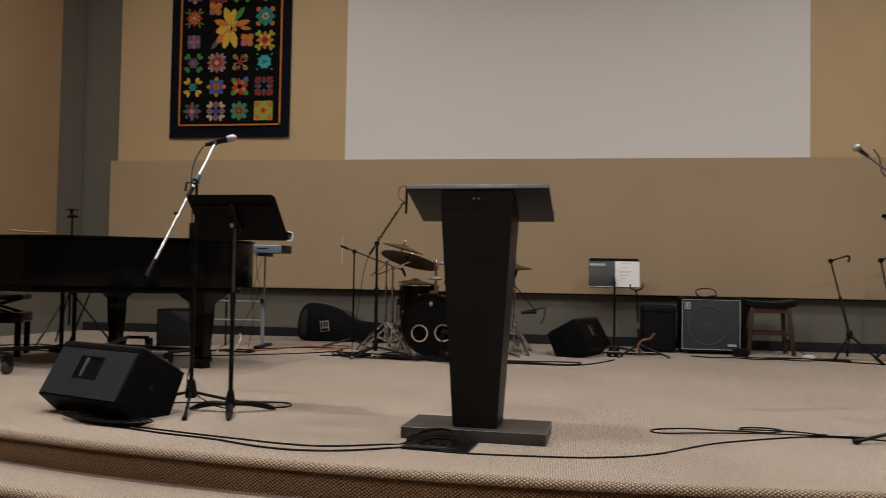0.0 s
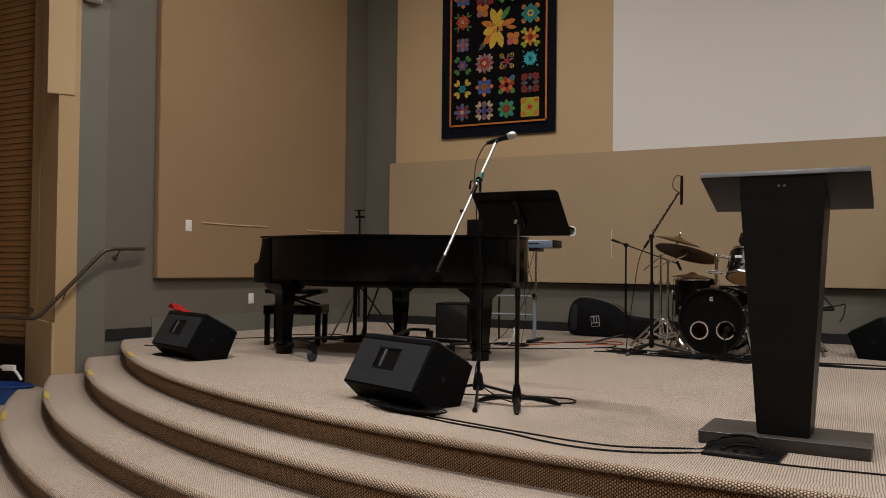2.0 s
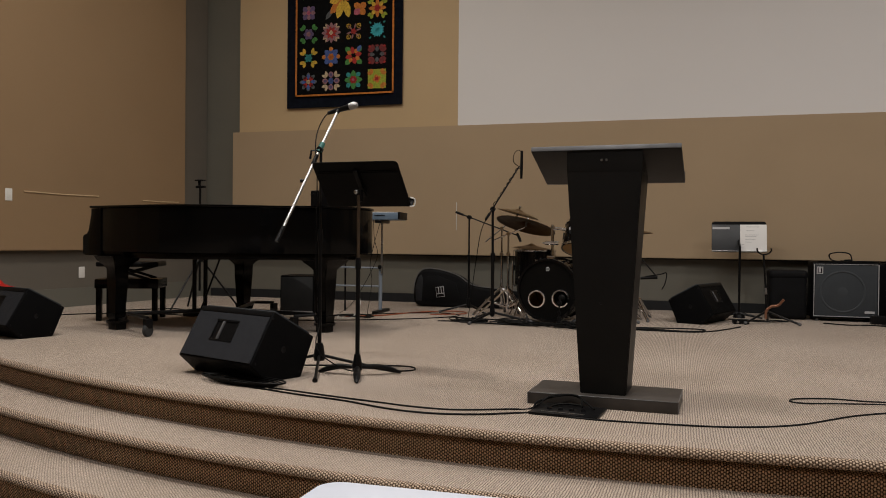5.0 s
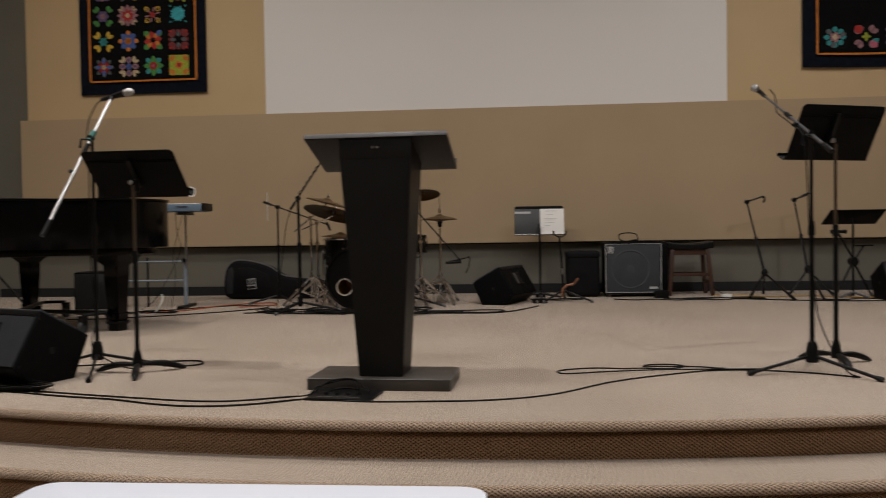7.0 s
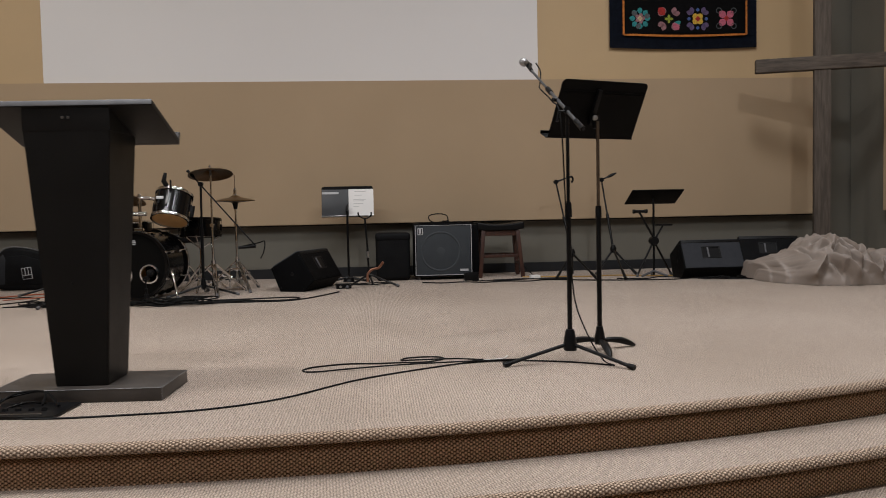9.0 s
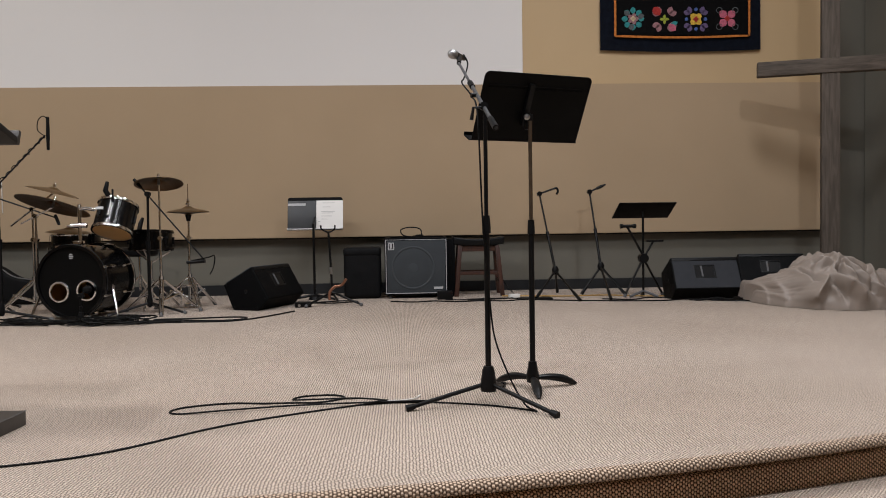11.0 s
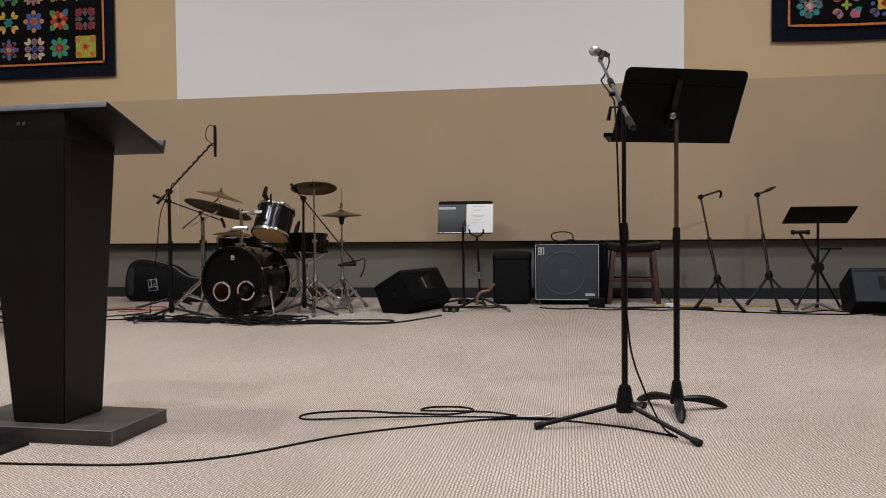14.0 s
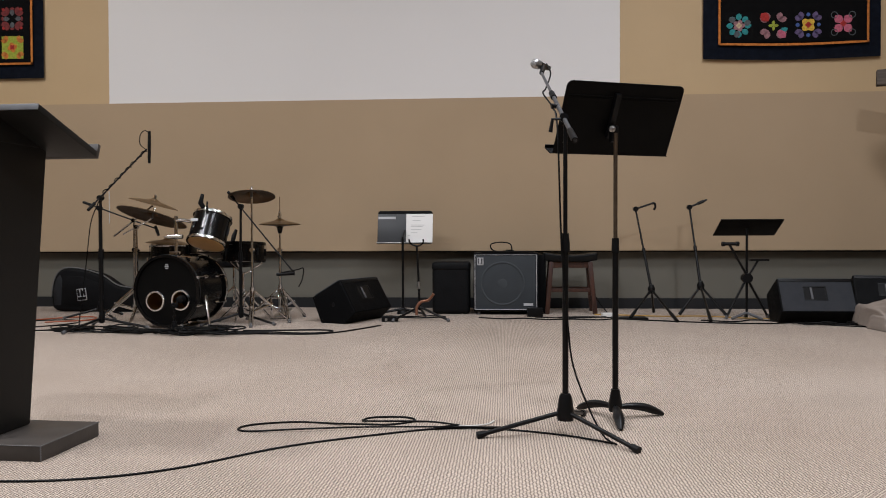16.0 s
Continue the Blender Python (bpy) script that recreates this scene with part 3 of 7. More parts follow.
wedge_speaker(4.495, 7.95, r2d(-0.022), "black wedge stage monitor beside a heap of cloth")
wedge_speaker(5.313, 8.386, r2d(-0.198), "black wedge stage monitor half behind taupe cloth", panel=CABINET)
wedge_speaker(0.525, 8.27, r2d(1.18), "black wedge stage monitor turned sideways beside the drums", panel=CABINET)

# red cloth dropped over the monitor by the side wall
t = thing("red_cloth", "small crumpled red cloth draped over a stage monitor", "cloth", -4.80, 4.90, S + 0.36, r2d(-0.356))
bm = bmesh.new()
gx, gy = 18, 8
vs = [[bm.verts.new((-0.39 + 0.42 * i / gx, 0.01 + 0.14 * k / gy, 0.004 - max(0, 0.14 * k / gy - 0.03) * 0.52 + 0.030 * abs(noise.noise((i * 0.5, k * 0.6, 3)))
                    + 0.055 * math.exp(-((i - 3) / 2.6) ** 2))) for k in range(gy + 1)] for i in range(gx + 1)]
for i in range(gx):
    for k in range(gy):
        bm.faces.new((vs[i][k], vs[i + 1][k], vs[i + 1][k + 1], vs[i][k + 1]))
bmesh.ops.solidify(bm, geom=list(bm.faces), thickness=0.004)
part("fabric", bm, RED, t)


def mic(t, p, d, length=0.17, label="black vocal microphone with a silver grille"):
    """A vocal microphone whose head is at p and whose body runs back along d."""
    d = Vector(d).normalized()
    body = part("microphone", lathe(bmesh.new(), [(0, length), (0.011, length), (0.012, length - 0.02), (0.017, 0.045), (0.021, 0.035), (0.021, 0.03), (0, 0.03)], 14, axis(p, d)), BMETAL, t, label)
    bm = bmesh.new()
    lathe(bm, [(0, -0.024), (0.011, -0.022), (0.019, -0.013), (0.0228, 0.0), (0.0228, 0.011), (0.020, 0.03), (0, 0.031)], 14, axis(p, d))
    part("mic_grille", bm, MESH_STEEL, body)
    return body


def music_stand(x, y, deg, h, tilt, label, w=0.508, dh=0.32, feet=(0, 120, 240), pole_top=DULL, rf=0.27, clutch=0.70, off=0.0):
    """A music stand seen from its back: desk, sliding pole, curved three-legged base. h: height of the desk's middle above the stage."""
    t = thing("music_stand", label, "music stand", x, y, S, deg, "music stands")
    part("lower_pole", tube([(0, 0, 0.05), (0, 0, clutch)], 0.0125, 12), BMETAL, t)
    part("clutch", tube([(0, 0, clutch - 0.03), (0, 0, clutch + 0.03)], [0.0165, 0.0145], 12), PLASTIC, t)
    part("upper_pole", tube([(0, 0, clutch), (0, 0, h - 0.06)], 0.0085, 12), pole_top, t, "thinner worn metal pole")
    part("hub", lathe(bmesh.new(), [(0, 0.03), (0.026, 0.03), (0.028, 0.06), (0.020, 0.10), (0.017, 0.12), (0, 0.12)], 14), BMETAL, t)
    for a in feet:
        c, s = math.cos(radians(a)), math.sin(radians(a))
        pts = [(c * r, s * r, z) for r, z in ((0.010, 0.060), (rf * 0.35, 0.058), (rf * 0.62, 0.046), (rf * 0.85, 0.024), (rf, 0.007))]
        line = smooth_line(pts, 4)
        bm = tube(line, [0.011 + 0.010 * math.sin(math.pi * min(1, k / (len(line) - 1) * 0.95)) - 0.006 * (k / (len(line) - 1)) ** 4 for k in range(len(line))], 10)
        bmesh.ops.scale(bm, vec=(1, 1, 0.8), verts=bm.verts)
        part("leg", bm, BMETAL, t)
    m = Matrix.Translation((off, 0.035, h)) @ Matrix.Rotation(radians(tilt), 4, "X")
    # the desk: local x across, z up its face; its back looks to -y
    bm = bmesh.new()
    r = 0.025
    out = []
    for cx, cz, a0 in ((w / 2 - r, dh / 2 - r, 0), (-w / 2 + r, dh / 2 - r, 90)):
        out += [(cx + r * math.cos(radians(a0 + 22.5 * k)), cz + r * math.sin(radians(a0 + 22.5 * k))) for k in range(5)]
    out += [(-w / 2, -dh / 2), (w / 2, -dh / 2)]
    prism(bm, out, 0.004, m @ Matrix(((1, 0, 0, 0), (0, 0, -1, 0.002), (0, 1, 0, 0), (0, 0, 0, 1))), 0.001, 1)
    desk = part("desk", bm, DESK, t, "black sheet-metal desk with rounded top corners")
    part("shelf", box(-w / 2 - 0.012, w / 2 + 0.004, -0.002, 0.055, -dh / 2 - 0.003, -dh / 2 + 0.001, 0.001, m), DESK, desk)
    part("shelf_lip", box(-w / 2 - 0.012, w / 2 + 0.004, 0.052, 0.056, -dh / 2, -dh / 2 + 0.014, 0.001, m), DESK, desk)
    bm = bmesh.new()
    for zz in (0.085, 0.095):
        bx(bm, -w / 2 + 0.02, w / 2 - 0.02, -0.006, -0.002, zz - 0.002, zz + 0.002, 0.001, m)
    part("stiffening_rib", bm, DESK, desk)
    part("bracket", box(-0.012 - off, 0.012 - off, -0.022, -0.002, -0.075, 0.11, 0.004, m), BMETAL, t)
    part("knob", lathe(bmesh.new(), [(0, 0.0), (0.012, 0.0), (0.014, 0.014), (0.009, 0.022), (0, 0.024)], 12, axis((-0.010, 0.01, h - 0.045), (-0.5, -1, 0.1))), STEEL, t, "worn steel tilt knob")
    part("hinge_block", box(-0.016, 0.016, -0.002, 0.026, h - 0.095, h - 0.03, 0.005), BMETAL, t)
    return t


deg2 = r2d(math.atan2(0.187, 0.472))
music_stand(2.074, 4.365, deg2, 1.213, 28, "black metal music stand with an empty tilted desk", w=0.528, off=0.036, feet=(-114, -3, 108), clutch=0.70, dh=0.305, rf=0.215)
MS1 = music_stand(-1.600, 4.085, r2d(math.atan2(-0.02, 0.5)), 1.055, 44, "black metal music stand with a tilted desk beside a microphone stand", feet=(-66, 39, 174), clutch=0.62, rf=0.25)

part("page_clip", tube(smooth_line([(0.262, 0.10, 0.935), (0.285, 0.11, 0.94), (0.287, 0.11, 0.975), (0.265, 0.10, 0.985)], 4), 0.004, 6), WHITE, MS1, "clear plastic page clip")


def tripod_mic(x, y, feet, hub, pole, clamp, tail, tip, head, mdir, label, boom=BMETAL, legr=0.0085, grip=True):
    """A boom microphone stand; all places are given in the hall's metres."""
    t = thing("microphone_stand", label, "microphone stand", x, y, S, 0, "microphone stands")
    o = Vector((x, y, S))
    L = lambda p: Vector(p) - o
    part("hub", lathe(bmesh.new(), [(0, hub - 0.03), (0.030, hub - 0.03), (0.034, hub - 0.01), (0.024, hub + 0.055), (0.018, hub + 0.07), (0, hub + 0.07)], 14), PLASTIC, t)
    for fx, fy in feet:
        f = L((fx, fy, S + 0.010))
        d = Vector((f.x, f.y, 0)).normalized()
        leg = part("leg", tube([Vector((0, 0, hub)) + d * 0.012, f + (Vector((0, 0, hub)) - f) * 0.04], legr, 10), BMETAL, t)
        part("rubber_foot", tube([f + (Vector((0, 0, hub)) - f) * 0.10, f], [legr + 0.003, legr + 0.006], 10), PLASTIC, leg)
    lo = pole * 0.62
    part("lower_pole", tube([(0, 0, hub), (0, 0, lo)], 0.0115, 12), BMETAL, t)
    part("clutch", tube([(0, 0, lo - 0.045), (0, 0, lo - 0.01), (0, 0, lo + 0.025)], [0.017, 0.0165, 0.013], 12), PLASTIC, t)
    part("upper_pole", tube([(0, 0, lo), (0, 0, pole)], 0.0082, 12), BMETAL, t)
    c, ta, ti = L(clamp), L(tail), L(tip)
    cl = part("boom_clamp", tube([c + Vector((0.0, 0.012, 0)), c - Vector((0, 0.02, 0))], [0.014, 0.017], 14), PLASTIC, t)
    k = ta + (ti - ta) * 0.45
    part("boom_knob", tube([k, k + Vector((-0.026, -0.008, 0.0))], [0.008, 0.011], 10), PLASTIC, cl)
    part("wing_knob", tube([c + Vector((-0.012, -0.02, -0.006)), c + Vector((-0.042, -0.03, -0.008)), c + Vector((-0.050, -0.03, -0.055))], [0.0055, 0.006, 0.0075], 8), PLASTIC, cl)
    b = part("boom", tube([ta, ta + (ti - ta) * 0.62, ta + (ti - ta) * 0.63, ti], [0.0082, 0.0082, 0.0062, 0.0062] if boom is TUBE_GREY else 0.0085, 10), boom, t)
    part("boom_sleeve", tube([ta + (ti - ta) * 0.58, ta + (ti - ta) * 0.65], 0.0125, 10), PLASTIC, b)
    if grip:
        part("counterweight", tube([ta + (ta - ti).normalized() * 0.0, ta + (ti - ta).normalized() * 0.10], [0.013, 0.012], 10), PLASTIC, b)
    h = L(head)
    md = Vector(mdir).normalized()
    part("mic_clip", tube([ti, h + md * 0.10], [0.010, 0.014], 10), PLASTIC, t)
    mic(t, h, md)
    return t, L


t, L = tripod_mic(1.853, 4.086, [(1.525, 4.01), (2.083, 3.84), (1.95, 4.41)], 0.085, 1.17, (1.846, 4.075, 1.775), (1.870, 3.868, 1.668), (1.790, 4.60, 2.045),
                  (1.767, 4.705, 2.108), (0.40, 0.91, 0.06), "black tripod microphone stand with a short boom and microphone", boom=TUBE_GREY)
part("cable", tube(smooth_line([L(p) for p in ((1.81, 4.58, 2.08), (1.825, 4.54, 2.03), (1.80, 4.44, 1.95), (1.785, 4.36, 1.915), (1.815, 4.24, 1.84), (1.825, 4.10, 1.74), (1.838, 4.07, 1.3), (1.862, 4.07, 1.0),
                                                (1.88, 4.06, 0.86), (1.93, 4.03, 0.72), (1.98, 3.98, 0.625), (2.02, 3.93, 0.606))], 6), 0.0035, 6), CABLE, t, "thin black cable hanging along the stand")
t, L = tripod_mic(-1.882, 4.20, [(-1.725, 3.81), (-1.60, 4.34), (-2.20, 4.30)], 0.085, 1.26, (-1.885, 4.20, 1.862), (-2.0, 3.90, 1.334), (-1.875, 4.40, 2.10),
                  (-1.776, 4.43, 2.148), (-1, -0.05, -0.25), "microphone stand with a long chrome boom and vocal microphone", boom=BOOM)
part("tape", tube([L((-1.878, 4.215, 1.90)), L((-1.890, 4.19, 1.85))], 0.016, 10), TEAL, t, "teal tape wrapped round the boom clamp")
part("cable", tube(smooth_line([L(p) for p in ((-1.92, 4.41, 2.115), (-1.95, 4.38, 2.07), (-1.97, 4.33, 1.97), (-1.94, 4.25, 1.84), (-1.90, 4.19, 1.7), (-1.90, 4.185, 1.2),
                                                (-1.87, 4.18, 0.9), (-1.83, 4.05, 0.75), (-1.72, 4.08, 0.65), (-1.62, 4.14, 0.608))], 6), 0.0035, 6), CABLE, t, "thin black cable along the stand")

# black floor plate with its sockets
t = thing("floor_box", "black metal floor plate with cables beside the lectern base", "floor box", -0.365, 3.505, S, -6)
part("plate", box(-0.15, 0.15, -0.11, 0.11, 0, 0.012, 0.004), BMETAL, t)
for sx in (-0.08, -0.03, 0.02, 0.07):
    part("socket", lathe(bmesh.new(), [(0, 0.022), (0.009, 0.022), (0.012, 0.012), (0, 0.012)], 12, Matrix.Translation((sx, -0.02, 0))), PLASTIC, t)
part("strip", box(-0.10, 0.09, -0.085, -0.078, 0.012, 0.015, 0.001), STEEL, t)


def cable(pts, r, m, label, n=6, z=S, name="cable"):
    """A cable lying on the stage: points (x, y) or (x, y, height above the stage)."""
    P = [Vector((p[0], p[1], z + (p[2] if len(p) > 2 else 0) + r)) for p in pts]
    o = P[0].copy()
    o.z = z
    t = tagged(obj(name, tube([p - o for p in smooth_line(P, n)], r, 6), m, None, True), label, "cable", "stage cables")
    t.location = o
    return t


BLK = "black rubber cable lying loose on the carpet"
cable([(2.02, 3.95), (1.85, 4.06), (1.62, 4.14), (1.44, 4.15), (1.25, 4.08), (0.87, 3.85), (0.57, 3.55), (0.30, 3.42), (0.0, 3.385), (-0.25, 3.38), (-0.42, 3.42), (-0.48, 3.50), (-0.40, 3.56, .02), (-0.30, 3.50, .03)], 0.0040, CABLE, BLK)
cable([(1.62, 4.145, .006), (1.40, 4.14, .006), (1.1, 4.12, .006), (0.85, 4.07, .006), (0.66, 4.05), (0.605, 4.09), (0.65, 4.16), (0.80, 4.21), (0.94, 4.195), (1.05, 4.155, .008), (1.18, 4.19), (1.27, 4.26), (1.22, 4.32), (1.10, 4.31),
       (1.06, 4.25), (1.14, 4.21, .008), (1.32, 4.25), (1.44, 4.20), (1.44, 4.15, .01), (1.36, 4.12, .006)], 0.0040, CABLE, BLK)
cable([(1.44, 4.155, .008), (1.50, 4.19), (1.56, 4.22), (1.585, 4.28)], 0.0035, CABLE_WHITE, "short pale cable end on the carpet")
cable([(-0.30, 3.47, .03), (-0.33, 3.56, .06), (-0.45, 3.58, .05), (-0.53, 3.52), (-0.62, 3.47), (-0.85, 3.38), (-1.05, 3.385), (-1.25, 3.43), (-1.5, 3.49), (-1.72, 3.55), (-1.92, 3.60), (-2.1, 3.63), (-2.2, 3.66)], 0.0043, CABLE, BLK)
cable([(-0.25, 3.49, .02), (-0.36, 3.62, .05), (-0.50, 3.55, .03), (-0.52, 3.45), (-0.58, 3.40), (-0.75, 3.31), (-0.95, 3.275), (-1.15, 3.31), (-1.4, 3.41), (-1.65, 3.47), (-1.9, 3.55), (-2.1, 3.61)], 0.0046, CABLE, BLK)
bmc = []
for k in range(5):
    a0 = k * 1.3
    bmc += [(-2.06 + (0.20 + 0.018 * k) * math.cos(a0 + i * 0.52), 3.66 + (0.055 + 0.008 * k) * math.sin(a0 + i * 0.52) - 0.06 * math.cos(a0 + i * 0.52), 0.006 * k) for i in range(12)]
cable(bmc, 0.0045, CABLE, "coil of black cable in front of a stage monitor", 3)
cable([(-1.56, 4.3), (-1.45, 4.28), (-1.36, 4.35), (-1.42, 4.46), (-1.62, 4.44), (-1.85, 4.36), (-2.1, 4.28)], 0.0045, CABLE, "black cable looped round the stand feet")
cable([(-5.75, 5.35), (-5.5, 5.42), (-5.3, 5.32), (-5.1, 5.25), (-5.0, 5.2)], 0.005, CABLE, "black cable by the side wall")
cable([(-4.95, 5.0), (-5.1, 4.95), (-5.15, 4.88), (-5.0, 4.84), (-4.85, 4.9)], 0.005, CABLE, "black cable loop beside a stage monitor")

# white table in front of the steps
t = thing("folding_table", "white laminate table with rounded corners and steel legs", "table", -0.217, 1.45, 0, 0)
w, dd, r = 0.54, 0.38, 0.06
out = []
for cx, cy, a0 in ((w - r, dd - r, 0), (-w + r, dd - r, 90), (-w + r, -dd + r, 180), (w - r, -dd + r, 270)):
    out += [(cx + r * math.cos(radians(a0 + 15 * k)), cy + r * math.sin(radians(a0 + 15 * k))) for k in range(7)]
part("tabletop", prism(bmesh.new(), out, 0.035, Matrix.Translation((0, 0, 0.705)), 0.006), TABLE_TOP, t)
for sx in (-1, 1):
    for sy in (-1, 1):
        part("leg", tube([(sx * 0.44, sy * 0.30, 0.0), (sx * 0.42, sy * 0.27, 0.706)], 0.014, 10), GREYMETAL, t)
    part("crossbar", tube([(sx * 0.435, -0.29, 0.15), (sx * 0.435, 0.29, 0.15)], 0.010, 8), GREYMETAL, t)

# ---- piano corner ----


def piano():
    t = thing("grand_piano", "black lacquered grand piano with its lid closed", "piano", -4.06, 6.15, S, r2d(math.atan2(-0.28, 0.96)))
    def outline(g=0.0):
        p = [(-0.28 - g, 0.74 + g), (-0.28 - g, -0.74 - g), (0.30, -0.745 - g)]
        p += [tuple(v[:2]) for v in smooth_line([(0.55, -0.735 - g, 0), (0.85, -0.64 - g, 0), (1.10, -0.43 - g, 0), (1.32, -0.22 - g, 0), (1.55, -0.12 - g, 0), (1.72, -0.06 - g, 0),
                                                 (1.83 + g, 0.06, 0), (1.87 + g, 0.22, 0), (1.84 + g, 0.40, 0), (1.74, 0.56 + g, 0), (1.55, 0.66 + g, 0), (1.25, 0.72 + g, 0)], 4)]
        p += [(0.8, 0.74 + g)]
        return [(x if x < 1.2 else 1.2 + (x - 1.2) * 0.76, y) for x, y in p]
    part("rim", prism(bmesh.new(), outline(), 0.350, Matrix.Translation((0, 0, 0.635)), 0.004), LACQUER, t)
    part("lid", prism(bmesh.new(), outline(0.018), 0.018, Matrix.Translation((0, 0, 0.987)), 0.005), LACQUER, t, "closed black lid")
    part("soundboard_frame", prism(bmesh.new(), [(x * 0.92, y * 0.92) for x, y in outline()], 0.05, Matrix.Translation((0.04, 0, 0.585)), 0.006), LACQUER, t)
    part("keybed", box(-0.38, 0.10, -0.73, 0.73, 0.60, 0.70, 0.008), LACQUER, t)
    part("fallboard", box(-0.295, -0.25, -0.66, 0.66, 0.70, 0.945, 0.01), LACQUER, t)
    side = Matrix(((1, 0, 0, 0), (0, 0, 1, 0), (0, 1, 0, 0), (0, 0, 0, 1)))
    for y0 in (-0.75, 0.68):
        prof = [(-0.398, 0.612), (-0.398, 0.745), (-0.388, 0.768), (-0.345, 0.778), (-0.322, 0.805), (-0.305, 0.87), (-0.286, 0.935), (-0.286, 0.984), (-0.16, 0.984), (-0.16, 0.60), (-0.36, 0.60)]
        part("key_cheek", prism(bmesh.new(), prof, 0.07, Matrix.Translation((0, y0, 0)) @ side, 0.005), LACQUER, t)
    part("keyboard", box(-0.375, -0.297, -0.615, 0.615, 0.70, 0.722, 0.002), WHITE, t, "row of white piano keys")

    def leg(x, y, s=1.0):
        bm = bmesh.new()
        rings = []
        for z, w in ((0.075, 0.042), (0.085, 0.052), (0.13, 0.055), (0.14, 0.048), (0.40, 0.058), (0.50, 0.064), (0.53, 0.085), (0.56, 0.115), (0.60, 0.135)):
            w *= s
            rings.append([bm.verts.new((x + a * w, y + b * w, z)) for a, b in ((-1, -1), (1, -1), (1, 1), (-1, 1))])
        for A, B in zip(rings, rings[1:]):
            for i in range(4):
                bm.faces.new((A[i], A[(i + 1) % 4], B[(i + 1) % 4], B[i]))
        bm.faces.new(rings[0][::-1])
        bm.faces.new(rings[-1])
        bmesh.ops.bevel(bm, geom=[e for e in bm.edges if abs(e.verts[0].co.z - e.verts[1].co.z) > 0.02], offset=0.008, segments=2, affect="EDGES")
        part("leg", bm, LACQUER, t)
    leg(-0.06, -0.66)
    leg(0, 0.66)
    leg(1.41, 0.20, 1.1)
    ly = part("pedal_lyre", box(0.10, 0.22, -0.14, 0.14, 0.075, 0.135, 0.012), LACQUER, t)
    for yy in (-0.06, 0.06):
        part("lyre_post", tube([(0.16, yy, 0.13), (0.16, yy, 0.60)], 0.018, 10), LACQUER, ly)
    part("lyre_brace", tube([(0.18, 0.0, 0.14), (0.42, 0.0, 0.60)], 0.008, 8), BMETAL, ly)
    for yy in (-0.06, 0, 0.06):
        part("pedal", box(0.0, 0.10, yy - 0.014, yy + 0.014, 0.09, 0.10, 0.004), BRASS_L, ly)
    d = thing("piano_dolly", "low steel piano dolly with rubber casters under the piano legs", "dolly", -4.06, 6.15, S, r2d(math.atan2(-0.28, 0.96)))
    c = (0.55, 0.05)
    for x, y, sx, sy in ((-0.06, -0.66, 0.62, -0.18), (0, 0.66, 0.2, 0.2), (1.41, 0.20, -0.1, -0.25)):
        part("arm", tube([(c[0], c[1], 0.145), (x + sx * 0.35, y + sy * 0.35, 0.145), (x + sx * 0.28, y + sy * 0.28, 0.10), (x, y, 0.068)], 0.016, 10), BMETAL, d)
        part("leg_cup", lathe(bmesh.new(), [(0, 0.055), (0.085, 0.055), (0.09, 0.075), (0.082, 0.075), (0.078, 0.066), (0, 0.066)], 20, Matrix.Translation((x, y, 0))), BMETAL, d)
        part("cup_block", box(x - 0.05, x + 0.05, y - 0.05, y + 0.05, 0.0, 0.058, 0.006), BMETAL, d)
        wx, wy = x + sx, y + sy
        ca = part("caster_fork", box(wx - 0.022, wx + 0.022, wy - 0.03, wy + 0.03, 0.06, 0.135, 0.006), BMETAL, d)
        part("outrigger", tube([(wx, wy, 0.14), (x + sx * 0.35, y + sy * 0.35, 0.145)], 0.014, 8), BMETAL, d)
        part("wheel", lathe(bmesh.new(), [(0, -0.018), (0.03, -0.018), (0.048, -0.014), (0.05, -0.008), (0.05, 0.008), (0.048, 0.014), (0.03, 0.018), (0, 0.018)], 20, axis((wx, wy, 0.05), (1, 0.25, 0))), TYRE, ca)


piano()

t = thing("piano_bench", "black adjustable piano bench with a scissor lift under its seat", "bench", -4.735, 6.28, S, 24)
for sx in (-0.24, 0.24):
    for sy in (-0.17, 0.17):
        part("leg", box(sx - 0.024, sx + 0.024, sy - 0.024, sy + 0.024, 0.0, 0.35, 0.006), LACQUER, t)
part("apron", box(-0.275, 0.275, -0.20, 0.20, 0.29, 0.375, 0.008), LACQUER, t)
for sy in (-0.15, 0.15):
    part("scissor_arm", box(-0.20, 0.20, sy - 0.006, sy + 0.006, -0.012, 0.012, 0.002, Matrix.Translation((0, 0, 0.43)) @ Matrix.Rotation(0.30, 4, "Y")), BMETAL, t)
    part("scissor_arm", box(-0.20, 0.20, sy - 0.006, sy + 0.006, -0.012, 0.012, 0.002, Matrix.Translation((0, 0.014, 0.43)) @ Matrix.Rotation(-0.30, 4, "Y")), BMETAL, t)
part("seat", box(-0.27, 0.27, -0.19, 0.19, 0.485, 0.53, 0.018, None, 3), PLASTIC, t, "padded black seat")

# small case on the piano lid
t = thing("small_case", "small black case standing on the closed piano lid", "case", -2.645, 5.92, S + 1.006, -8)
part("body", box(-0.11, 0.11, -0.04, 0.04, 0.0, 0.135, 0.008), PLASTIC, t)
part("lid_band", box(-0.112, 0.112, -0.042, 0.042, 0.100, 0.108, 0.002), BMETAL, t)

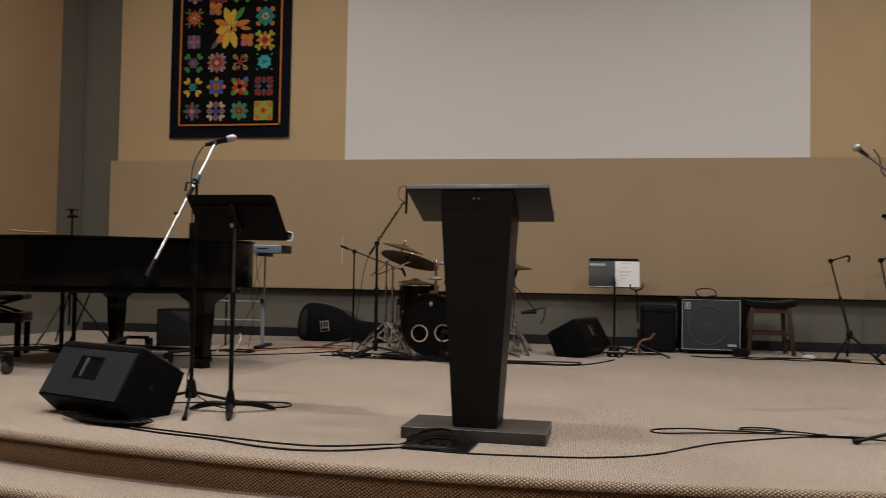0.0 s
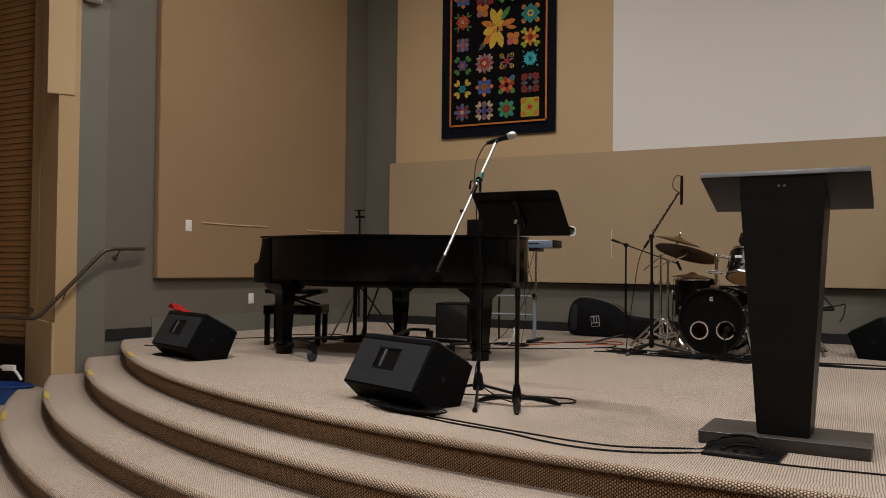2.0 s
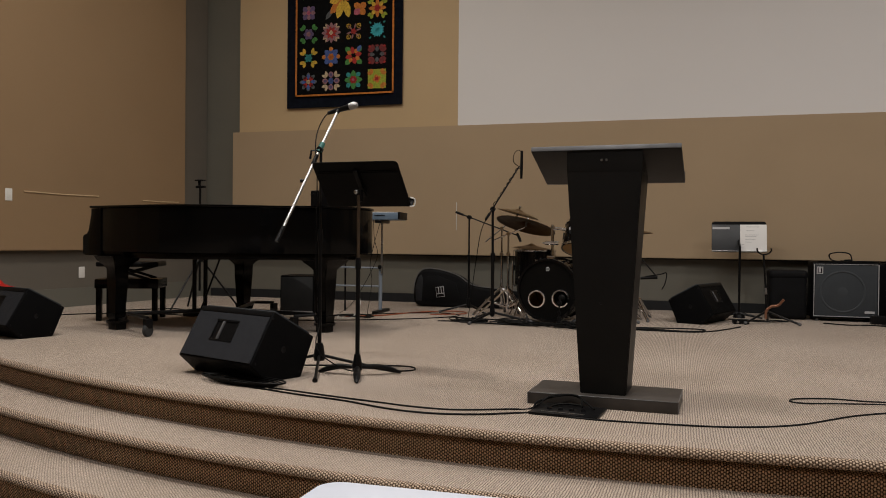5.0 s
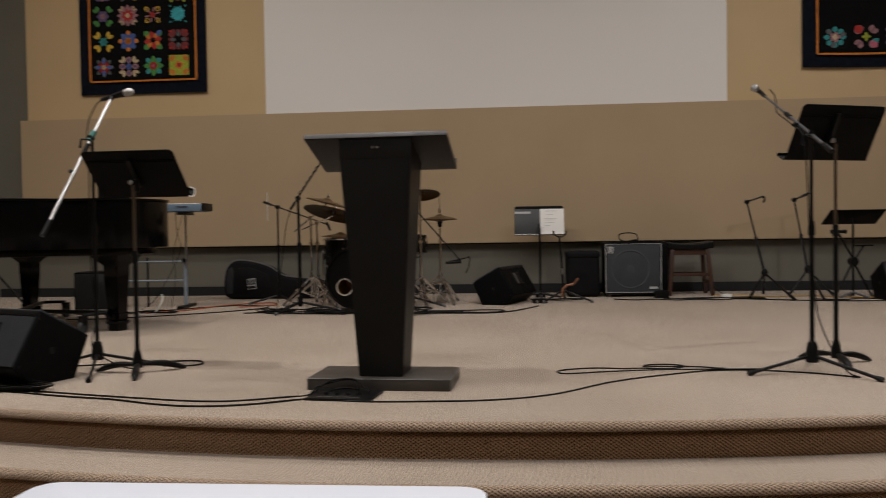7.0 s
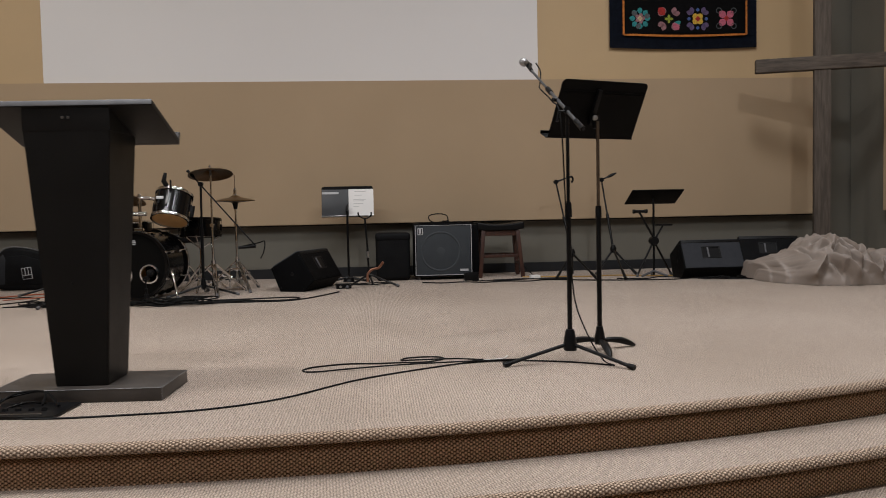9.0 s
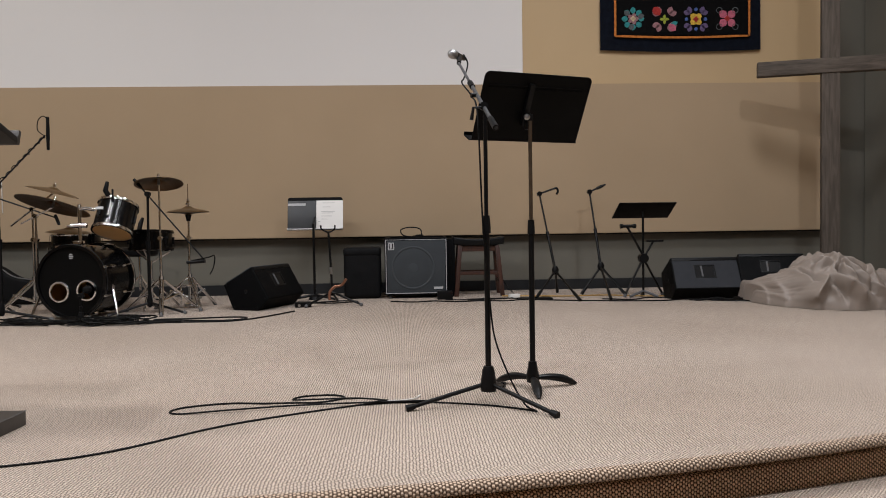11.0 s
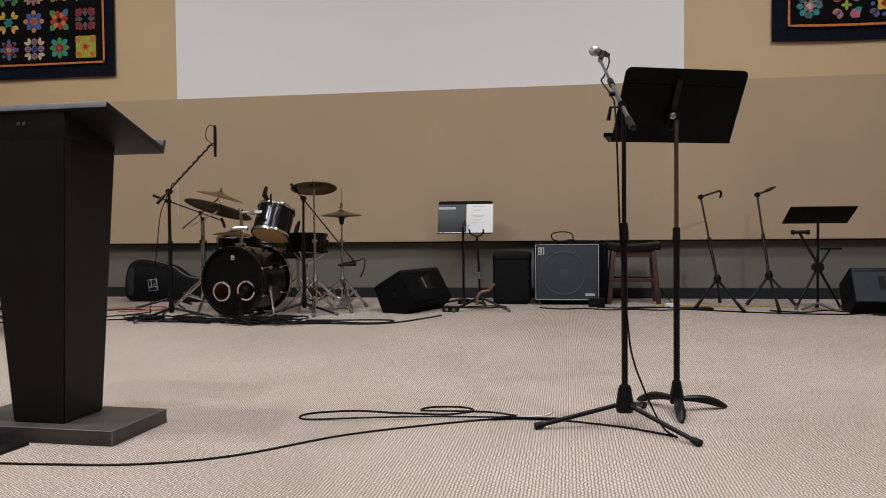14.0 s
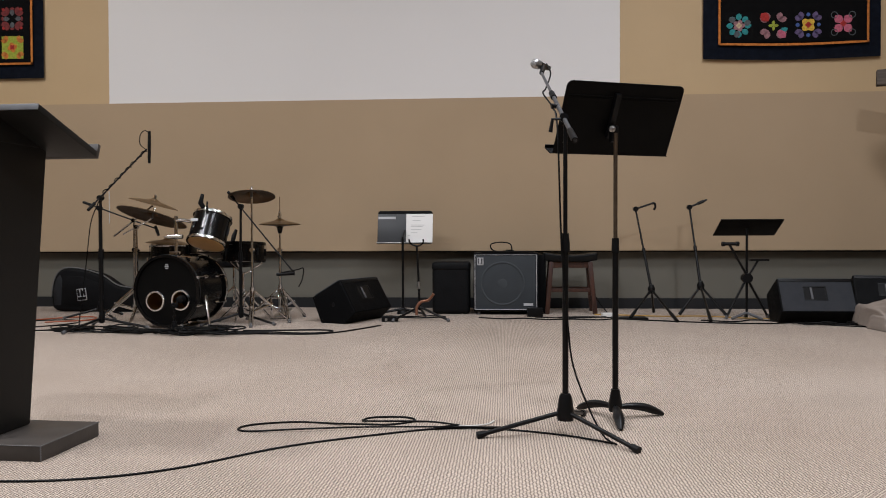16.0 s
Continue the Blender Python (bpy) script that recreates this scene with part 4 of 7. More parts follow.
# stand behind the piano
t = thing("tripod_stand", "black tripod stand with a small clamp above the piano", "tripod stand", -4.72, 7.35, S)
for a in (20, 140, 260):
    part("leg", tube([(0, 0, 0.55), (0.42 * math.cos(radians(a)), 0.42 * math.sin(radians(a)), 0.008)], 0.010, 8), BMETAL, t)
part("pole", tube([(0, 0, 0.2), (0, 0, 1.30)], 0.012, 10), BMETAL, t)
part("collar", tube([(0, 0, 0.50), (0, 0, 0.60)], 0.022, 10), PLASTIC, t)
part("clamp", box(-0.045, 0.06, -0.02, 0.02, 1.27, 1.295, 0.005), BMETAL, t)
part("clamp_screw", tube([(-0.01, 0, 1.295), (-0.01, 0, 1.36)], [0.012, 0.02], 10), PLASTIC, t)
part("holder", box(-0.05, 0.05, -0.03, 0.03, 1.345, 1.358, 0.004), PLASTIC, t)

# keyboard on its stand
t = thing("synthesizer", "blue-grey electronic keyboard on a stand behind the piano", "keyboard", -3.155, 7.74, S + 0.952, 4)
part("case", box(-0.52, 0.52, -0.15, 0.16, 0.0, 0.075, 0.012), SYNTH, t)
part("rear_panel", box(-0.50, 0.15, -0.154, -0.150, 0.028, 0.062, 0.001), PLASTIC, t)
part("end_cap", box(0.515, 0.535, -0.15, 0.16, 0.004, 0.08, 0.008), PLASTIC, t)
bm = bmesh.new()
for k in range(9):
    bx(bm, -0.05 + k * 0.022, -0.038 + k * 0.022, -0.158, -0.153, 0.034, 0.046, 0.001)
part("socket", bm, BMETAL, t)
part("vent", box(0.27, 0.38, -0.156, -0.150, 0.042, 0.05, 0.001), PLASTIC, t)
part("keybank", box(-0.48, 0.42, 0.03, 0.15, 0.075, 0.086, 0.003), WHITE, t)
t = thing("keyboard_stand", "grey steel keyboard stand with two cross tubes", "keyboard stand", -3.155, 7.74, S, 4)
part("rear_post", tube([(-0.12, 0.10, 0.0), (-0.12, 0.10, 0.50)], 0.010, 10), BMETAL, t)
for sx in (-0.42, 0.29):
    part("upright", tube([(sx, 0.02, 0.03), (sx, 0.02, 0.47)], 0.019, 10), GREYMETAL, t)
    part("post", tube([(sx + 0.018, 0.0, 0.40), (sx + 0.018, 0.0, 0.925)], 0.011, 10), STEEL, t)
    part("foot", box(sx - 0.02, sx + 0.045, -0.20, 0.22, 0.0, 0.03, 0.006), BMETAL, t)
    part("bracket", box(sx - 0.015, sx + 0.055, -0.16, 0.16, 0.920, 0.951, 0.005), BMETAL, t)
    part("knob", lathe(bmesh.new(), [(0, 0), (0.022, 0), (0.022, 0.015), (0, 0.02)], 12, axis((sx, 0.0, 0.47), (0, -1, 0))), PLASTIC, t)
for zz in (0.27, 0.46):
    part("cross_tube", tube([(-0.42, 0.02, zz), (0.29, 0.02, zz)], 0.009, 8), GREYMETAL, t)
cable([(-2.88, 7.60, .95), (-2.86, 7.58, .75), (-2.82, 7.57, .60), (-2.88, 7.58, .45), (-3.0, 7.6, .25), (-3.12, 7.6, .08), (-3.2, 7.5)], 0.0035, CABLE, "thin black cable hanging from the keyboard")
cable([(-2.80, 7.6, .95), (-2.86, 7.57, .70), (-2.90, 7.57, .5), (-2.88, 7.57, .32), (-2.90, 7.5, .0)], 0.003, CABLE, "thin black cable hanging from the keyboard")

t = thing("bass_speaker", "small dark grey speaker cabinet on the floor behind the piano", "loudspeaker", -3.585, 7.45, S, 8)
part("cabinet", box(-0.175, 0.175, -0.18, 0.20, 0.012, 0.385, 0.012), CABINET, t)
part("grille", box(-0.162, 0.162, -0.19, -0.18, 0.04, 0.37, 0.004), DARK_GRILLE, t)
part("control_strip", box(-0.162, 0.162, -0.186, -0.18, 0.016, 0.036, 0.002), SILVER, t)
for sx in (-0.16, 0.16):
    for sy in (-0.14, 0.16):
        part("foot", tube([(sx, sy, 0), (sx, sy, 0.014)], 0.018, 10), RUBBER, t)

# guitar bag on its side along the wall
t = thing("guitar_bag", "black padded guitar bag lying on its side by the wall", "guitar bag", -2.16, 8.74, S, -2)
BAG_SCALE = Matrix.Diagonal((1.05, 1.08, 1.04, 1))
up = Matrix(((1, 0, 0, 0), (0, 0, -1, 0.07), (0, 1, 0, 0), (0, 0, 0, 1)))
shape = [tuple(v[:2]) for v in smooth_line([(-0.60, 0.03, 0), (-0.615, 0.14, 0), (-0.59, 0.30, 0), (-0.52, 0.395, 0), (-0.40, 0.41, 0), (-0.25, 0.385, 0), (-0.10, 0.335, 0), (0.02, 0.255, 0), (0.15, 0.225, 0),
                                            (0.45, 0.20, 0), (0.75, 0.16, 0), (0.82, 0.10, 0), (0.80, 0.04, 0), (0.55, 0.012, 0), (0.10, 0.004, 0), (-0.40, 0.002, 0), (-0.55, 0.006, 0)], 3)]
part("bag", prism(bmesh.new(), shape, 0.15, up, 0.03, 3), BAG, t)
pk = [(-0.50, 0.06), (-0.47, 0.33), (-0.33, 0.34), (-0.13, 0.27), (-0.08, 0.10), (-0.12, 0.05)]
part("pocket", prism(bmesh.new(), pk, 0.03, Matrix.Translation((0, -0.155, 0)) @ Matrix(((1, 0, 0, 0), (0, 0, -1, 0.10), (0, 1, 0, 0), (0, 0, 0, 1))), 0.012), BAG, t)
part("end_panel", prism(bmesh.new(), [(-0.585, 0.06), (-0.595, 0.20), (-0.565, 0.31), (-0.52, 0.355), (-0.50, 0.30), (-0.515, 0.06)], 0.02, Matrix.Translation((0, -0.155, 0)) @ Matrix(((1, 0, 0, 0), (0, 0, -1, 0.093), (0, 1, 0, 0), (0, 0, 0, 1))), 0.008), BAG_WORN, t, "faded grey end panel")
part("piping", tube([(x, -0.065, z + 0.006) for x, z in shape[3:40]], 0.006, 6), BAG_EDGE, t, "grey piping round the bag")
mm = Matrix.Translation((-0.305, -0.088, 0.165)) @ Matrix.Rotation(radians(-7), 4, "Y")
part("label_patch", box(-0.046, 0.046, -0.004, 0.002, -0.056, 0.056, 0.002, mm), SILVER, t, "pale rectangular label patch")
bm = bmesh.new()
for k, (a, b, c, d) in enumerate(((-0.04, -0.018, -0.012, 0.05), (-0.008, 0.012, -0.012, 0.05), (0.020, 0.04, -0.012, 0.05), (-0.04, 0.04, -0.05, -0.022))):
    bx(bm, a, b, -0.0065, -0.004, c, d, 0, mm)
part("patch_print", bm, PLASTIC, t, smooth=False)
t.matrix_basis = t.matrix_basis @ BAG_SCALE

# ---- drum kit ----


def drum(t, R, depth, m, top, bottom, n=6, hoop=CHROME, shell=SHELL):
    """A drum with shell, hoops, lugs and heads; local z runs from the bottom head to the top head."""
    part("shell", lathe(bmesh.new(), [(R, 0.01), (R, depth - 0.01)], 40, m), shell, t)
    for z in (0.0, depth):
        part("hoop", lathe(bmesh.new(), [(R - 0.004, z - 0.012), (R + 0.010, z - 0.012), (R + 0.012, z), (R + 0.010, z + 0.012), (R - 0.004, z + 0.012), (R - 0.006, z), (R - 0.004, z - 0.012)], 40, m), hoop, t)
    part("top_head", lathe(bmesh.new(), [(0, depth + 0.003), (R * 0.96, depth + 0.003), (R, depth - 0.004)], 40, m), top, t)
    part("bottom_head", lathe(bmesh.new(), [(0, -0.003), (R * 0.96, -0.003), (R, 0.004)], 40, m), bottom, t)
    for k in range(n):
        a = 2 * math.pi * k / n + 0.2
        c, s = math.cos(a), math.sin(a)
        bm = tube([m @ Vector(((R + 0.012) * c, (R + 0.012) * s, 0.0)), m @ Vector(((R + 0.012) * c, (R + 0.012) * s, depth))], 0.0022, 6)
        tb(bm, [m @ Vector(((R + 0.006) * c, (R + 0.006) * s, depth * 0.5 - 0.03)), m @ Vector(((R + 0.006) * c, (R + 0.006) * s, depth * 0.5 + 0.03))], 0.010, 8)
        part("lug", bm, PLASTIC, t)


def bass_drum():
    px, py, pz = -1.066, 7.35, 0.30
    t = thing("bass_drum", "gloss black bass drum with two chrome-ringed port holes", "drum", px, py, S)
    d = Vector((0.15, 0.989, 0))
    m = axis((0, 0, pz), -d)            # local z looks to the front head
    R, dep = 0.272, 0.44
    part("shell", lathe(bmesh.new(), [(R, -dep), (R, 0)], 56, m), SHELL, t)
    part("shell_lining", lathe(bmesh.new(), [(R - 0.007, -dep + 0.003), (R - 0.007, -0.002)], 56, m), HEAD_TAN, t, "maple inside of the shell")
    for z in (0.0, -dep):
        part("hoop", lathe(bmesh.new(), [(R - 0.004, z - 0.022), (R + 0.018, z - 0.022), (R + 0.020, z), (R + 0.018, z + 0.022), (R - 0.004, z + 0.022), (R - 0.008, z)], 56, m), SHELL, t)
        part("hoop_inlay", lathe(bmesh.new(), [(R + 0.0185, z - 0.008), (R + 0.0215, z - 0.006), (R + 0.0215, z + 0.006), (R + 0.0185, z + 0.008)], 56, m), CHROME if z else PLASTIC, t)
    # front head with two real ports
    bm = bmesh.new()
    H = [(-0.103, -0.083, 0.079), (0.124, -0.072, 0.079)]
    e1 = m.to_3x3() @ Vector((1, 0, 0))
    sgn = 1 if e1.x > 0 else -1
    upv = m.to_3x3() @ Vector((0, 1, 0))
    vs = 1 if upv.z > 0 else -1
    def loc(x, z):
        return Vector((sgn * x, vs * z, 0.004))
    if abs(upv.z) < 0.5:
        raise ValueError("drum axis")
    n = 48
    rim = [bm.verts.new(Vector((R * 0.985 * math.cos(2 * math.pi * k / n), R * 0.985 * math.sin(2 * math.pi * k / n), 0.004))) for k in range(n)]
    es = [bm.edges.new((rim[k], rim[(k + 1) % n])) for k in range(n)]
    for x, z, r in H:
        c = loc(x, z)
        ring = [bm.verts.new(c + Vector((r * math.cos(2 * math.pi * k / 24), r * math.sin(2 * math.pi * k / 24), 0))) for k in range(24)]
        es += [bm.edges.new((ring[k], ring[(k + 1) % 24])) for k in range(24)]
    bmesh.ops.triangle_fill(bm, edges=es, use_beauty=True)
    bmesh.ops.transform(bm, matrix=m, verts=bm.verts)
    hd = part("front_head", bm, HEAD_BLACK, t, smooth=False)
    for x, z, r in H:
        part("port_ring", lathe(bmesh.new(), [(r - 0.012, 0.004), (r - 0.010, 0.012), (r + 0.002, 0.012), (r + 0.006, 0.004)], 32, m @ Matrix.Translation(loc(x, z))), CHROME, hd)
    # unseen dark body added so that the right port looks black inside
    part("port_darkener", lathe(bmesh.new(), [(0, -0.16), (0.09, -0.165), (0.125, -0.20), (0.125, -0.36), (0.09, -0.40), (0, -0.405)], 24, m @ Matrix.Translation((sgn * 0.125, vs * -0.06, 0))), BAG, t, "added dark body behind the right port")
    part("rear_head", lathe(bmesh.new(), [(0, -dep), (R * 0.98, -dep)], 40, m), HEAD_TAN, t, "amber rear drum head seen through the port")
    bm = bmesh.new()
    for q in ((-0.012, 0.012, 0.205, 0.215), (-0.018, 0.018, 0.192, 0.200), (-0.014, 0.014, 0.178, 0.186)):
        bx(bm, q[0], q[1], q[2], q[3], 0.0045, 0.006, 0, m @ Matrix(((sgn, 0, 0, 0), (0, vs, 0, 0), (0, 0, 1, 0), (0, 0, 0, 1))))
    part("head_print", bm, SILVER, hd, smooth=False)
    for k in range(8):
        a = 2 * math.pi * (k + 0.5) / 8
        c, s = math.cos(a), math.sin(a)
        for z in (0.0, -dep):
            bm = tube([m @ Vector(((R + 0.024) * c, (R + 0.024) * s, z + 0.02)), m @ Vector(((R + 0.024) * c, (R + 0.024) * s, z + (-0.16 if z == 0 else 0.16)))], 0.004, 6)
            tb(bm, [m @ Vector(((R + 0.012) * c, (R + 0.012) * s, z + (-0.11 if z == 0 else 0.11))), m @ Vector(((R + 0.012) * c, (R + 0.012) * s, z + (-0.16 if z == 0 else 0.16)))], 0.012, 8)
            bx(bm, -0.012, 0.012, -0.010, 0.010, -0.014, 0.014, 0.003, m @ Matrix.Translation(((R + 0.020) * c, (R + 0.020) * s, z)))
            part("tension_claw", bm, CHROME, t)
    for s in (-1, 1):
        part("spur_bracket", box(s * 0.265 - 0.022, s * 0.265 + 0.022, 0.075, 0.125, 0.205, 0.265, 0.008), CHROME, t)
        part("spur", tube([(s * 0.272, 0.10, 0.24), (s * 0.335, 0.03, 0.015)], [0.014, 0.011], 10), CHROME, t)
        part("spur_foot", tube([(s * 0.331, 0.035, 0.03), (s * 0.339, 0.028, 0.0)], [0.012, 0.015], 10), RUBBER, t)
    part("tom_post", tube([(0.018, 0.14, 0.56), (0.018, 0.14, 0.88)], 0.014, 12), CHROME, t)
    part("tom_bracket", box(-0.03, 0.04, 0.10, 0.18, 0.565, 0.615, 0.010), CHROME, t)
    part("tom_clamp", tube([(-0.045, 0.13, 0.735), (0.078, 0.13, 0.735)], 0.019, 12), CHROME, t)
    part("post_cap", tube([(0.018, 0.14, 0.872), (0.018, 0.14, 0.905)], [0.021, 0.015], 12), CHROME, t)
    part("wing_nut", tube([(-0.075, 0.12, 0.735), (-0.045, 0.12, 0.735)], [0.006, 0.011], 8), CHROME, t)
    part("tom_arm", tube([(0.018, 0.14, 0.868), (0.07, 0.15, 0.872), (0.135, 0.17, 0.86)], 0.015, 10), CHROME, t)
    part("lower_foot", box(-0.03, 0.03, -0.012, 0.05, 0.0, 0.014, 0.002), RUBBER, t)


bass_drum()

t = thing("rack_tom", "gloss black rack tom with an amber lower head, tilted", "drum", -0.81, 7.53, S + 0.68)
ax = Vector((0.10, 0.42, 0.90)).normalized()
drum(t, 0.152, 0.235, axis(-ax * 0.0, ax), HEAD_WHITE, HEAD_TAN, 6)
m = axis((0, 0, 0), ax)
part("badge", box(-0.03, 0.03, -0.003, 0.003, -0.012, 0.012, 0.002, Matrix.Translation((-0.035, -0.165, 0.19)) @ Matrix.Rotation(radians(-24), 4, "X")), SILVER, t)
part("drum_microphone", tube([(0.0, -0.02, 0.27), (-0.03, -0.04, 0.33), (-0.02, -0.02, 0.40)], [0.02, 0.022, 0.014], 10), PLASTIC, t, "small black clip-on microphone")
part("mic_clip", tube([(0.03, -0.06, 0.24), (0.03, -0.05, 0.34)], 0.008, 8), PLASTIC, t)

t = thing("snare_drum", "black snare drum on a chrome stand", "drum", -0.66, 8.02, S)
drum(t, 0.18, 0.15, Matrix.Translation((0, 0, 0.52)) @ Matrix.Rotation(radians(-4), 4, "X"), HEAD_WHITE, HEAD_WHITE, 8, SHELL)
for a in (30, 150, 270):
    c, s = math.cos(radians(a)), math.sin(radians(a))
    part("basket_arm", tube([(0, 0, 0.40), (0.15 * c, 0.15 * s, 0.49), (0.19 * c, 0.19 * s, 0.53)], 0.007, 8), CHROME, t)
    part("leg", tube([(0, 0, 0.26), (0.24 * c, 0.24 * s, 0.008)], 0.009, 8), CHROME, t)
part("pole", tube([(0, 0, 0.10), (0, 0, 0.42)], 0.012, 10), CHROME, t)
part("drum_microphone", tube([(-0.05, -0.16, 0.66), (-0.04, -0.13, 0.74), (-0.03, -0.10, 0.79)], [0.018, 0.02, 0.013], 10), PLASTIC, t)

t = thing("floor_tom", "gloss black floor tom on three chrome legs", "drum", -1.32, 8.10, S)
drum(t, 0.20, 0.36, Matrix.Translation((0, 0, 0.30)), HEAD_TAN, HEAD_WHITE, 8)
for a in (80, 200, 320):
    c, s = math.cos(radians(a)), math.sin(radians(a))
    part("leg", tube([(0.225 * c, 0.225 * s, 0.55), (0.225 * c, 0.225 * s, 0.06), (0.25 * c, 0.25 * s, 0.008)], 0.007, 8), CHROME, t)


def cymbal_bm(R, m, bell=0.05):
    bm = bmesh.new()
    top = [(0.006, 0.030), (0.02, 0.028), (0.045, 0.014), (0.055, 0.008), (R * 0.5, 0.0), (R * 0.8, -0.010), (R, -0.022)]
    low = [(r, z - 0.0035) for r, z in top[::-1]]
    return lathe(bm, top + low, 48, m)


t = thing("spare_cymbal", "small bronze cymbal lying on the floor tom", "cymbal", -1.34, 8.02, S + 0.672)
part("cymbal", cymbal_bm(0.19, pose(0, 0, 0.026, 0, 3, 0)), BRASS_L, t)


def cymbal_stand(x, y, z, R, tilt, label, base=(0, 0), metal=BRASS, arm=None, feet=(30, 150, 270), fr=0.30, pole=CHROME):
    """A cymbal on a chrome tripod; (x, y, z) is the cymbal's middle, base the shift of the stand's foot."""
    t = thing("cymbal_stand", label, "cymbal", x + base[0], y + base[1], S, 0, "cymbals on stands")
    c = Vector((-base[0], -base[1], z - S))
    part("cymbal", cymbal_bm(R, axis(c, tilt)), metal, t, "bronze cymbal")
    n = Vector(tilt).normalized()
    part("wing_nut", tube([c + n * 0.02, c + n * 0.05, c + n * 0.065], [0.012, 0.014, 0.008], 8), CHROME, t)
    part("felt", tube([c - n * 0.03, c + n * 0.03], 0.011, 8), BAG_EDGE, t)
    hub = 0.27
    pr = 0.0125
    if base == (0, 0):
        part("pole", tube([(0, 0, 0.08), (0, 0, 0.62)], 0.0125, 10), pole, t)
        part("upper_pole", tube([(0, 0, 0.60), c - n * 0.03], 0.009, 10), pole, t)
    else:
        j = Vector((0, 0, 0.98 if arm is None else arm))
        part("pole", tube([(0, 0, 0.08), (0, 0, 0.62)], 0.0125, 10), pole, t)
        part("upper_pole", tube([(0, 0, 0.60), j], 0.010, 10), pole, t)
        e = c - n * 0.035
        part("boom_arm", tube([j - (e - j).normalized() * 0.22, e], 0.008, 8), pole, t)
        part("boom_joint", tube([j + Vector((0, 0.02, 0)), j - Vector((0, 0.025, 0))], 0.018, 10), pole, t)
    part("wing_clamp", tube([(0.0, -0.02, 0.62), (0.0, 0.02, 0.62)], 0.018, 10), pole, t)
    part("upper_sleeve", tube([(0, 0, 0.24), (0, 0, 0.305)], 0.021, 12), pole, t)
    part("lower_sleeve", tube([(0, 0, 0.075), (0, 0, 0.135)], 0.020, 12), pole, t)
    for a in feet:
        cc, s = math.cos(radians(a)), math.sin(radians(a))
        # each leg is a pair of flat bars
        bm = bmesh.new()
        for k in (-0.010, 0.010):
            tb(bm, [(0.018 * cc - k * s, 0.018 * s + k * cc, hub), (fr * cc - k * s, fr * s + k * cc, 0.014)], 0.0085, 8)
        leg = part("leg", bm, pole, t)
        part("leg_strut", tube([(0.014 * cc, 0.014 * s, 0.10), (fr * 0.58 * cc, fr * 0.58 * s, 0.155)], 0.009, 8), pole, leg)
        part("rubber_foot", tube([(fr * 0.94 * cc, fr * 0.94 * s, 0.03), (fr * 1.02 * cc, fr * 1.02 * s, 0.0)], [0.012, 0.015], 8), RUBBER, leg)
    return t


cymbal_stand(-1.335, 7.70, 1.520, 0.292, (0.20, 0.25, 0.94), "large bronze ride cymbal on a chrome boom stand, tilted", (-0.20, 0.12), BRASS, 0.82, (200, 320, 80))
cymbal_stand(-1.48, 8.05, 1.645, 0.215, (0.25, 0.055, 0.96), "thin bronze cymbal on a chrome boom stand", (-0.16, -0.05), BRASS_L, 0.88, (215, 335, 95))
cymbal_stand(-0.500, 7.76, 1.692, 0.196, (-0.08, 0.24, 0.96), "dark bronze crash cymbal on a straight chrome stand", (0, 0), BRASS, None, (-75, 45, 165), 0.33)
t = cymbal_stand(-0.335, 8.03, 1.462, 0.178, (0.0, 0.0, 1), "pair of hi-hat cymbals on a chrome stand", (0, 0), BRASS_L, None, (-60, 60, 180), 0.30)
part("lower_cymbal", lathe(bmesh.new(), [(0.02, 0.815), (0.05, 0.824), (0.178, 0.834), (0.178, 0.838), (0.05, 0.83)], 40), BRASS, t)
part("pull_rod", tube([(0, 0, 0.85), (0, 0, 1.08)], 0.004, 8), CHROME, t)
part("hat_clutch", tube([(0, 0, 0.90), (0, 0, 0.93), (0, 0, 0.955)], [0.014, 0.016, 0.010], 10), CHROME, t)
part("hat_cup", tube([(0, 0, 0.76), (0, 0, 0.815)], [0.016, 0.028], 12), PLASTIC, t)
part("pedal", box(-0.045, 0.045, -0.04, 0.24, 0.035, 0.048, 0.006, Matrix.Rotation(radians(9), 4, "X")), STEEL, t)
fr_ = part("pedal_frame", box(-0.075, 0.075, -0.06, -0.035, 0.0, 0.018, 0.004), CHROME, t)
for sx in (-0.068, 0.068):
    part("frame_post", box(sx - 0.008, sx + 0.008, -0.056, -0.040, 0.015, 0.20, 0.003), CHROME, fr_)
part("frame_bridge", box(-0.076, 0.076, -0.058, -0.038, 0.19, 0.215, 0.004), CHROME, fr_)
part("chain", tube([(0, -0.045, 0.19), (0, -0.03, 0.06)], 0.006, 6), STEEL, fr_)
part("tilt_knob", tube([(0.0, -0.02, 0.905), (0.0, -0.045, 0.905)], 0.010, 8), CHROME, t)

t = thing("drum_throne", "low black drum seat on a chrome tripod", "stool", -0.95, 8.62, S)
part("seat", lathe(bmesh.new(), [(0, 0.44), (0.15, 0.44), (0.17, 0.46), (0.17, 0.50), (0.15, 0.525), (0, 0.53)], 28), PLASTIC, t)
part("pole", tube([(0, 0, 0.12), (0, 0, 0.44)], 0.014, 10), CHROME, t)
for a in (90, 210, 330):
    part("leg", tube([(0, 0, 0.26), (0.25 * math.cos(radians(a)), 0.25 * math.sin(radians(a)), 0.008)], 0.010, 8), CHROME, t)


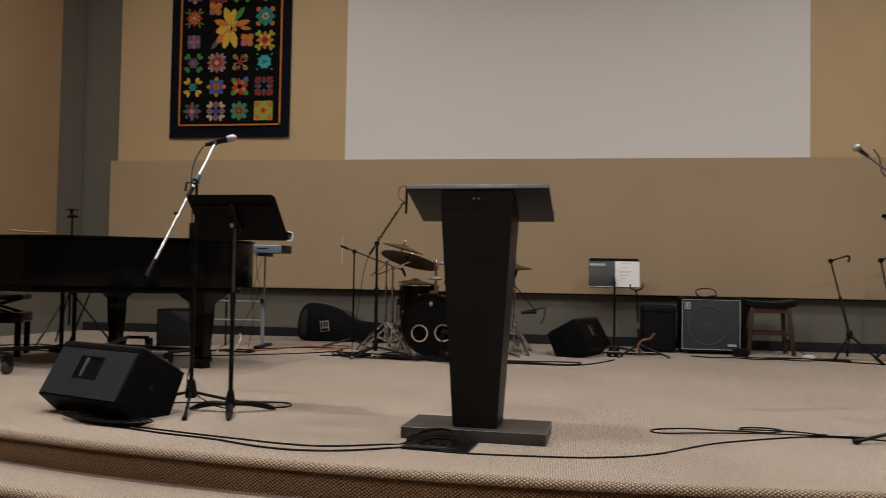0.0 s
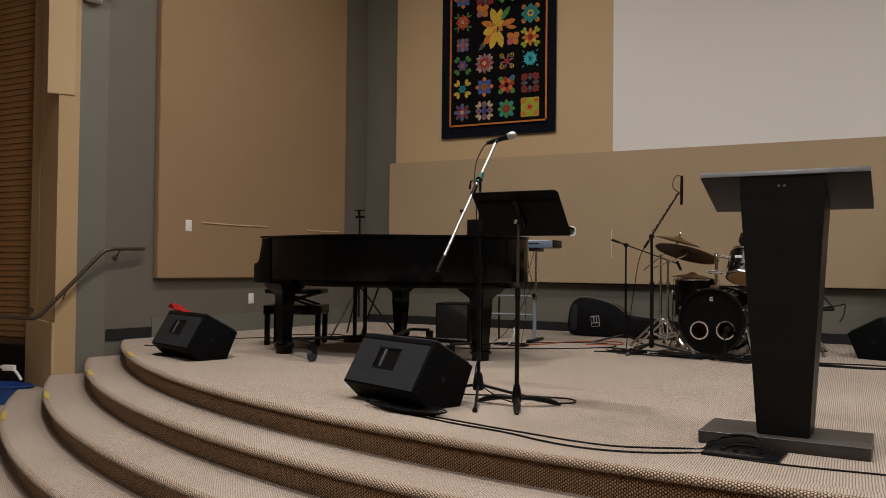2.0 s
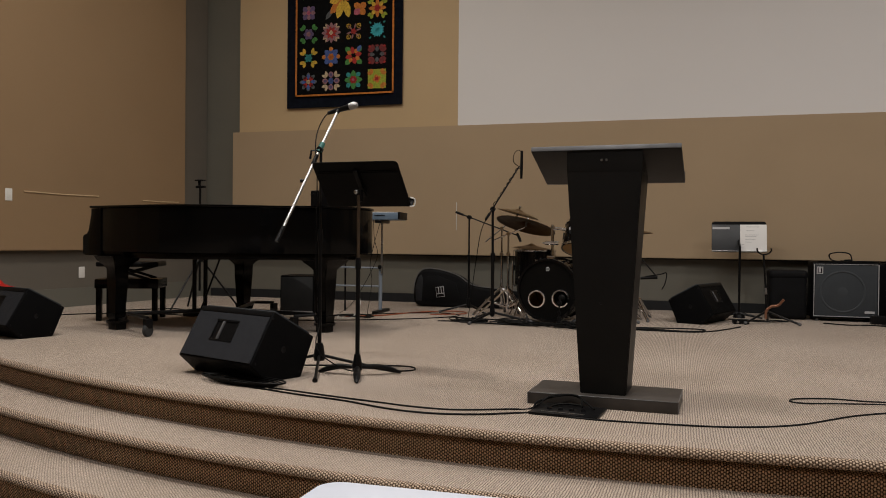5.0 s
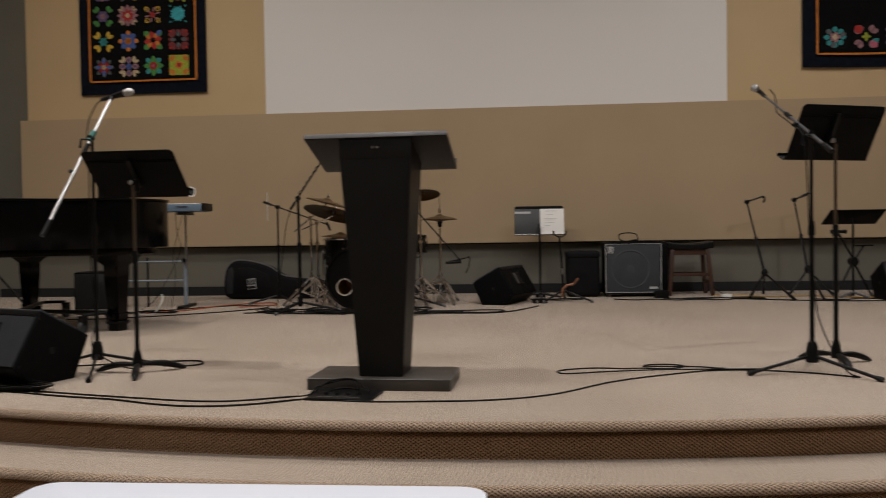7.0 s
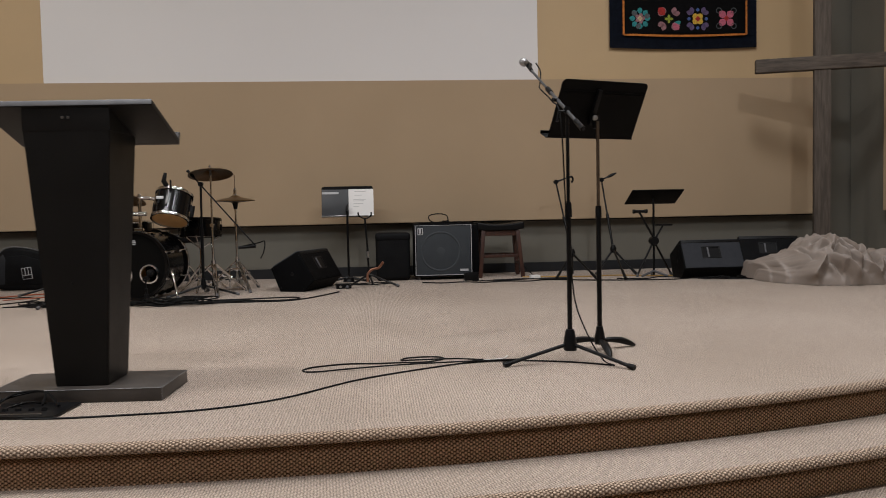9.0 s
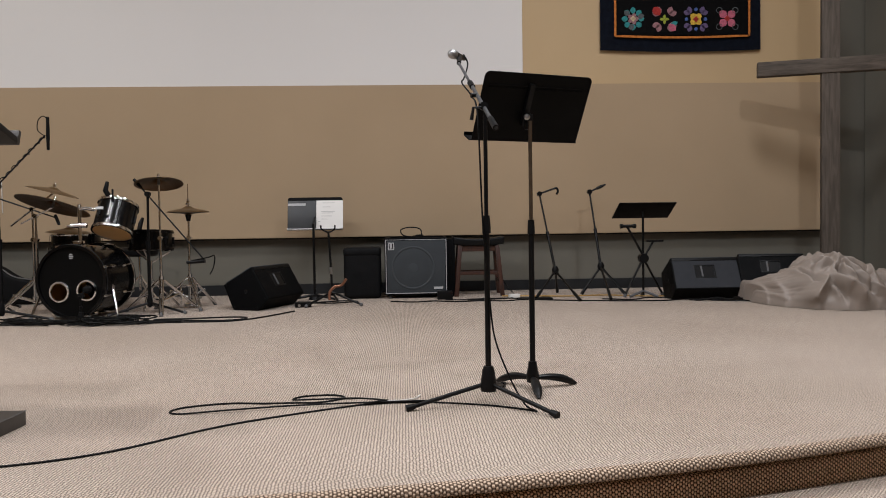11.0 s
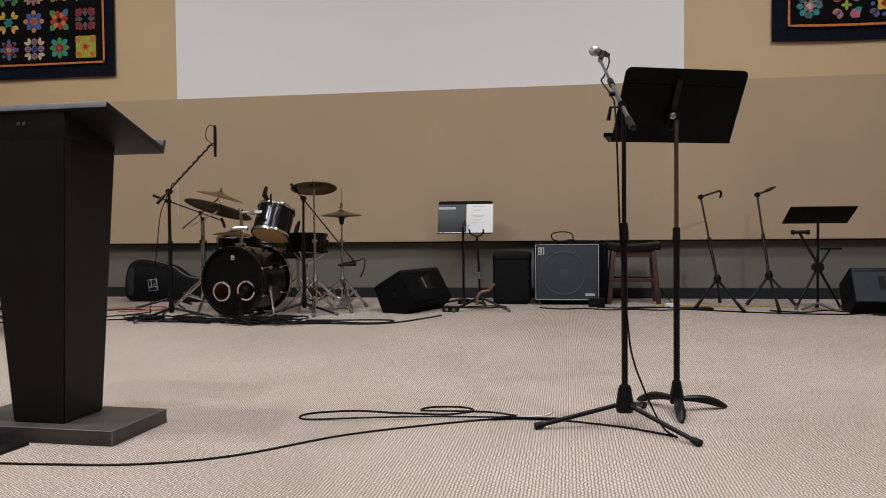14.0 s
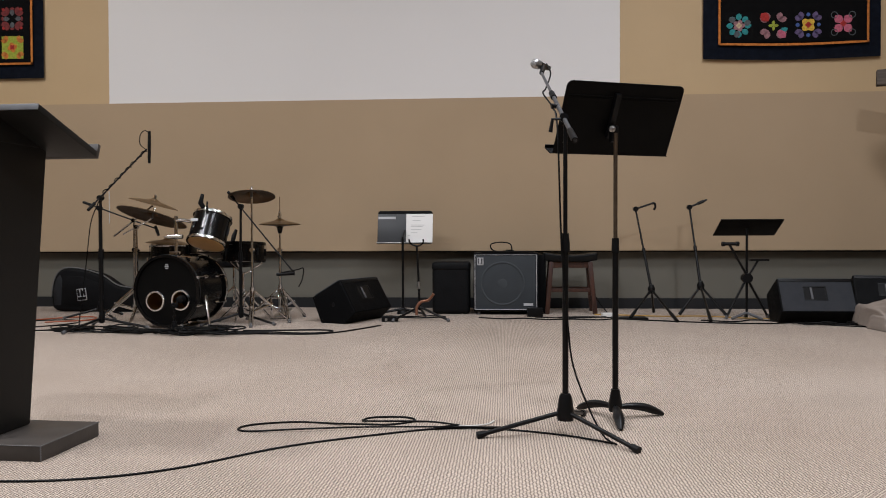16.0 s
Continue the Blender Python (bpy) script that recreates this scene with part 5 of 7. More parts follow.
def boom_stand(x, y, top, feet, fr, boom, label, hub=0.12, mic_pts=None, pole_r=0.012, thick=False):
    """A plain boom stand beside the drums, in hall metres."""
    t = thing("boom_stand", label, "microphone stand", x, y, S, 0, "drum microphone stands")
    o = Vector((x, y, S))
    tp = Vector(top) - o
    part("lower_pole", tube([(0, 0, 0.05), (0, 0, tp.z * 0.58)], pole_r, 10), BMETAL, t)
    part("upper_pole", tube([(0, 0, tp.z * 0.55), tp], pole_r * 0.75, 10), BMETAL, t)
    part("clutch", tube([(0, 0, tp.z * 0.54), (0, 0, tp.z * 0.61)], pole_r + 0.005, 10), PLASTIC, t)
    part("hub", lathe(bmesh.new(), [(0, max(0.01, hub - 0.06)), (0.022, max(0.01, hub - 0.06)), (0.026, hub - 0.03), (0.018, hub + 0.03), (0, hub + 0.04)], 12), PLASTIC, t)
    for a in feet:
        c, s = math.cos(radians(a)), math.sin(radians(a))
        leg = part("leg", tube([(0, 0, hub - 0.03), (fr * c, fr * s, 0.012)], 0.010, 8), BMETAL, t)
        part("rubber_foot", tube([(fr * 0.95 * c, fr * 0.95 * s, 0.02), (fr * 1.02 * c, fr * 1.02 * s, 0.008)], 0.014, 8), RUBBER, leg)
    a, b = Vector(boom[0]) - o, Vector(boom[1]) - o
    part("boom", tube([a, b], 0.0066, 8), BMETAL, t)
    part("boom_clamp", tube([tp - Vector((0, 0.02, 0)), tp + Vector((0, 0.025, 0))], 0.022, 12), PLASTIC, t)
    if (b - a).length > 0.3:
        part("counterweight", tube([a, a + (b - a).normalized() * 0.09], 0.0125, 10), PLASTIC, t)
    if mic_pts:
        p, q = Vector(mic_pts[0]) - o, Vector(mic_pts[1]) - o
        part("microphone", tube([p, p + (q - p) * 0.55, q], [0.013, 0.015, 0.012], 10), PLASTIC, t, "slim black microphone")
    return t, o


t, o = boom_stand(-1.565, 7.26, (-1.572, 7.27, 1.645), (-112, 8, 128), 0.36, ((-1.605, 7.14, 1.545), (-1.430, 7.80, 2.085)),
                  "tall black boom stand holding an overhead microphone over the drums", mic_pts=((-1.408, 7.81, 2.24), (-1.411, 7.81, 1.965)), pole_r=0.0165)
wrap = []
b0, b1 = Vector((-1.575, 7.28, 1.66)) - o, Vector((-1.432, 7.80, 2.08)) - o
dd = (b1 - b0).normalized()
e1 = dd.orthogonal().normalized()
e2 = dd.cross(e1)
for k in range(60):
    a = k * 0.9
    wrap.append(b0 + (b1 - b0) * (k / 59) + (e1 * math.cos(a) + e2 * math.sin(a)) * (0.0105 + 0.003 * math.sin(k * 0.37)))
part("wound_cable", tube(wrap, 0.0045, 5), CABLE, t, "black cable wound round the boom")
part("cable_loop", tube(smooth_line([b1, b1 + Vector((-0.055, 0, 0.05)), b1 + Vector((-0.05, 0, 0.13)), b1 + Vector((-0.01, 0, 0.165)), b1 + Vector((0.025, 0, 0.14)), b1 + Vector((0.033, 0, 0.12))], 5), 0.004, 6), CABLE, t)
part("hanging_cable", tube(smooth_line([Vector(p) - o for p in ((-1.60, 7.30, 1.62), (-1.70, 7.36, 1.45), (-1.76, 7.40, 1.15), (-1.80, 7.40, 0.85), (-1.82, 7.38, 0.62), (-1.75, 7.30, 0.607))], 5), 0.004, 6), CABLE, t, "thin cable hanging from the boom")
boom_stand(-2.01, 8.10, (-2.01, 8.10, 1.592), (200, 320, 80), 0.30, ((-2.155, 8.09, 1.648), (-1.50, 8.14, 1.405)), "black boom stand with a microphone close to the floor tom", mic_pts=((-1.51, 8.14, 1.43), (-1.47, 8.12, 1.345)))
t, o = boom_stand(-0.58, 7.70, (-0.575, 7.70, 1.585), (-140, -20, 95), 0.34, ((-0.69, 7.72, 1.71), (-0.10, 7.62, 1.03)), "black boom stand reaching down beside the hi-hat", pole_r=0.014)
part("cable_loop", tube(smooth_line([Vector(p) - o for p in ((-0.10, 7.62, 1.02), (-0.22, 7.62, 1.03), (-0.07, 7.6, 1.06), (-0.02, 7.6, 1.07), (-0.03, 7.6, 0.98), (-0.06, 7.6, 0.92))], 5), 0.005, 6), CABLE, t)
part("microphone", tube([Vector((-0.10, 7.62, 1.03)) - o, Vector((-0.25, 7.62, 1.02)) - o], [0.017, 0.013], 10), PLASTIC, t)
t, o = boom_stand(-0.93, 7.16, (-0.93, 7.16, 0.80), (-150, -30, 90), 0.15, ((-0.93, 7.13, 0.795), (-0.93, 7.24, 0.83)), "short black stand with a microphone at the bass drum port", hub=0.045, pole_r=0.009)
part("microphone", lathe(bmesh.new(), [(0, 0), (0.028, 0.005), (0.032, 0.05), (0.024, 0.10), (0, 0.11)], 14, axis(Vector((-0.93, 7.33, 0.84)) - o, (0.1, -1, 0.0))), PLASTIC, t)

# tangle of cables in front of the drums
rnd = random.Random(7)


def curl(cx, cy, rx, ry, turns, z=0.0):
    """A loosely heaped cable: loops of changing size that drift over the floor."""
    p1, p2, p3 = rnd.uniform(0, 6), rnd.uniform(0, 6), rnd.uniform(0, 6)
    f = rnd.uniform(0.21, 0.37)
    out = []
    for i in range(int(turns * 9)):
        a = i * 0.7
        g = 0.55 + 0.45 * math.sin(a * f + p3)
        out.append((cx + rx * (0.55 * math.sin(a * 0.13 + p1) + 0.5 * g * math.cos(a + p2)), cy + ry * (0.5 * math.sin(a * 0.17 + p2) + 0.6 * g * math.sin(a + p2)), z + 0.004 * (i % 4) + 0.003))
    return out


for k in range(7):
    cable(curl(-0.66, 6.98, 0.34, 0.15, 3.2, 0.006 * k), 0.0062, CABLE, "coiled black cable before the drums", 4)
for k in range(4):
    cable(curl(-1.18 + 0.1 * k, 7.02, 0.42, 0.10, 2.4, 0.004 * k), 0.0062, CABLE, "black cable in the tangle before the drums", 4)
for k in range(4):
    cable(curl(-1.78 + 0.08 * k, 7.25, 0.30, 0.17, 2.6, 0.005 * k), 0.006, CABLE, "coiled black cable round the stand feet", 4)
for k in range(3):
    x0, y0 = -2.05 + 0.12 * k, 7.12 - 0.04 * k
    cable([(x0 + i * 0.21, y0 + 0.05 * math.sin(i * 1.3 + k * 2) - 0.012 * i, 0.004 * k) for i in range(9)], 0.006, CABLE, "black cable running along the drum kit", 5)
cable([(-0.5, 7.1), (-0.2, 7.12), (0.1, 7.05), (0.28, 7.10), (0.30, 7.22), (0.15, 7.26), (-0.1, 7.22), (-0.4, 7.2)], 0.006, CABLE, "black cable loop on the carpet")
cable([(-0.5, 7.05), (-0.1, 7.0), (0.2, 7.0), (0.36, 7.12), (0.5, 7.35), (0.62, 7.6)], 0.006, CABLE, "black cable leading to a stage monitor")
cable([(-3.3, 7.1), (-3.0, 7.35), (-2.6, 7.75), (-2.2, 7.9), (-2.0, 7.7), (-2.15, 7.4), (-2.5, 7.1), (-3.1, 6.75), (-3.5, 6.7)], 0.005, CABLE, "black cable running behind the piano")
cable([(-3.0, 7.18), (-2.7, 7.45), (-2.55, 7.8), (-2.3, 8.1), (-2.1, 8.15), (-2.0, 7.9), (-2.3, 7.7)], 0.006, CABLE_ORANGE, "orange extension cable on the carpet")
cable([(-3.1, 7.25), (-3.0, 7.0), (-2.95, 7.0), (-2.9, 7.12), (-2.88, 7.25, .1), (-2.9, 7.3, .16)], 0.007, CABLE_WHITE, "white cable bent up beside the keyboard stand")
for k in range(3):
    cable([(-3.25 + 0.1 * k, 7.1 + 0.05 * k), (-3.05, 7.22 + 0.04 * k, .01), (-2.9 + 0.05 * k, 7.12, .01), (-2.75, 7.2 + 0.05 * k), (-2.9, 7.34, .01), (-3.1, 7.30 + 0.04 * k)], 0.006, CABLE, "black cable heaped below the keyboard stand")
cable([(-5.4, 6.9), (-5.0, 7.3), (-4.6, 7.1), (-4.2, 7.4), (-3.9, 7.1), (-3.6, 7.15), (-3.7, 7.5, .1), (-3.62, 7.66, .2)], 0.006, CABLE, "black cable winding behind the piano")
cable([(-5.6, 6.3), (-5.3, 6.6), (-5.0, 6.5), (-4.7, 6.75), (-4.3, 6.7), (-4.0, 6.9)], 0.005, CABLE, "black cable under the piano")

# ---- along the back wall ----
t = thing("music_stand", "black music stand holding a grey folder and a white page", "music stand", 0.675, 8.62, S, 0, "music stands")
part("pole", tube([(0, 0, 0.03), (0, 0, 0.72)], 0.012, 10), BMETAL, t)
part("base", lathe(bmesh.new(), [(0, 0.0), (0.06, 0.0), (0.05, 0.03), (0.016, 0.05), (0, 0.05)], 14), BMETAL, t)
for a in (200, 330, 90):
    part("leg", tube([(0, 0, 0.045), (0.24 * math.cos(radians(a)), 0.24 * math.sin(radians(a)), 0.012)], [0.014, 0.010], 8), BMETAL, t)
md = Matrix.Translation((0, 0.18, 0.818)) @ Matrix.Rotation(radians(-13), 4, "X")
out = []
for cx, cz, a0 in ((0.24, 0.135, 0), (-0.24, 0.135, 90)):
    out += [(cx + 0.025 * math.cos(radians(a0 + 22.5 * k)), cz + 0.025 * math.sin(radians(a0 + 22.5 * k))) for k in range(5)]
out += [(-0.265, -0.16), (0.265, -0.16)]
stand_up = Matrix(((1, 0, 0, 0), (0, 0, -1, 0.002), (0, 1, 0, 0), (0, 0, 0, 1)))
part("desk", prism(bmesh.new(), out, 0.004, md @ stand_up, 0.001, 1), DESK, t)
part("desk_arm", tube([(0, 0, 0.70), (0, 0.17, 0.78)], 0.012, 8), BMETAL, t)
part("shelf", box(-0.265, 0.265, -0.05, 0.0, -0.166, -0.16, 0.001, md), STEEL, t, "pale metal edge of the shelf")
t = thing("folder", "dark grey folder with a silver title bar on a music stand", "folder", 0.675, 8.62, S, 0)
part("cover", box(-0.262, 0.01, -0.014, -0.005, -0.155, 0.125, 0.003, md), FOLDER, t)
part("title_bar", box(-0.258, -0.09, -0.0165, -0.014, 0.075, 0.098, 0, md), SILVER, t, smooth=False)
t = thing("sheet_music", "white printed page standing on a music stand", "paper", 0.675, 8.62, S, 0)
part("page", box(0.012, 0.268, -0.014, -0.006, -0.155, 0.125, 0.001, md), PAPER, t)
bm = bmesh.new()
for k, (x0, x1, z) in enumerate(((0.07, 0.19, 0.10), (0.075, 0.15, 0.06), (0.06, 0.19, 0.015), (0.06, 0.17, 0.0), (0.06, 0.16, -0.03), (0.06, 0.12, -0.06), (0.03, 0.05, -0.085))):
    bx(bm, x0, x1, -0.0152, -0.014, z - 0.0025, z + 0.0025, 0, md)
part("print_line", bm, INK, t, smooth=False)

t = thing("guitar_stand", "black guitar stand with a copper-coloured lower yoke", "guitar stand", 0.885, 8.06, S)
part("pole", tube([(0, 0.05, 0.08), (-0.01, 0.07, 0.36), (-0.028, 0.10, 0.64)], 0.010, 10), BMETAL, t)
part("yoke", tube(smooth_line([(-0.090, 0.05, 0.705), (-0.085, 0.06, 0.675), (-0.055, 0.09, 0.652), (-0.028, 0.10, 0.645), (0.005, 0.09, 0.652), (0.032, 0.06, 0.675), (0.034, 0.05, 0.705)], 4), 0.0075, 8), BMETAL, t)
part("lower_yoke", tube(smooth_line([(-0.015, -0.06, 0.05), (-0.012, -0.05, 0.12), (0.03, -0.05, 0.165), (0.09, -0.06, 0.18), (0.135, -0.08, 0.235)], 5), 0.0125, 10), COPPER, t, "copper-coloured bent tube")
for p in ((-0.21, -0.20), (0.275, -0.14), (0.03, 0.26)):
    leg = part("leg", tube([(0, 0.03, 0.115), (p[0], p[1], 0.012)], 0.0105, 8), BMETAL, t)
    part("rubber_foot", tube([(p[0] * 0.93, p[1] * 0.93, 0.02), (p[0], p[1], 0.010)], 0.014, 8), RUBBER, leg)
part("collar", tube([(-0.006, 0.06, 0.27), (-0.010, 0.068, 0.33)], 0.0145, 10), STEEL, t)
part("hub", tube([(0, 0.035, 0.09), (0, 0.04, 0.15)], 0.020, 10), PLASTIC, t)
t = thing("foot_switch", "small black foot switch box with two buttons on the carpet", "foot switch", 0.645, 7.95, S, 12)
part("box", box(-0.07, 0.07, -0.04, 0.04, 0.0, 0.045, 0.006), BMETAL, t)
for sx in (-0.035, 0.03):
    part("button", tube([(sx, -0.035, 0.02), (sx, -0.046, 0.02)], 0.012, 10), STEEL, t)

t = thing("padded_case", "soft black padded equipment case standing by the amplifier", "case", 1.128, 8.72, S)
part("body", box(-0.175, 0.175, -0.14, 0.16, 0.0, 0.475, 0.05, None, 4), BAG, t)
part("flap", box(-0.178, 0.178, -0.146, 0.165, 0.40, 0.488, 0.038, None, 4), BAG, t)

t = thing("bass_amplifier", "grey-fronted bass amplifier with a round speaker behind the cloth", "amplifier", 1.640, 8.55, S)
part("cabinet", box(-0.298, 0.298, 0.0, 0.34, 0.03, 0.575, 0.012), CABINET, t)
part("rear_housing", box(0.285, 0.375, 0.10, 0.40, 0.0, 0.555, 0.010), CABINET, t, "black housing behind the front frame")
part("grille", box(-0.275, 0.275, -0.010, 0.004, 0.055, 0.55, 0.006), GRILLE, t, "dark grey grille cloth")
bm = bmesh.new()
for q in ((-0.287, 0.287, 0.047, 0.053), (-0.287, 0.287, 0.553, 0.557), (-0.287, -0.281, 0.053, 0.553), (0.281, 0.287, 0.053, 0.553)):
    bx(bm, q[0], q[1], -0.014, 0.004, q[2], q[3], 0.001)
part("front_trim", bm, SILVER, t, "pale piping round the front")
part("speaker_ring", lathe(bmesh.new(), [(0.185, 0), (0.19, 0.004), (0.20, 0.004), (0.205, 0)], 48, axis((-0.03, -0.010, 0.29), (0, -1, 0))), mat("grille_shadow", (0.038, 0.044, 0.050), 0.8, var=0.05), t)
part("dust_cap", lathe(bmesh.new(), [(0, 0.003), (0.035, 0.002), (0.045, 0)], 24, axis((-0.03, -0.010, 0.29), (0, -1, 0))), mat("grille_centre", (0.036, 0.042, 0.048), 0.8, var=0.05), t)
part("badge", box(-0.262, -0.205, -0.015, -0.010, 0.46, 0.53, 0.001), SILVER, t, smooth=False)
bm = bmesh.new()
bx(bm, -0.254, -0.247, -0.017, -0.015, 0.468, 0.522)
bx(bm, -0.240, -0.215, -0.017, -0.015, 0.468, 0.475)
bx(bm, -0.225, -0.215, -0.017, -0.015, 0.468, 0.522)
part("badge_bar", bm, PLASTIC, t, smooth=False)
part("name_plate", box(0.165, 0.25, -0.015, -0.010, 0.085, 0.108, 0.001), SILVER, t, smooth=False)
for sx in (-0.25, 0.25):
    for sy in (0.04, 0.30):
        part("foot", tube([(sx, sy, 0), (sx, sy, 0.032)], 0.02, 10), RUBBER, t)
cable([(1.40, 8.6, .575), (1.5, 8.56, .575), (1.7, 8.58, .575), (1.9, 8.6, .575), (1.8, 8.64, .578), (1.55, 8.62, .58), (1.50, 8.62, .64), (1.58, 8.62, .665), (1.68, 8.62, .65), (1.70, 8.6, .585)], 0.006, CABLE, "black cable heaped on top of the amplifier")
t = thing("power_strip", "dark metal box on the carpet under the amplifier edge", "power supply", 1.90, 8.40, S, 3)
part("box", box(-0.07, 0.07, -0.04, 0.04, 0.0, 0.08, 0.006), BMETAL, t)

t = thing("wooden_stool", "red-brown wooden stool with a black padded saddle seat", "stool", 2.245, 8.79, S, 0)
top = [(-0.247 + 0.494 * k / 12, 0.548 + 0.026 * abs(k - 6) ** 2 / 36) for k in range(13)]
low = [(x * 0.99, 0.497 if abs(x) > 0.2 else 0.485) for x, z in top[::-1]]
part("seat", prism(bmesh.new(), low + top, 0.30, Matrix(((1, 0, 0, 0), (0, 0, -1, 0.15), (0, 1, 0, 0), (0, 0, 0, 1))), 0.014, 3), PLASTIC, t, "black vinyl saddle seat")
for sx in (-1, 1):
    for sy in (-1, 1):
        part("leg", box(-0.021, 0.021, -0.019, 0.019, 0, 0.49, 0.004, Matrix(((1, 0, -sx * 0.09, sx * 0.222), (0, 1, -sy * 0.07, sy * 0.155), (0, 0, 1, 0), (0, 0, 0, 1)))), STOOL, t)
    part("rung", box(sx * 0.205 - 0.012, sx * 0.205 + 0.012, -0.13, 0.13, 0.13, 0.16, 0.004), STOOL, t)
    part("rung", box(-0.195, 0.195, sx * 0.138 - 0.011, sx * 0.138 + 0.011, 0.205, 0.238, 0.004), STOOL, t)
    part("apron", box(-0.18, 0.18, sx * 0.118 - 0.010, sx * 0.118 + 0.010, 0.43, 0.488, 0.003), STOOL, t)


def leaning_stand(base, hub, top, end, feet, label, clip=True):
    """A small boom stand whose pole leans; hall metres."""
    t = thing("microphone_stand", label, "microphone stand", base[0], base[1], S, 0, "microphone stands along the wall")
    o = Vector((base[0], base[1], S))
    h, tp, e = Vector(hub) - o, Vector(top) - o, Vector(end) - o
    mid = h + (tp - h) * 0.46
    part("lower_pole", tube([h - (tp - h) * 0.05, mid], 0.013, 10), BMETAL, t)
    part("upper_pole", tube([mid, tp], 0.009, 10), BMETAL, t)
    part("clutch", tube([mid - (tp - h) * 0.02, mid + (tp - h) * 0.04], 0.017, 10), PLASTIC, t)
    part("hub", tube([h + Vector((0, 0, -0.035)), h + Vector((0, 0, 0.01)), h + Vector((0, 0, 0.045))], [0.028, 0.034, 0.018], 12), PLASTIC, t)
    for f in feet:
        fp = Vector((f[0], f[1], S + 0.012)) - o
        leg = part("leg", tube([h, fp], 0.011, 8), BMETAL, t)
        part("rubber_foot", tube([fp + (h - fp) * 0.25, fp], [0.014, 0.016], 8), PLASTIC, leg)
    part("boom_clamp", tube([tp - Vector((0, 0.02, 0)), tp + Vector((0, 0.02, 0))], 0.024, 12), PLASTIC, t)
    part("boom", tube([tp - (e - tp) * 0.08, e], 0.009, 8), BMETAL, t)
    if clip:
        part("mic_clip", tube(smooth_line([e, e + Vector((0.02, 0, 0.0)), e + Vector((0.03, 0, -0.03)), e + Vector((0.015, 0, -0.06))], 4), 0.011, 8), PLASTIC, t)
    else:
        part("mic_clip", tube([e - (e - tp) * 0.45, e - (e - tp) * 0.1, e + (e - tp) * 0.25], [0.014, 0.016, 0.006], 8), PLASTIC, t)


leaning_stand((2.95, 8.45), (2.955, 8.50, 0.840), (2.853, 8.75, 1.577), (3.005, 8.75, 1.628), [(2.72, 8.20), (3.07, 7.95), (3.03, 8.80)], "black microphone stand with a short boom by the wall")
leaning_stand((3.40, 8.45), (3.410, 8.58, 0.866), (3.369, 8.85, 1.593), (3.50, 8.85, 1.650), [(3.21, 8.53), (3.355, 7.99), (3.60, 8.40)], "black microphone stand with a clip, leaning by the wall", False)

t = thing("folding_music_stand", "black music stand with a flat desk and crossed tripod legs", "music stand", 3.715, 8.22, S)
part("pole", tube([(0, 0, 0.02), (0, 0, 0.745)], 0.011, 10), BMETAL, t)
part("desk", box(-0.272, 0.272, -0.004, 0.004, -0.125, 0.125, 0.002, Matrix.Translation((0.025, 0.05, 0.797)) @ Matrix.Rotation(radians(5), 4, "Z") @ Matrix.Rotation(radians(57), 4, "X")), DESK, t, "black sheet-metal desk")
part("desk_arm", tube([(0, 0, 0.72), (0.01, 0.04, 0.785)], 0.012, 8), BMETAL, t)
part("joint", tube([(0, -0.035, 0.36), (0, 0.035, 0.36)], 0.043, 16), PLASTIC, t)
part("arm", tube([(0.02, -0.02, 0.34), (-0.155, -0.02, 0.655)], 0.011, 8), BMETAL, t)
pd = part("pad", tube([(-0.215, -0.02, 0.655), (-0.075, -0.02, 0.655)], 0.015, 10), PLASTIC, t)
for sx in (-0.205, -0.085):
    part("pad_end", tube([(sx - 0.012, -0.02, 0.655), (sx + 0.012, -0.02, 0.655)], 0.021, 10), PLASTIC, pd)
part("arm", tube([(-0.02, -0.02, 0.33), (0.09, -0.02, 0.515)], 0.010, 8), BMETAL, t)
part("shelf_arm", box(0.02, 0.175, -0.05, 0.02, 0.508, 0.526, 0.004), PLASTIC, t)
for p in ((-0.185, -0.03), (0.20, 0.05)):
    leg = part("leg", tube([(0, 0, 0.36), (p[0], p[1], 0.012)], 0.0105, 8), BMETAL, t)
    part("rubber_foot", tube([(p[0] * 0.93, p[1] * 0.93, 0.036), (p[0], p[1], 0.008)], 0.015, 8), RUBBER, leg)
for a in (195, 320, 80):
    part("foot", tube([(0, 0, 0.06), (0.14 * math.cos(radians(a)), 0.14 * math.sin(radians(a)), 0.012)], 0.012, 8), RUBBER, t)

# cables along the wall
cable([(2.45, 8.55), (2.75, 8.5), (3.05, 8.42), (3.4, 8.45), (3.7, 8.3), (3.95, 8.25)], 0.006, CABLE_YELLOW, "yellow-brown cable along the wall")
cable([(2.6, 8.2), (3.0, 8.02), (3.4, 7.9), (3.8, 7.86), (4.1, 7.98), (4.4, 7.85), (4.7, 7.8), (4.62, 7.95)], 0.006, CABLE, "black cable along the wall")
cable([(3.3, 8.1), (3.55, 8.0), (3.75, 8.15), (3.95, 8.0), (4.15, 7.85), (4.35, 7.72), (4.55, 7.68), (4.68, 7.75), (4.5, 7.84), (4.3, 7.8)], 0.006, CABLE, "black cable coiled before a stage monitor")
cable([(1.4, 8.25), (1.6, 8.15), (1.8, 8.2), (2.0, 8.1), (2.2, 8.15), (2.45, 8.1), (2.6, 8.25), (2.4, 8.35), (2.1, 8.3)], 0.006, CABLE, "black cable under the stool")
cable([(1.9, 8.3), (2.2, 8.25), (2.5, 8.35), (2.58, 8.6), (2.55, 8.9, .06), (2.52, 9.0, .12)], 0.005, CABLE, "black cable rising by the wall")
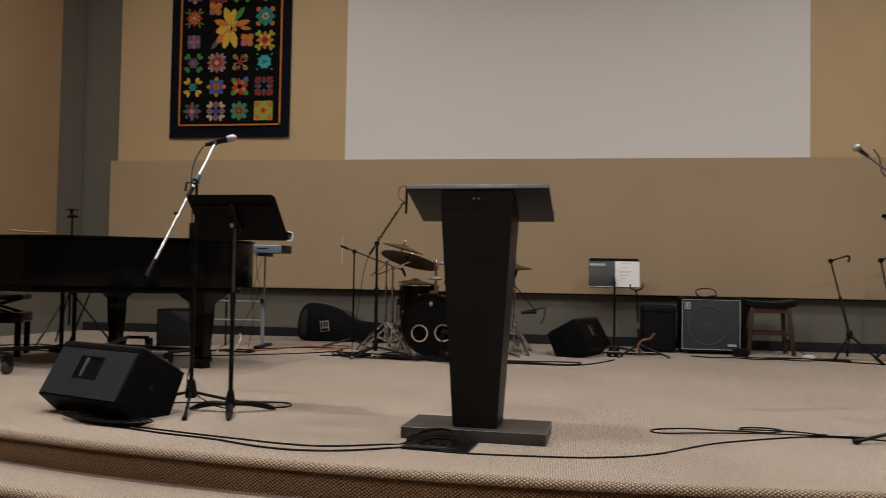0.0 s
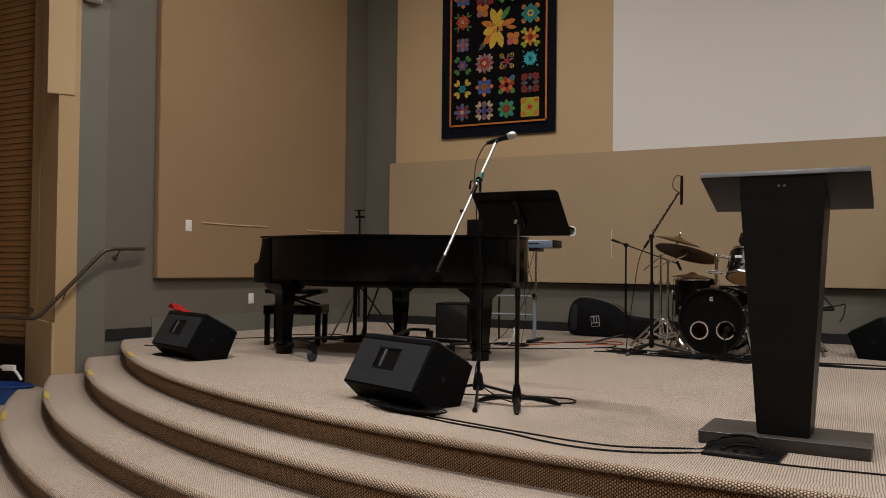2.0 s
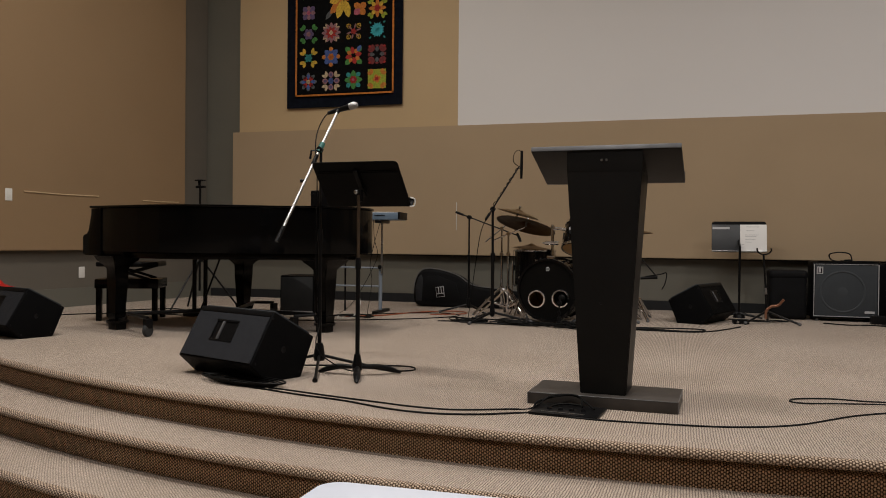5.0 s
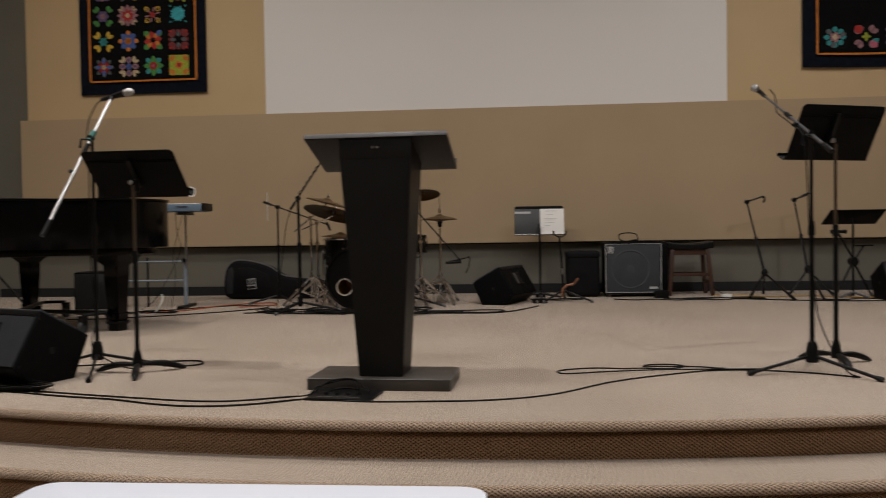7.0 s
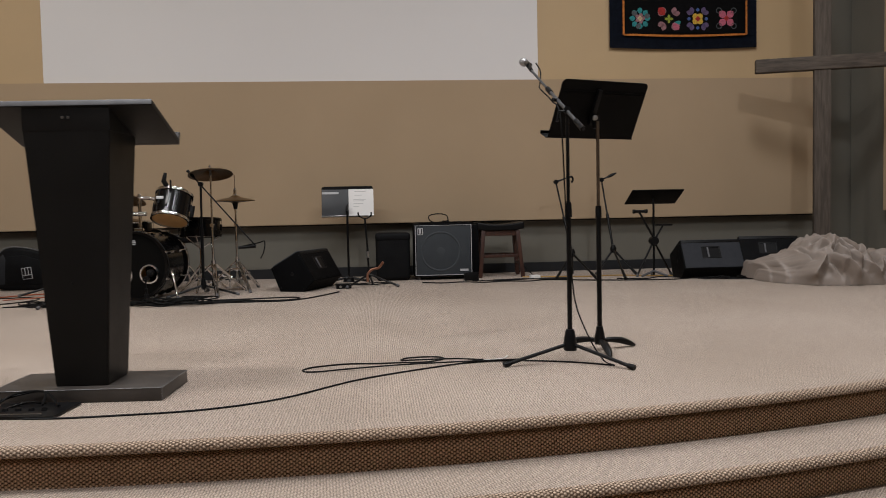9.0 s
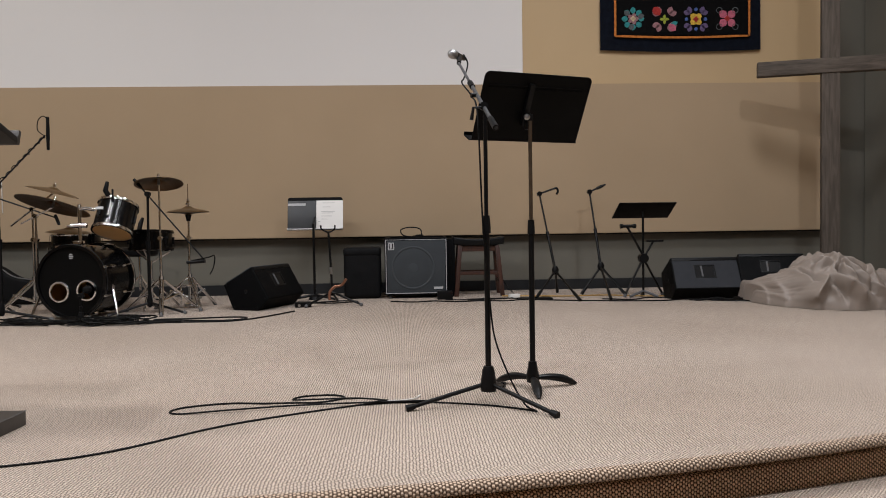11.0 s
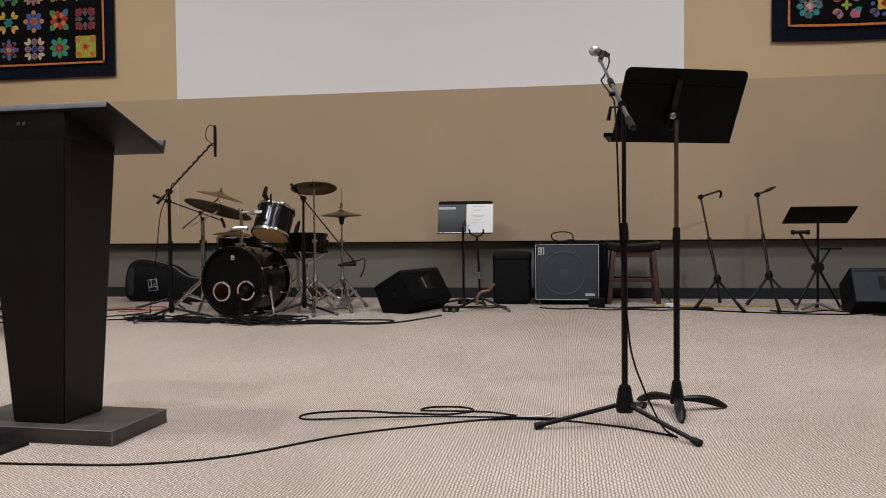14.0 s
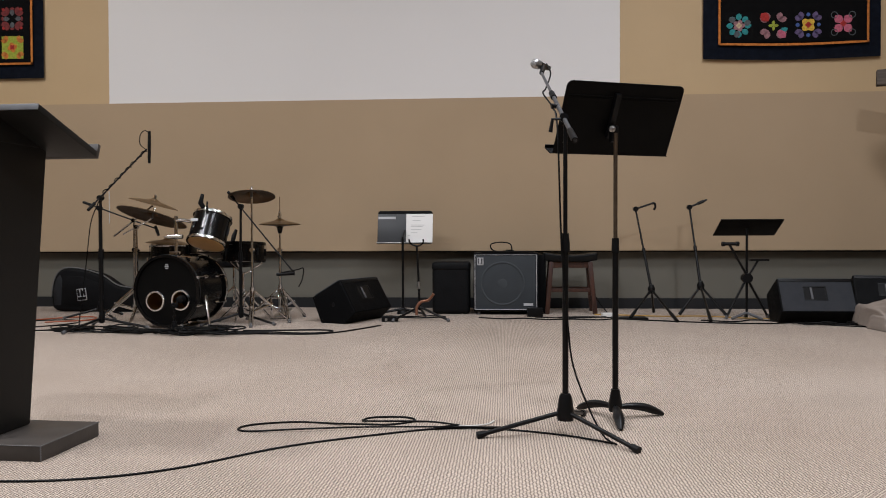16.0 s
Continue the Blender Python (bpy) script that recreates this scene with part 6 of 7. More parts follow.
cable([(0.55, 8.35), (0.75, 8.3), (0.95, 8.38), (1.1, 8.3), (0.9, 8.2), (0.7, 8.22)], 0.006, CABLE, "black cable below the music stand")
t = thing("cable_plate", "flat black floor plate with plugs along the wall", "floor box", 2.72, 8.25, S, 4)
part("plate", box(-0.15, 0.15, -0.07, 0.07, 0, 0.014, 0.003), BMETAL, t)
t = thing("power_adapter", "small white power adapter on the carpet", "power adapter", 2.55, 8.42, S, 10)
part("box", box(-0.05, 0.05, -0.03, 0.03, 0, 0.035, 0.006), WHITE, t)

# cables heaped between the monitor and the cloth, and on the amplifier
for k in range(3):
    cable(curl(4.10 + 0.22 * k, 7.82, 0.24, 0.07, 1.8, 0.004 * k), 0.006, CABLE, "black cable heaped beside a stage monitor", 4)
cable([(x_, y_, z_ + 0.577) for x_, y_, z_ in curl(1.74, 8.66, 0.14, 0.06, 1.6)], 0.005, CABLE, "black cable lying on the amplifier", 4)

# thin raised strip that draws the panel's pale seam line
t = thing("panel_seam_line", "thin pale upright seam line on the tan wall panel", "wall strip", -2.43, 9.122, 1.47, 0, "wall strips")
part("strip", box(-0.004, 0.004, -0.006, 0.004, 0.0, 0.33, 0.002), CABLE_WHITE, t)

# ---- quilts on the upper wall ----
NAVY = mat("navy_batik_cotton", (0.003, 0.004, 0.008), 0.95, var=0.3, scale=18, col2=(0.017, 0.022, 0.038), spec=0.15, detail=9)
FIELD = mat("black_cotton", (0.003, 0.003, 0.0033), 0.95, var=0.2, scale=20, spec=0.12)
FAB = {k: mat("cotton_" + k, c, 0.9, var=0.38, scale=45) for k, c in {
    "orange": (0.62, 0.20, 0.03), "red": (0.42, 0.025, 0.02), "yellow": (0.72, 0.46, 0.05), "green": (0.07, 0.26, 0.06), "lime": (0.36, 0.42, 0.04), "teal": (0.03, 0.27, 0.28),
    "cyan": (0.05, 0.45, 0.52), "blue": (0.07, 0.13, 0.38), "purple": (0.13, 0.09, 0.20), "mauve": (0.34, 0.17, 0.19), "pink": (0.55, 0.13, 0.20), "cream": (0.62, 0.48, 0.30), "maroon": (0.20, 0.03, 0.03),
    "grey": (0.10, 0.11, 0.12)}.items()}


def petal(block, cx, cz, ang, r0, r1, w, colour, h=0.004, tip=0.5):
    """A leaf-shaped piece of cloth, sewn flat on its block: from r0 to r1 along its angle, w wide."""
    bm = bmesh.new()
    c, s = math.cos(ang), math.sin(ang)
    poly = []
    for u, v in ((0, 0), (0.25, 0.36), (tip, 0.5), (0.82, 0.34), (1, 0), (0.82, -0.34), (tip, -0.5), (0.25, -0.36)):
        a, b = r0 + (r1 - r0) * u, w * v
        poly.append((cx + a * c - b * s, cz + a * s + b * c))
    lo = [bm.verts.new((x, 0.0, z)) for x, z in poly]
    hi = [bm.verts.new((x, -h, z)) for x, z in poly]
    bm.faces.new(hi)
    for i in range(8):
        bm.faces.new((lo[i], lo[(i + 1) % 8], hi[(i + 1) % 8], hi[i]))
    return part("petal", bm, FAB[colour], block, smooth=False)


def ring(bm, n, r0, r1, w, colour, a0=0.0, h=0.004, tip=0.5):
    for k in range(n):
        petal(bm, 0, 0, a0 + 2 * math.pi * k / n, r0, r1, w, colour, h, tip)


def corners(bm, d, r, colour, n=1, w=0.05):
    for sx in (-1, 1):
        for sz in (-1, 1):
            for k in range(n):
                a = math.atan2(sz, sx) + (k - (n - 1) / 2) * 1.0
                b = d - 0.75 * r
                petal(bm, sx * b, sz * b, a, 0.0, 1.7 * r, w * 1.15, colour)


def outline_loops(bm, colour, n, rad, size):
    for k in range(n):
        a = 2 * math.pi * k / n + math.pi / 4
        cx, cz = rad * math.cos(a), rad * math.sin(a)
        part("sewn_loop", tube([(cx + size * math.cos(q * math.pi / 6), -0.003, cz + size * math.sin(q * math.pi / 6)) for q in range(12)], 0.004, 4, True), FAB[colour], bm)


def design(bm, k):
    q = math.pi / 4
    if k == 0:
        ring(bm, 8, 0.05, 0.12, 0.05, "grey"); ring(bm, 4, 0.02, 0.09, 0.06, "red", q); ring(bm, 4, 0.03, 0.10, 0.045, "blue", 0, 0.006); ring(bm, 5, 0, 0.03, 0.03, "cream", 0, 0.008)
    elif k == 1:
        corners(bm, 0.085, 0.045, "cream", 2, 0.035); ring(bm, 4, 0.035, 0.12, 0.075, "mauve"); ring(bm, 4, 0.05, 0.10, 0.04, "purple", 0, 0.006); ring(bm, 6, 0, 0.04, 0.035, "blue", 0, 0.007)
    elif k == 2:
        ring(bm, 8, 0.03, 0.12, 0.06, "green"); ring(bm, 4, 0.06, 0.125, 0.06, "teal", q, 0.006); ring(bm, 6, 0, 0.05, 0.045, "red", 0, 0.008); ring(bm, 4, 0, 0.02, 0.02, "pink", 0, 0.01)
    elif k == 3:
        part("patch", box(-0.118, 0.118, -0.003, 0.0, -0.118, 0.118), FAB["lime"], bm, smooth=False)
        corners(bm, 0.09, 0.04, "orange", 2, 0.045); ring(bm, 4, 0, 0.055, 0.05, "orange", 0.3, 0.008); ring(bm, 4, 0, 0.03, 0.03, "red", 0.8, 0.009)
    elif k == 4:
        corners(bm, 0.082, 0.048, "yellow", 2, 0.04); ring(bm, 6, 0.0, 0.055, 0.04, "teal"); corners(bm, 0.05, 0.02, "green", 1, 0.02)
    elif k == 5:
        ring(bm, 8, 0.02, 0.12, 0.07, "blue"); ring(bm, 4, 0.07, 0.125, 0.055, "orange", 0, 0.007); ring(bm, 6, 0, 0.045, 0.04, "orange", 0, 0.008)
    elif k == 6:
        ring(bm, 4, 0.06, 0.15, 0.07, "green", q); ring(bm, 4, 0.02, 0.11, 0.06, "red", 0.2, 0.006); ring(bm, 4, 0.03, 0.10, 0.05, "orange", q + 0.2, 0.007); petal(bm, 0.07, 0.08, 0.9, -0.04, 0.05, 0.05, "blue", 0.008)
    elif k == 7:
        corners(bm, 0.08, 0.05, "maroon", 2, 0.05); ring(bm, 4, 0.03, 0.10, 0.05, "grey"); ring(bm, 4, 0.09, 0.12, 0.05, "maroon"); corners(bm, 0.10, 0.02, "red", 1, 0.03)
    elif k == 8:
        corners(bm, 0.088, 0.04, "green", 2, 0.045); ring(bm, 6, 0.0, 0.075, 0.06, "purple"); ring(bm, 5, 0, 0.035, 0.03, "mauve", 0, 0.007)
    elif k == 9:
        ring(bm, 12, 0.04, 0.13, 0.045, "mauve"); corners(bm, 0.085, 0.035, "cream", 2, 0.02); ring(bm, 8, 0.01, 0.08, 0.035, "red", 0.2, 0.007); ring(bm, 4, 0, 0.03, 0.03, "cream", 0, 0.009)
    elif k == 10:
        outline_loops(bm, "yellow", 4, 0.095, 0.026); outline_loops(bm, "yellow", 4, 0.11, 0.014); ring(bm, 6, 0.03, 0.10, 0.022, "mauve", 0.26); ring(bm, 5, 0, 0.04, 0.03, "red")
    elif k == 11:
        ring(bm, 8, 0.0, 0.085, 0.05, "cyan"); ring(bm, 8, 0.02, 0.10, 0.02, "cyan", 0.39, 0.006); corners(bm, 0.095, 0.02, "teal", 1, 0.02)
    elif k == 12:
        ring(bm, 4, 0.02, 0.11, 0.075, "purple", q); ring(bm, 4, 0.02, 0.09, 0.05, "mauve", 0, 0.006); ring(bm, 5, 0, 0.03, 0.03, "pink", 0, 0.008)
    elif k == 13:
        corners(bm, 0.095, 0.04, "lime", 2, 0.04); ring(bm, 8, 0.02, 0.115, 0.05, "orange"); ring(bm, 4, 0.04, 0.10, 0.05, "yellow", q, 0.007); ring(bm, 5, 0, 0.045, 0.04, "red", 0, 0.009)
    elif k == 14:
        corners(bm, 0.09, 0.045, "green", 2, 0.018); ring(bm, 8, 0.01, 0.105, 0.055, "red"); ring(bm, 8, 0.03, 0.08, 0.03, "orange", 0.39, 0.007); ring(bm, 5, 0, 0.025, 0.025, "cream", 0, 0.009)
    elif k == 15:
        ring(bm, 8, 0.02, 0.125, 0.075, "teal"); corners(bm, 0.095, 0.035, "orange", 1, 0.06); ring(bm, 6, 0.0, 0.05, 0.035, "yellow", 0, 0.008); ring(bm, 4, 0, 0.025, 0.022, "blue", 0, 0.01)
    elif k == 16:      # second quilt
        ring(bm, 8, 0.05, 0.12, 0.06, "teal"); ring(bm, 3, 0.05, 0.12, 0.06, "grey", 2.4, 0.006); ring(bm, 5, 0.01, 0.06, 0.045, "mauve", 0, 0.007); ring(bm, 4, 0, 0.03, 0.03, "cream", 0, 0.009)
    elif k == 17:
        corners(bm, 0.085, 0.05, "mauve", 2, 0.055); petal(bm, -0.08, 0.08, 2.3, -0.05, 0.055, 0.09, "red", 0.008); petal(bm, 0.08, -0.085, -0.8, -0.05, 0.05, 0.07, "pink", 0.008); petal(bm, 0.09, -0.05, 0.4, -0.04, 0.05, 0.05, "teal", 0.007); ring(bm, 4, 0.0, 0.05, 0.03, "lime")
    elif k == 18:
        corners(bm, 0.09, 0.045, "purple", 2, 0.05); ring(bm, 4, 0.0, 0.075, 0.07, "yellow", q); ring(bm, 4, 0, 0.03, 0.03, "red", 0, 0.008); ring(bm, 4, 0.08, 0.12, 0.04, "blue")
    else:
        ring(bm, 4, 0.012, 0.11, 0.085, "pink", q); ring(bm, 4, 0.0, 0.03, 0.03, "red", 0, 0.008); outline_loops(bm, "grey", 4, 0.12, 0.03)


def quilt_block(parent, k, x, z, y, s=1.0):
    ob = part("quilt_block", box(-0.135, 0.135, -0.0015, 0.0, -0.135, 0.135), FIELD, parent, smooth=False)
    ob.matrix_basis = pose(x, y, z) @ Matrix.Diagonal((s, 1, s, 1))
    design(ob, k)
    return ob


def cloth_sheet(w, h, y0, thick, sag, nx=28, nz=24):
    """A hanging cloth, gently rippled, its lower edge sagging a little."""
    bm = bmesh.new()
    g = []
    for i in range(nx + 1):
        col = []
        for k in range(nz + 1):
            u, v = i / nx, k / nz
            col.append(bm.verts.new((w * u, y0 - 0.004 * math.sin(u * 9 + v * 3) * (1 - v), h * v - sag * math.sin(math.pi * u) * (1 - v))))
        g.append(col)
    for i in range(nx):
        for k in range(nz):
            bm.faces.new((g[i][k], g[i + 1][k], g[i + 1][k + 1], g[i][k + 1]))
    bmesh.ops.solidify(bm, geom=list(bm.faces), thickness=-thick)
    return bm


def strip(parent, x0, x1, z0, z1, y, sag, w, name="orange_border"):
    """A thin orange strip that follows the sag of the cloth."""
    n = 24
    bm = bmesh.new()
    pr = []
    for i in range(n + 1):
        t_ = i / n
        x, z = x0 + (x1 - x0) * t_, z0 + (z1 - z0) * t_
        dz = -sag * math.sin(math.pi * (x / w)) * max(0, 1 - z / 2.0)
        pr.append((x, z + dz))
    across = (0.011, 0) if abs(x1 - x0) < 0.01 else (0, 0.011)
    A = [bm.verts.new((x - across[0], y, z - across[1])) for x, z in pr]
    B = [bm.verts.new((x + across[0], y, z + across[1])) for x, z in pr]
    for i in range(n):
        bm.faces.new((A[i], A[i + 1], B[i + 1], B[i]))
    bmesh.ops.recalc_face_normals(bm, faces=bm.faces)
    bmesh.ops.solidify(bm, geom=list(bm.faces), thickness=0.003)
    return part(name, bm, FAB["orange"], parent, smooth=False)


q1 = thing("quilt", "black patchwork wall quilt with colourful flower blocks and orange border", "quilt", -4.648, 9.135, 2.978, 0, "wall quilts")
W1, H1 = 1.527, 2.68
part("border", cloth_sheet(W1, H1, 0.0, 0.020, 0.0), NAVY, q1, "dark navy batik border")
part("field", box(0.15, W1 - 0.13, -0.030, -0.021, 0.16, H1 - 0.14, 0.002), FIELD, q1, "black cotton field")
for a in ((0.135, 0.135, 0.14, H1 - 0.12), (W1 - 0.115, W1 - 0.115, 0.14, H1 - 0.12), (0.124, W1 - 0.104, 0.15, 0.15), (0.124, W1 - 0.104, H1 - 0.13, H1 - 0.13)):
    strip(q1, a[0], a[1], a[2], a[3], -0.027, 0.0, W1)
XS = [0.305, 0.608, 0.905, 1.21]
ZS = [0.315, 0.610, 0.905, 1.165, 1.455, 1.75, 2.05, 2.34]
LAY = {(0, 0): 0, (0, 1): 1, (0, 2): 2, (0, 3): 3, (1, 0): 4, (1, 1): 5, (1, 2): 6, (1, 3): 7, (2, 0): 8, (2, 1): 9, (2, 2): 10, (2, 3): 11, (3, 0): 12, (3, 3): 13, (4, 0): 14, (4, 3): 15,
       (5, 0): 5, (5, 1): 7, (5, 2): 8, (5, 3): 2, (6, 0): 11, (6, 1): 13, (6, 2): 4, (6, 3): 9, (7, 0): 3, (7, 1): 15, (7, 2): 0, (7, 3): 14}
for (r_, c_), k in LAY.items():
    quilt_block(q1, k, XS[c_], ZS[r_], -0.030, 0.98)
centre = part("quilt_centre", box(-0.29, 0.29, -0.0015, 0.0, -0.29, 0.29), FIELD, q1, "large yellow and orange flower", False)
centre.location = (0.775, -0.030, 1.345)
bm = centre
for ang, r0, r1, w_, col in ((1.9, 0.02, 0.27, 0.12, "yellow"), (1.35, 0.05, 0.24, 0.10, "yellow"), (0.95, 0.08, 0.31, 0.08, "green"), (0.25, 0.04, 0.27, 0.09, "orange"), (-0.15, 0.12, 0.28, 0.06, "orange"),
                             (2.8, 0.03, 0.25, 0.10, "orange"), (3.5, 0.05, 0.22, 0.12, "yellow"), (4.0, 0.03, 0.30, 0.12, "orange"), (4.4, 0.05, 0.31, 0.12, "yellow"), (4.95, 0.05, 0.30, 0.11, "yellow"),
                             (0.6, 0.0, 0.12, 0.10, "yellow"), (3.8, 0.0, 0.14, 0.10, "yellow"), (5.6, 0.02, 0.10, 0.07, "orange"), (2.3, 0.0, 0.10, 0.07, "lime")):
    petal(bm, 0, 0, ang, r0 * 0.92, r1 * 0.92, w_ * 0.85, col, 0.004 + 0.01 * r0)
for cx, cz, c1, c2 in ((-0.20, 0.22, "orange", "mauve"), (0.21, -0.17, "orange", "pink")):
    for a, col in ((0.7, c1), (2.4, c1), (3.9, c2), (5.4, c1)):
        petal(bm, cx, cz, a, 0.0, 0.10, 0.085, col, 0.005)
petal(bm, -0.20, -0.22, 0.9, -0.07, 0.08, 0.06, "grey")

q2 = thing("quilt", "black wall quilt with one row of flower blocks and white lettering", "quilt", 3.559, 9.135, 3.040, 0, "wall quilts")
W2, H2 = 1.666, 1.95
part("border", cloth_sheet(W2, H2, 0.0, 0.022, 0.02), NAVY, q2, "dark navy batik border")
part("field", box(0.16, W2 - 0.14, -0.031, -0.021, 0.145, H2 - 0.14, 0.002), FIELD, q2, "black cotton field")
strip(q2, 0.15, W2 - 0.13, 0.145, 0.145, -0.029, 0.025, W2)
strip(q2, 0.15, W2 - 0.13, 0.505, 0.505, -0.029, 0.012, W2)
strip(q2, 0.15, W2 - 0.13, H2 - 0.13, H2 - 0.13, -0.029, 0.0, W2)
strip(q2, 0.15, 0.15, 0.135, H2 - 0.12, -0.029, 0, W2)
strip(q2, W2 - 0.13, W2 - 0.13, 0.135, H2 - 0.12, -0.029, 0, W2)
for k in range(4):
    quilt_block(q2, 16 + k, 0.33 + 0.325 * k, 0.315 - 0.012 * math.sin(math.pi * (k + 0.7) / 4.4), -0.031, 0.98)
across = 0.985
for word in ("Romans", "12:5"):
    fc = bpy.data.curves.new("lettering", "FONT")
    fc.body, fc.size, fc.extrude, fc.shear = word, 0.088, 0.002, 0.15
    tx = new("lettering", fc)
    me = bpy.data.meshes.new_from_object(tx.evaluated_get(bpy.context.evaluated_depsgraph_get()))
    bpy.data.objects.remove(tx)
    me.materials.clear()
    me.materials.append(PAPER)
    lt = new("lettering", me)
    lt.parent = q2
    lt.matrix_basis = pose(across, -0.034, 0.545, 90, 0, 0)
    tagged(lt, "white sewn lettering")
    across += max(v.co.x for v in me.vertices) + 0.03

# ---- cross and cloth heap ----
cr = thing("wooden_cross", "tall weathered grey wooden cross standing by the side wall", "cross", 5.565, 8.40, S, -19.8)
part("upright", box(-0.080, 0.080, -0.05, 0.05, 0.0, 3.35, 0.008), CROSS_UP, cr)
part("arm", box(-0.645, 0.645, -0.062, 0.05, 2.062, 2.20, 0.010), CROSS, cr)
part("foot_board", box(-0.30, 0.30, -0.06, 0.06, 0.0, 0.09, 0.008), CROSS, cr)
part("foot_board", box(-0.06, 0.06, -0.30, 0.30, 0.0, 0.09, 0.008), CROSS, cr)

t = thing("cloth_heap", "heap of crumpled taupe satin cloth on the carpet", "cloth", 5.15, 7.30, S)
CREST = [(-0.80, 0.02), (-0.77, 0.19), (-0.58, 0.27), (-0.32, 0.345), (-0.22, 0.40), (-0.12, 0.43), (-0.03, 0.405), (0.02, 0.45), (0.08, 0.43), (0.20, 0.36), (0.31, 0.27), (0.42, 0.29), (0.55, 0.27), (0.72, 0.18), (0.86, 0.02)]
FRONT = [(-0.80, 0.28), (-0.72, 0.05), (-0.60, -0.12), (-0.32, -0.34), (0.0, -0.43), (0.3, -0.40), (0.6, -0.32), (0.86, -0.05)]
KNOT = (0.0, 0.74)
# folds: from, to, width, height; places are x in metres and the share of the way up the front
FOLDS = [(KNOT, (-0.25, 0.98), 0.055, 0.05), (KNOT, (-0.27, 0.66), 0.05, 0.045), (KNOT, (-0.24, 0.45), 0.04, 0.03), (KNOT, (-0.14, 0.40), 0.05, 0.05), (KNOT, (0.06, 0.28), 0.05, 0.05), (KNOT, (0.14, 0.45), 0.045, 0.05),
         (KNOT, (0.22, 0.72), 0.05, 0.05), (KNOT, (0.16, 0.97), 0.05, 0.055), (KNOT, (0.0, 1.0), 0.05, 0.05), (KNOT, (-0.12, 1.0), 0.045, 0.045),
         ((-0.20, 0.42), (-0.46, 0.02), 0.09, 0.085), ((-0.20, 0.42), (0.12, 0.04), 0.08, 0.08), ((-0.16, 0.30), (-0.06, 0.02), 0.05, 0.03), ((0.10, 0.50), (0.26, 0.05), 0.07, 0.06),
         ((0.24, 0.95), (0.20, 0.35), 0.06, 0.05), ((0.33, 0.90), (0.28, 0.20), 0.06, 0.05), ((0.36, 0.95), (0.56, 0.70), 0.06, 0.05), ((0.40, 0.60), (0.60, 0.15), 0.07, 0.05), ((0.62, 0.8), (0.72, 0.1), 0.06, 0.05),
         ((-0.41, 0.95), (-0.37, 0.42), 0.03, 0.018), ((-0.34, 0.95), (-0.30, 0.50), 0.03, 0.022), ((-0.78, 0.30), (-0.56, 0.03), 0.04, 0.018)]
# creases that sink between the folds: from, to
CREASES = [((0.03, 0.70), (-0.10, 0.50)), ((0.02, 0.66), (0.10, 0.30)), ((0.05, 0.72), (0.20, 0.55)), ((-0.03, 0.78), (-0.20, 0.80)), ((0.04, 0.80), (0.13, 0.92)), ((-0.16, 0.36), (-0.06, 0.05)), ((-0.03, 0.70), (-0.17, 0.58)),
           ((0.17, 0.60), (0.15, 0.20)), ((0.30, 0.85), (0.26, 0.30)), ((-0.36, 0.80), (-0.31, 0.40)), ((0.0, 0.60), (-0.02, 0.35)), ((0.36, 0.80), (0.46, 0.35))]


def squeeze(x):
    return -0.24 + (x * 0.575 if x < 0 else x * 1.28)


CREST = [(squeeze(x), h * 0.95) for x, h in CREST]
FRONT = [(squeeze(x), y) for x, y in FRONT]
KNOT = (squeeze(0.0), 0.74)
FOLDS = [((squeeze(a[0]), a[1]), (squeeze(b[0]), b[1]), w * 0.9, h) for a, b, w, h in FOLDS]
CREASES = [((squeeze(a[0]), a[1]), (squeeze(b[0]), b[1])) for a, b in CREASES]


def along_list(rows, x):
    for (u0, h0), (u1, h1) in zip(rows, rows[1:]):
        if x <= u1:
            f = max(0.0, (x - u0) / (u1 - u0))
            return h0 + (h1 - h0) * f * f * (3 - 2 * f)
    return rows[-1][1]


def ridge(u, v, a, b, w):
    """A fold along the line from a to b, sharp at its crest and tapering to both ends."""
    du, dv = b[0] - a[0], (b[1] - a[1]) * 0.45
    f = max(0.0, min(1.0, ((u - a[0]) * du + (v - a[1]) * 0.45 * dv) / (du * du + dv * dv)))
    d = math.hypot(u - a[0] - f * du, (v - a[1]) * 0.45 - f * dv)
    return max(0.0, 1 - d / w) ** 1.25 * min(1, 0.45 + 2.0 * min(f, 1 - f))


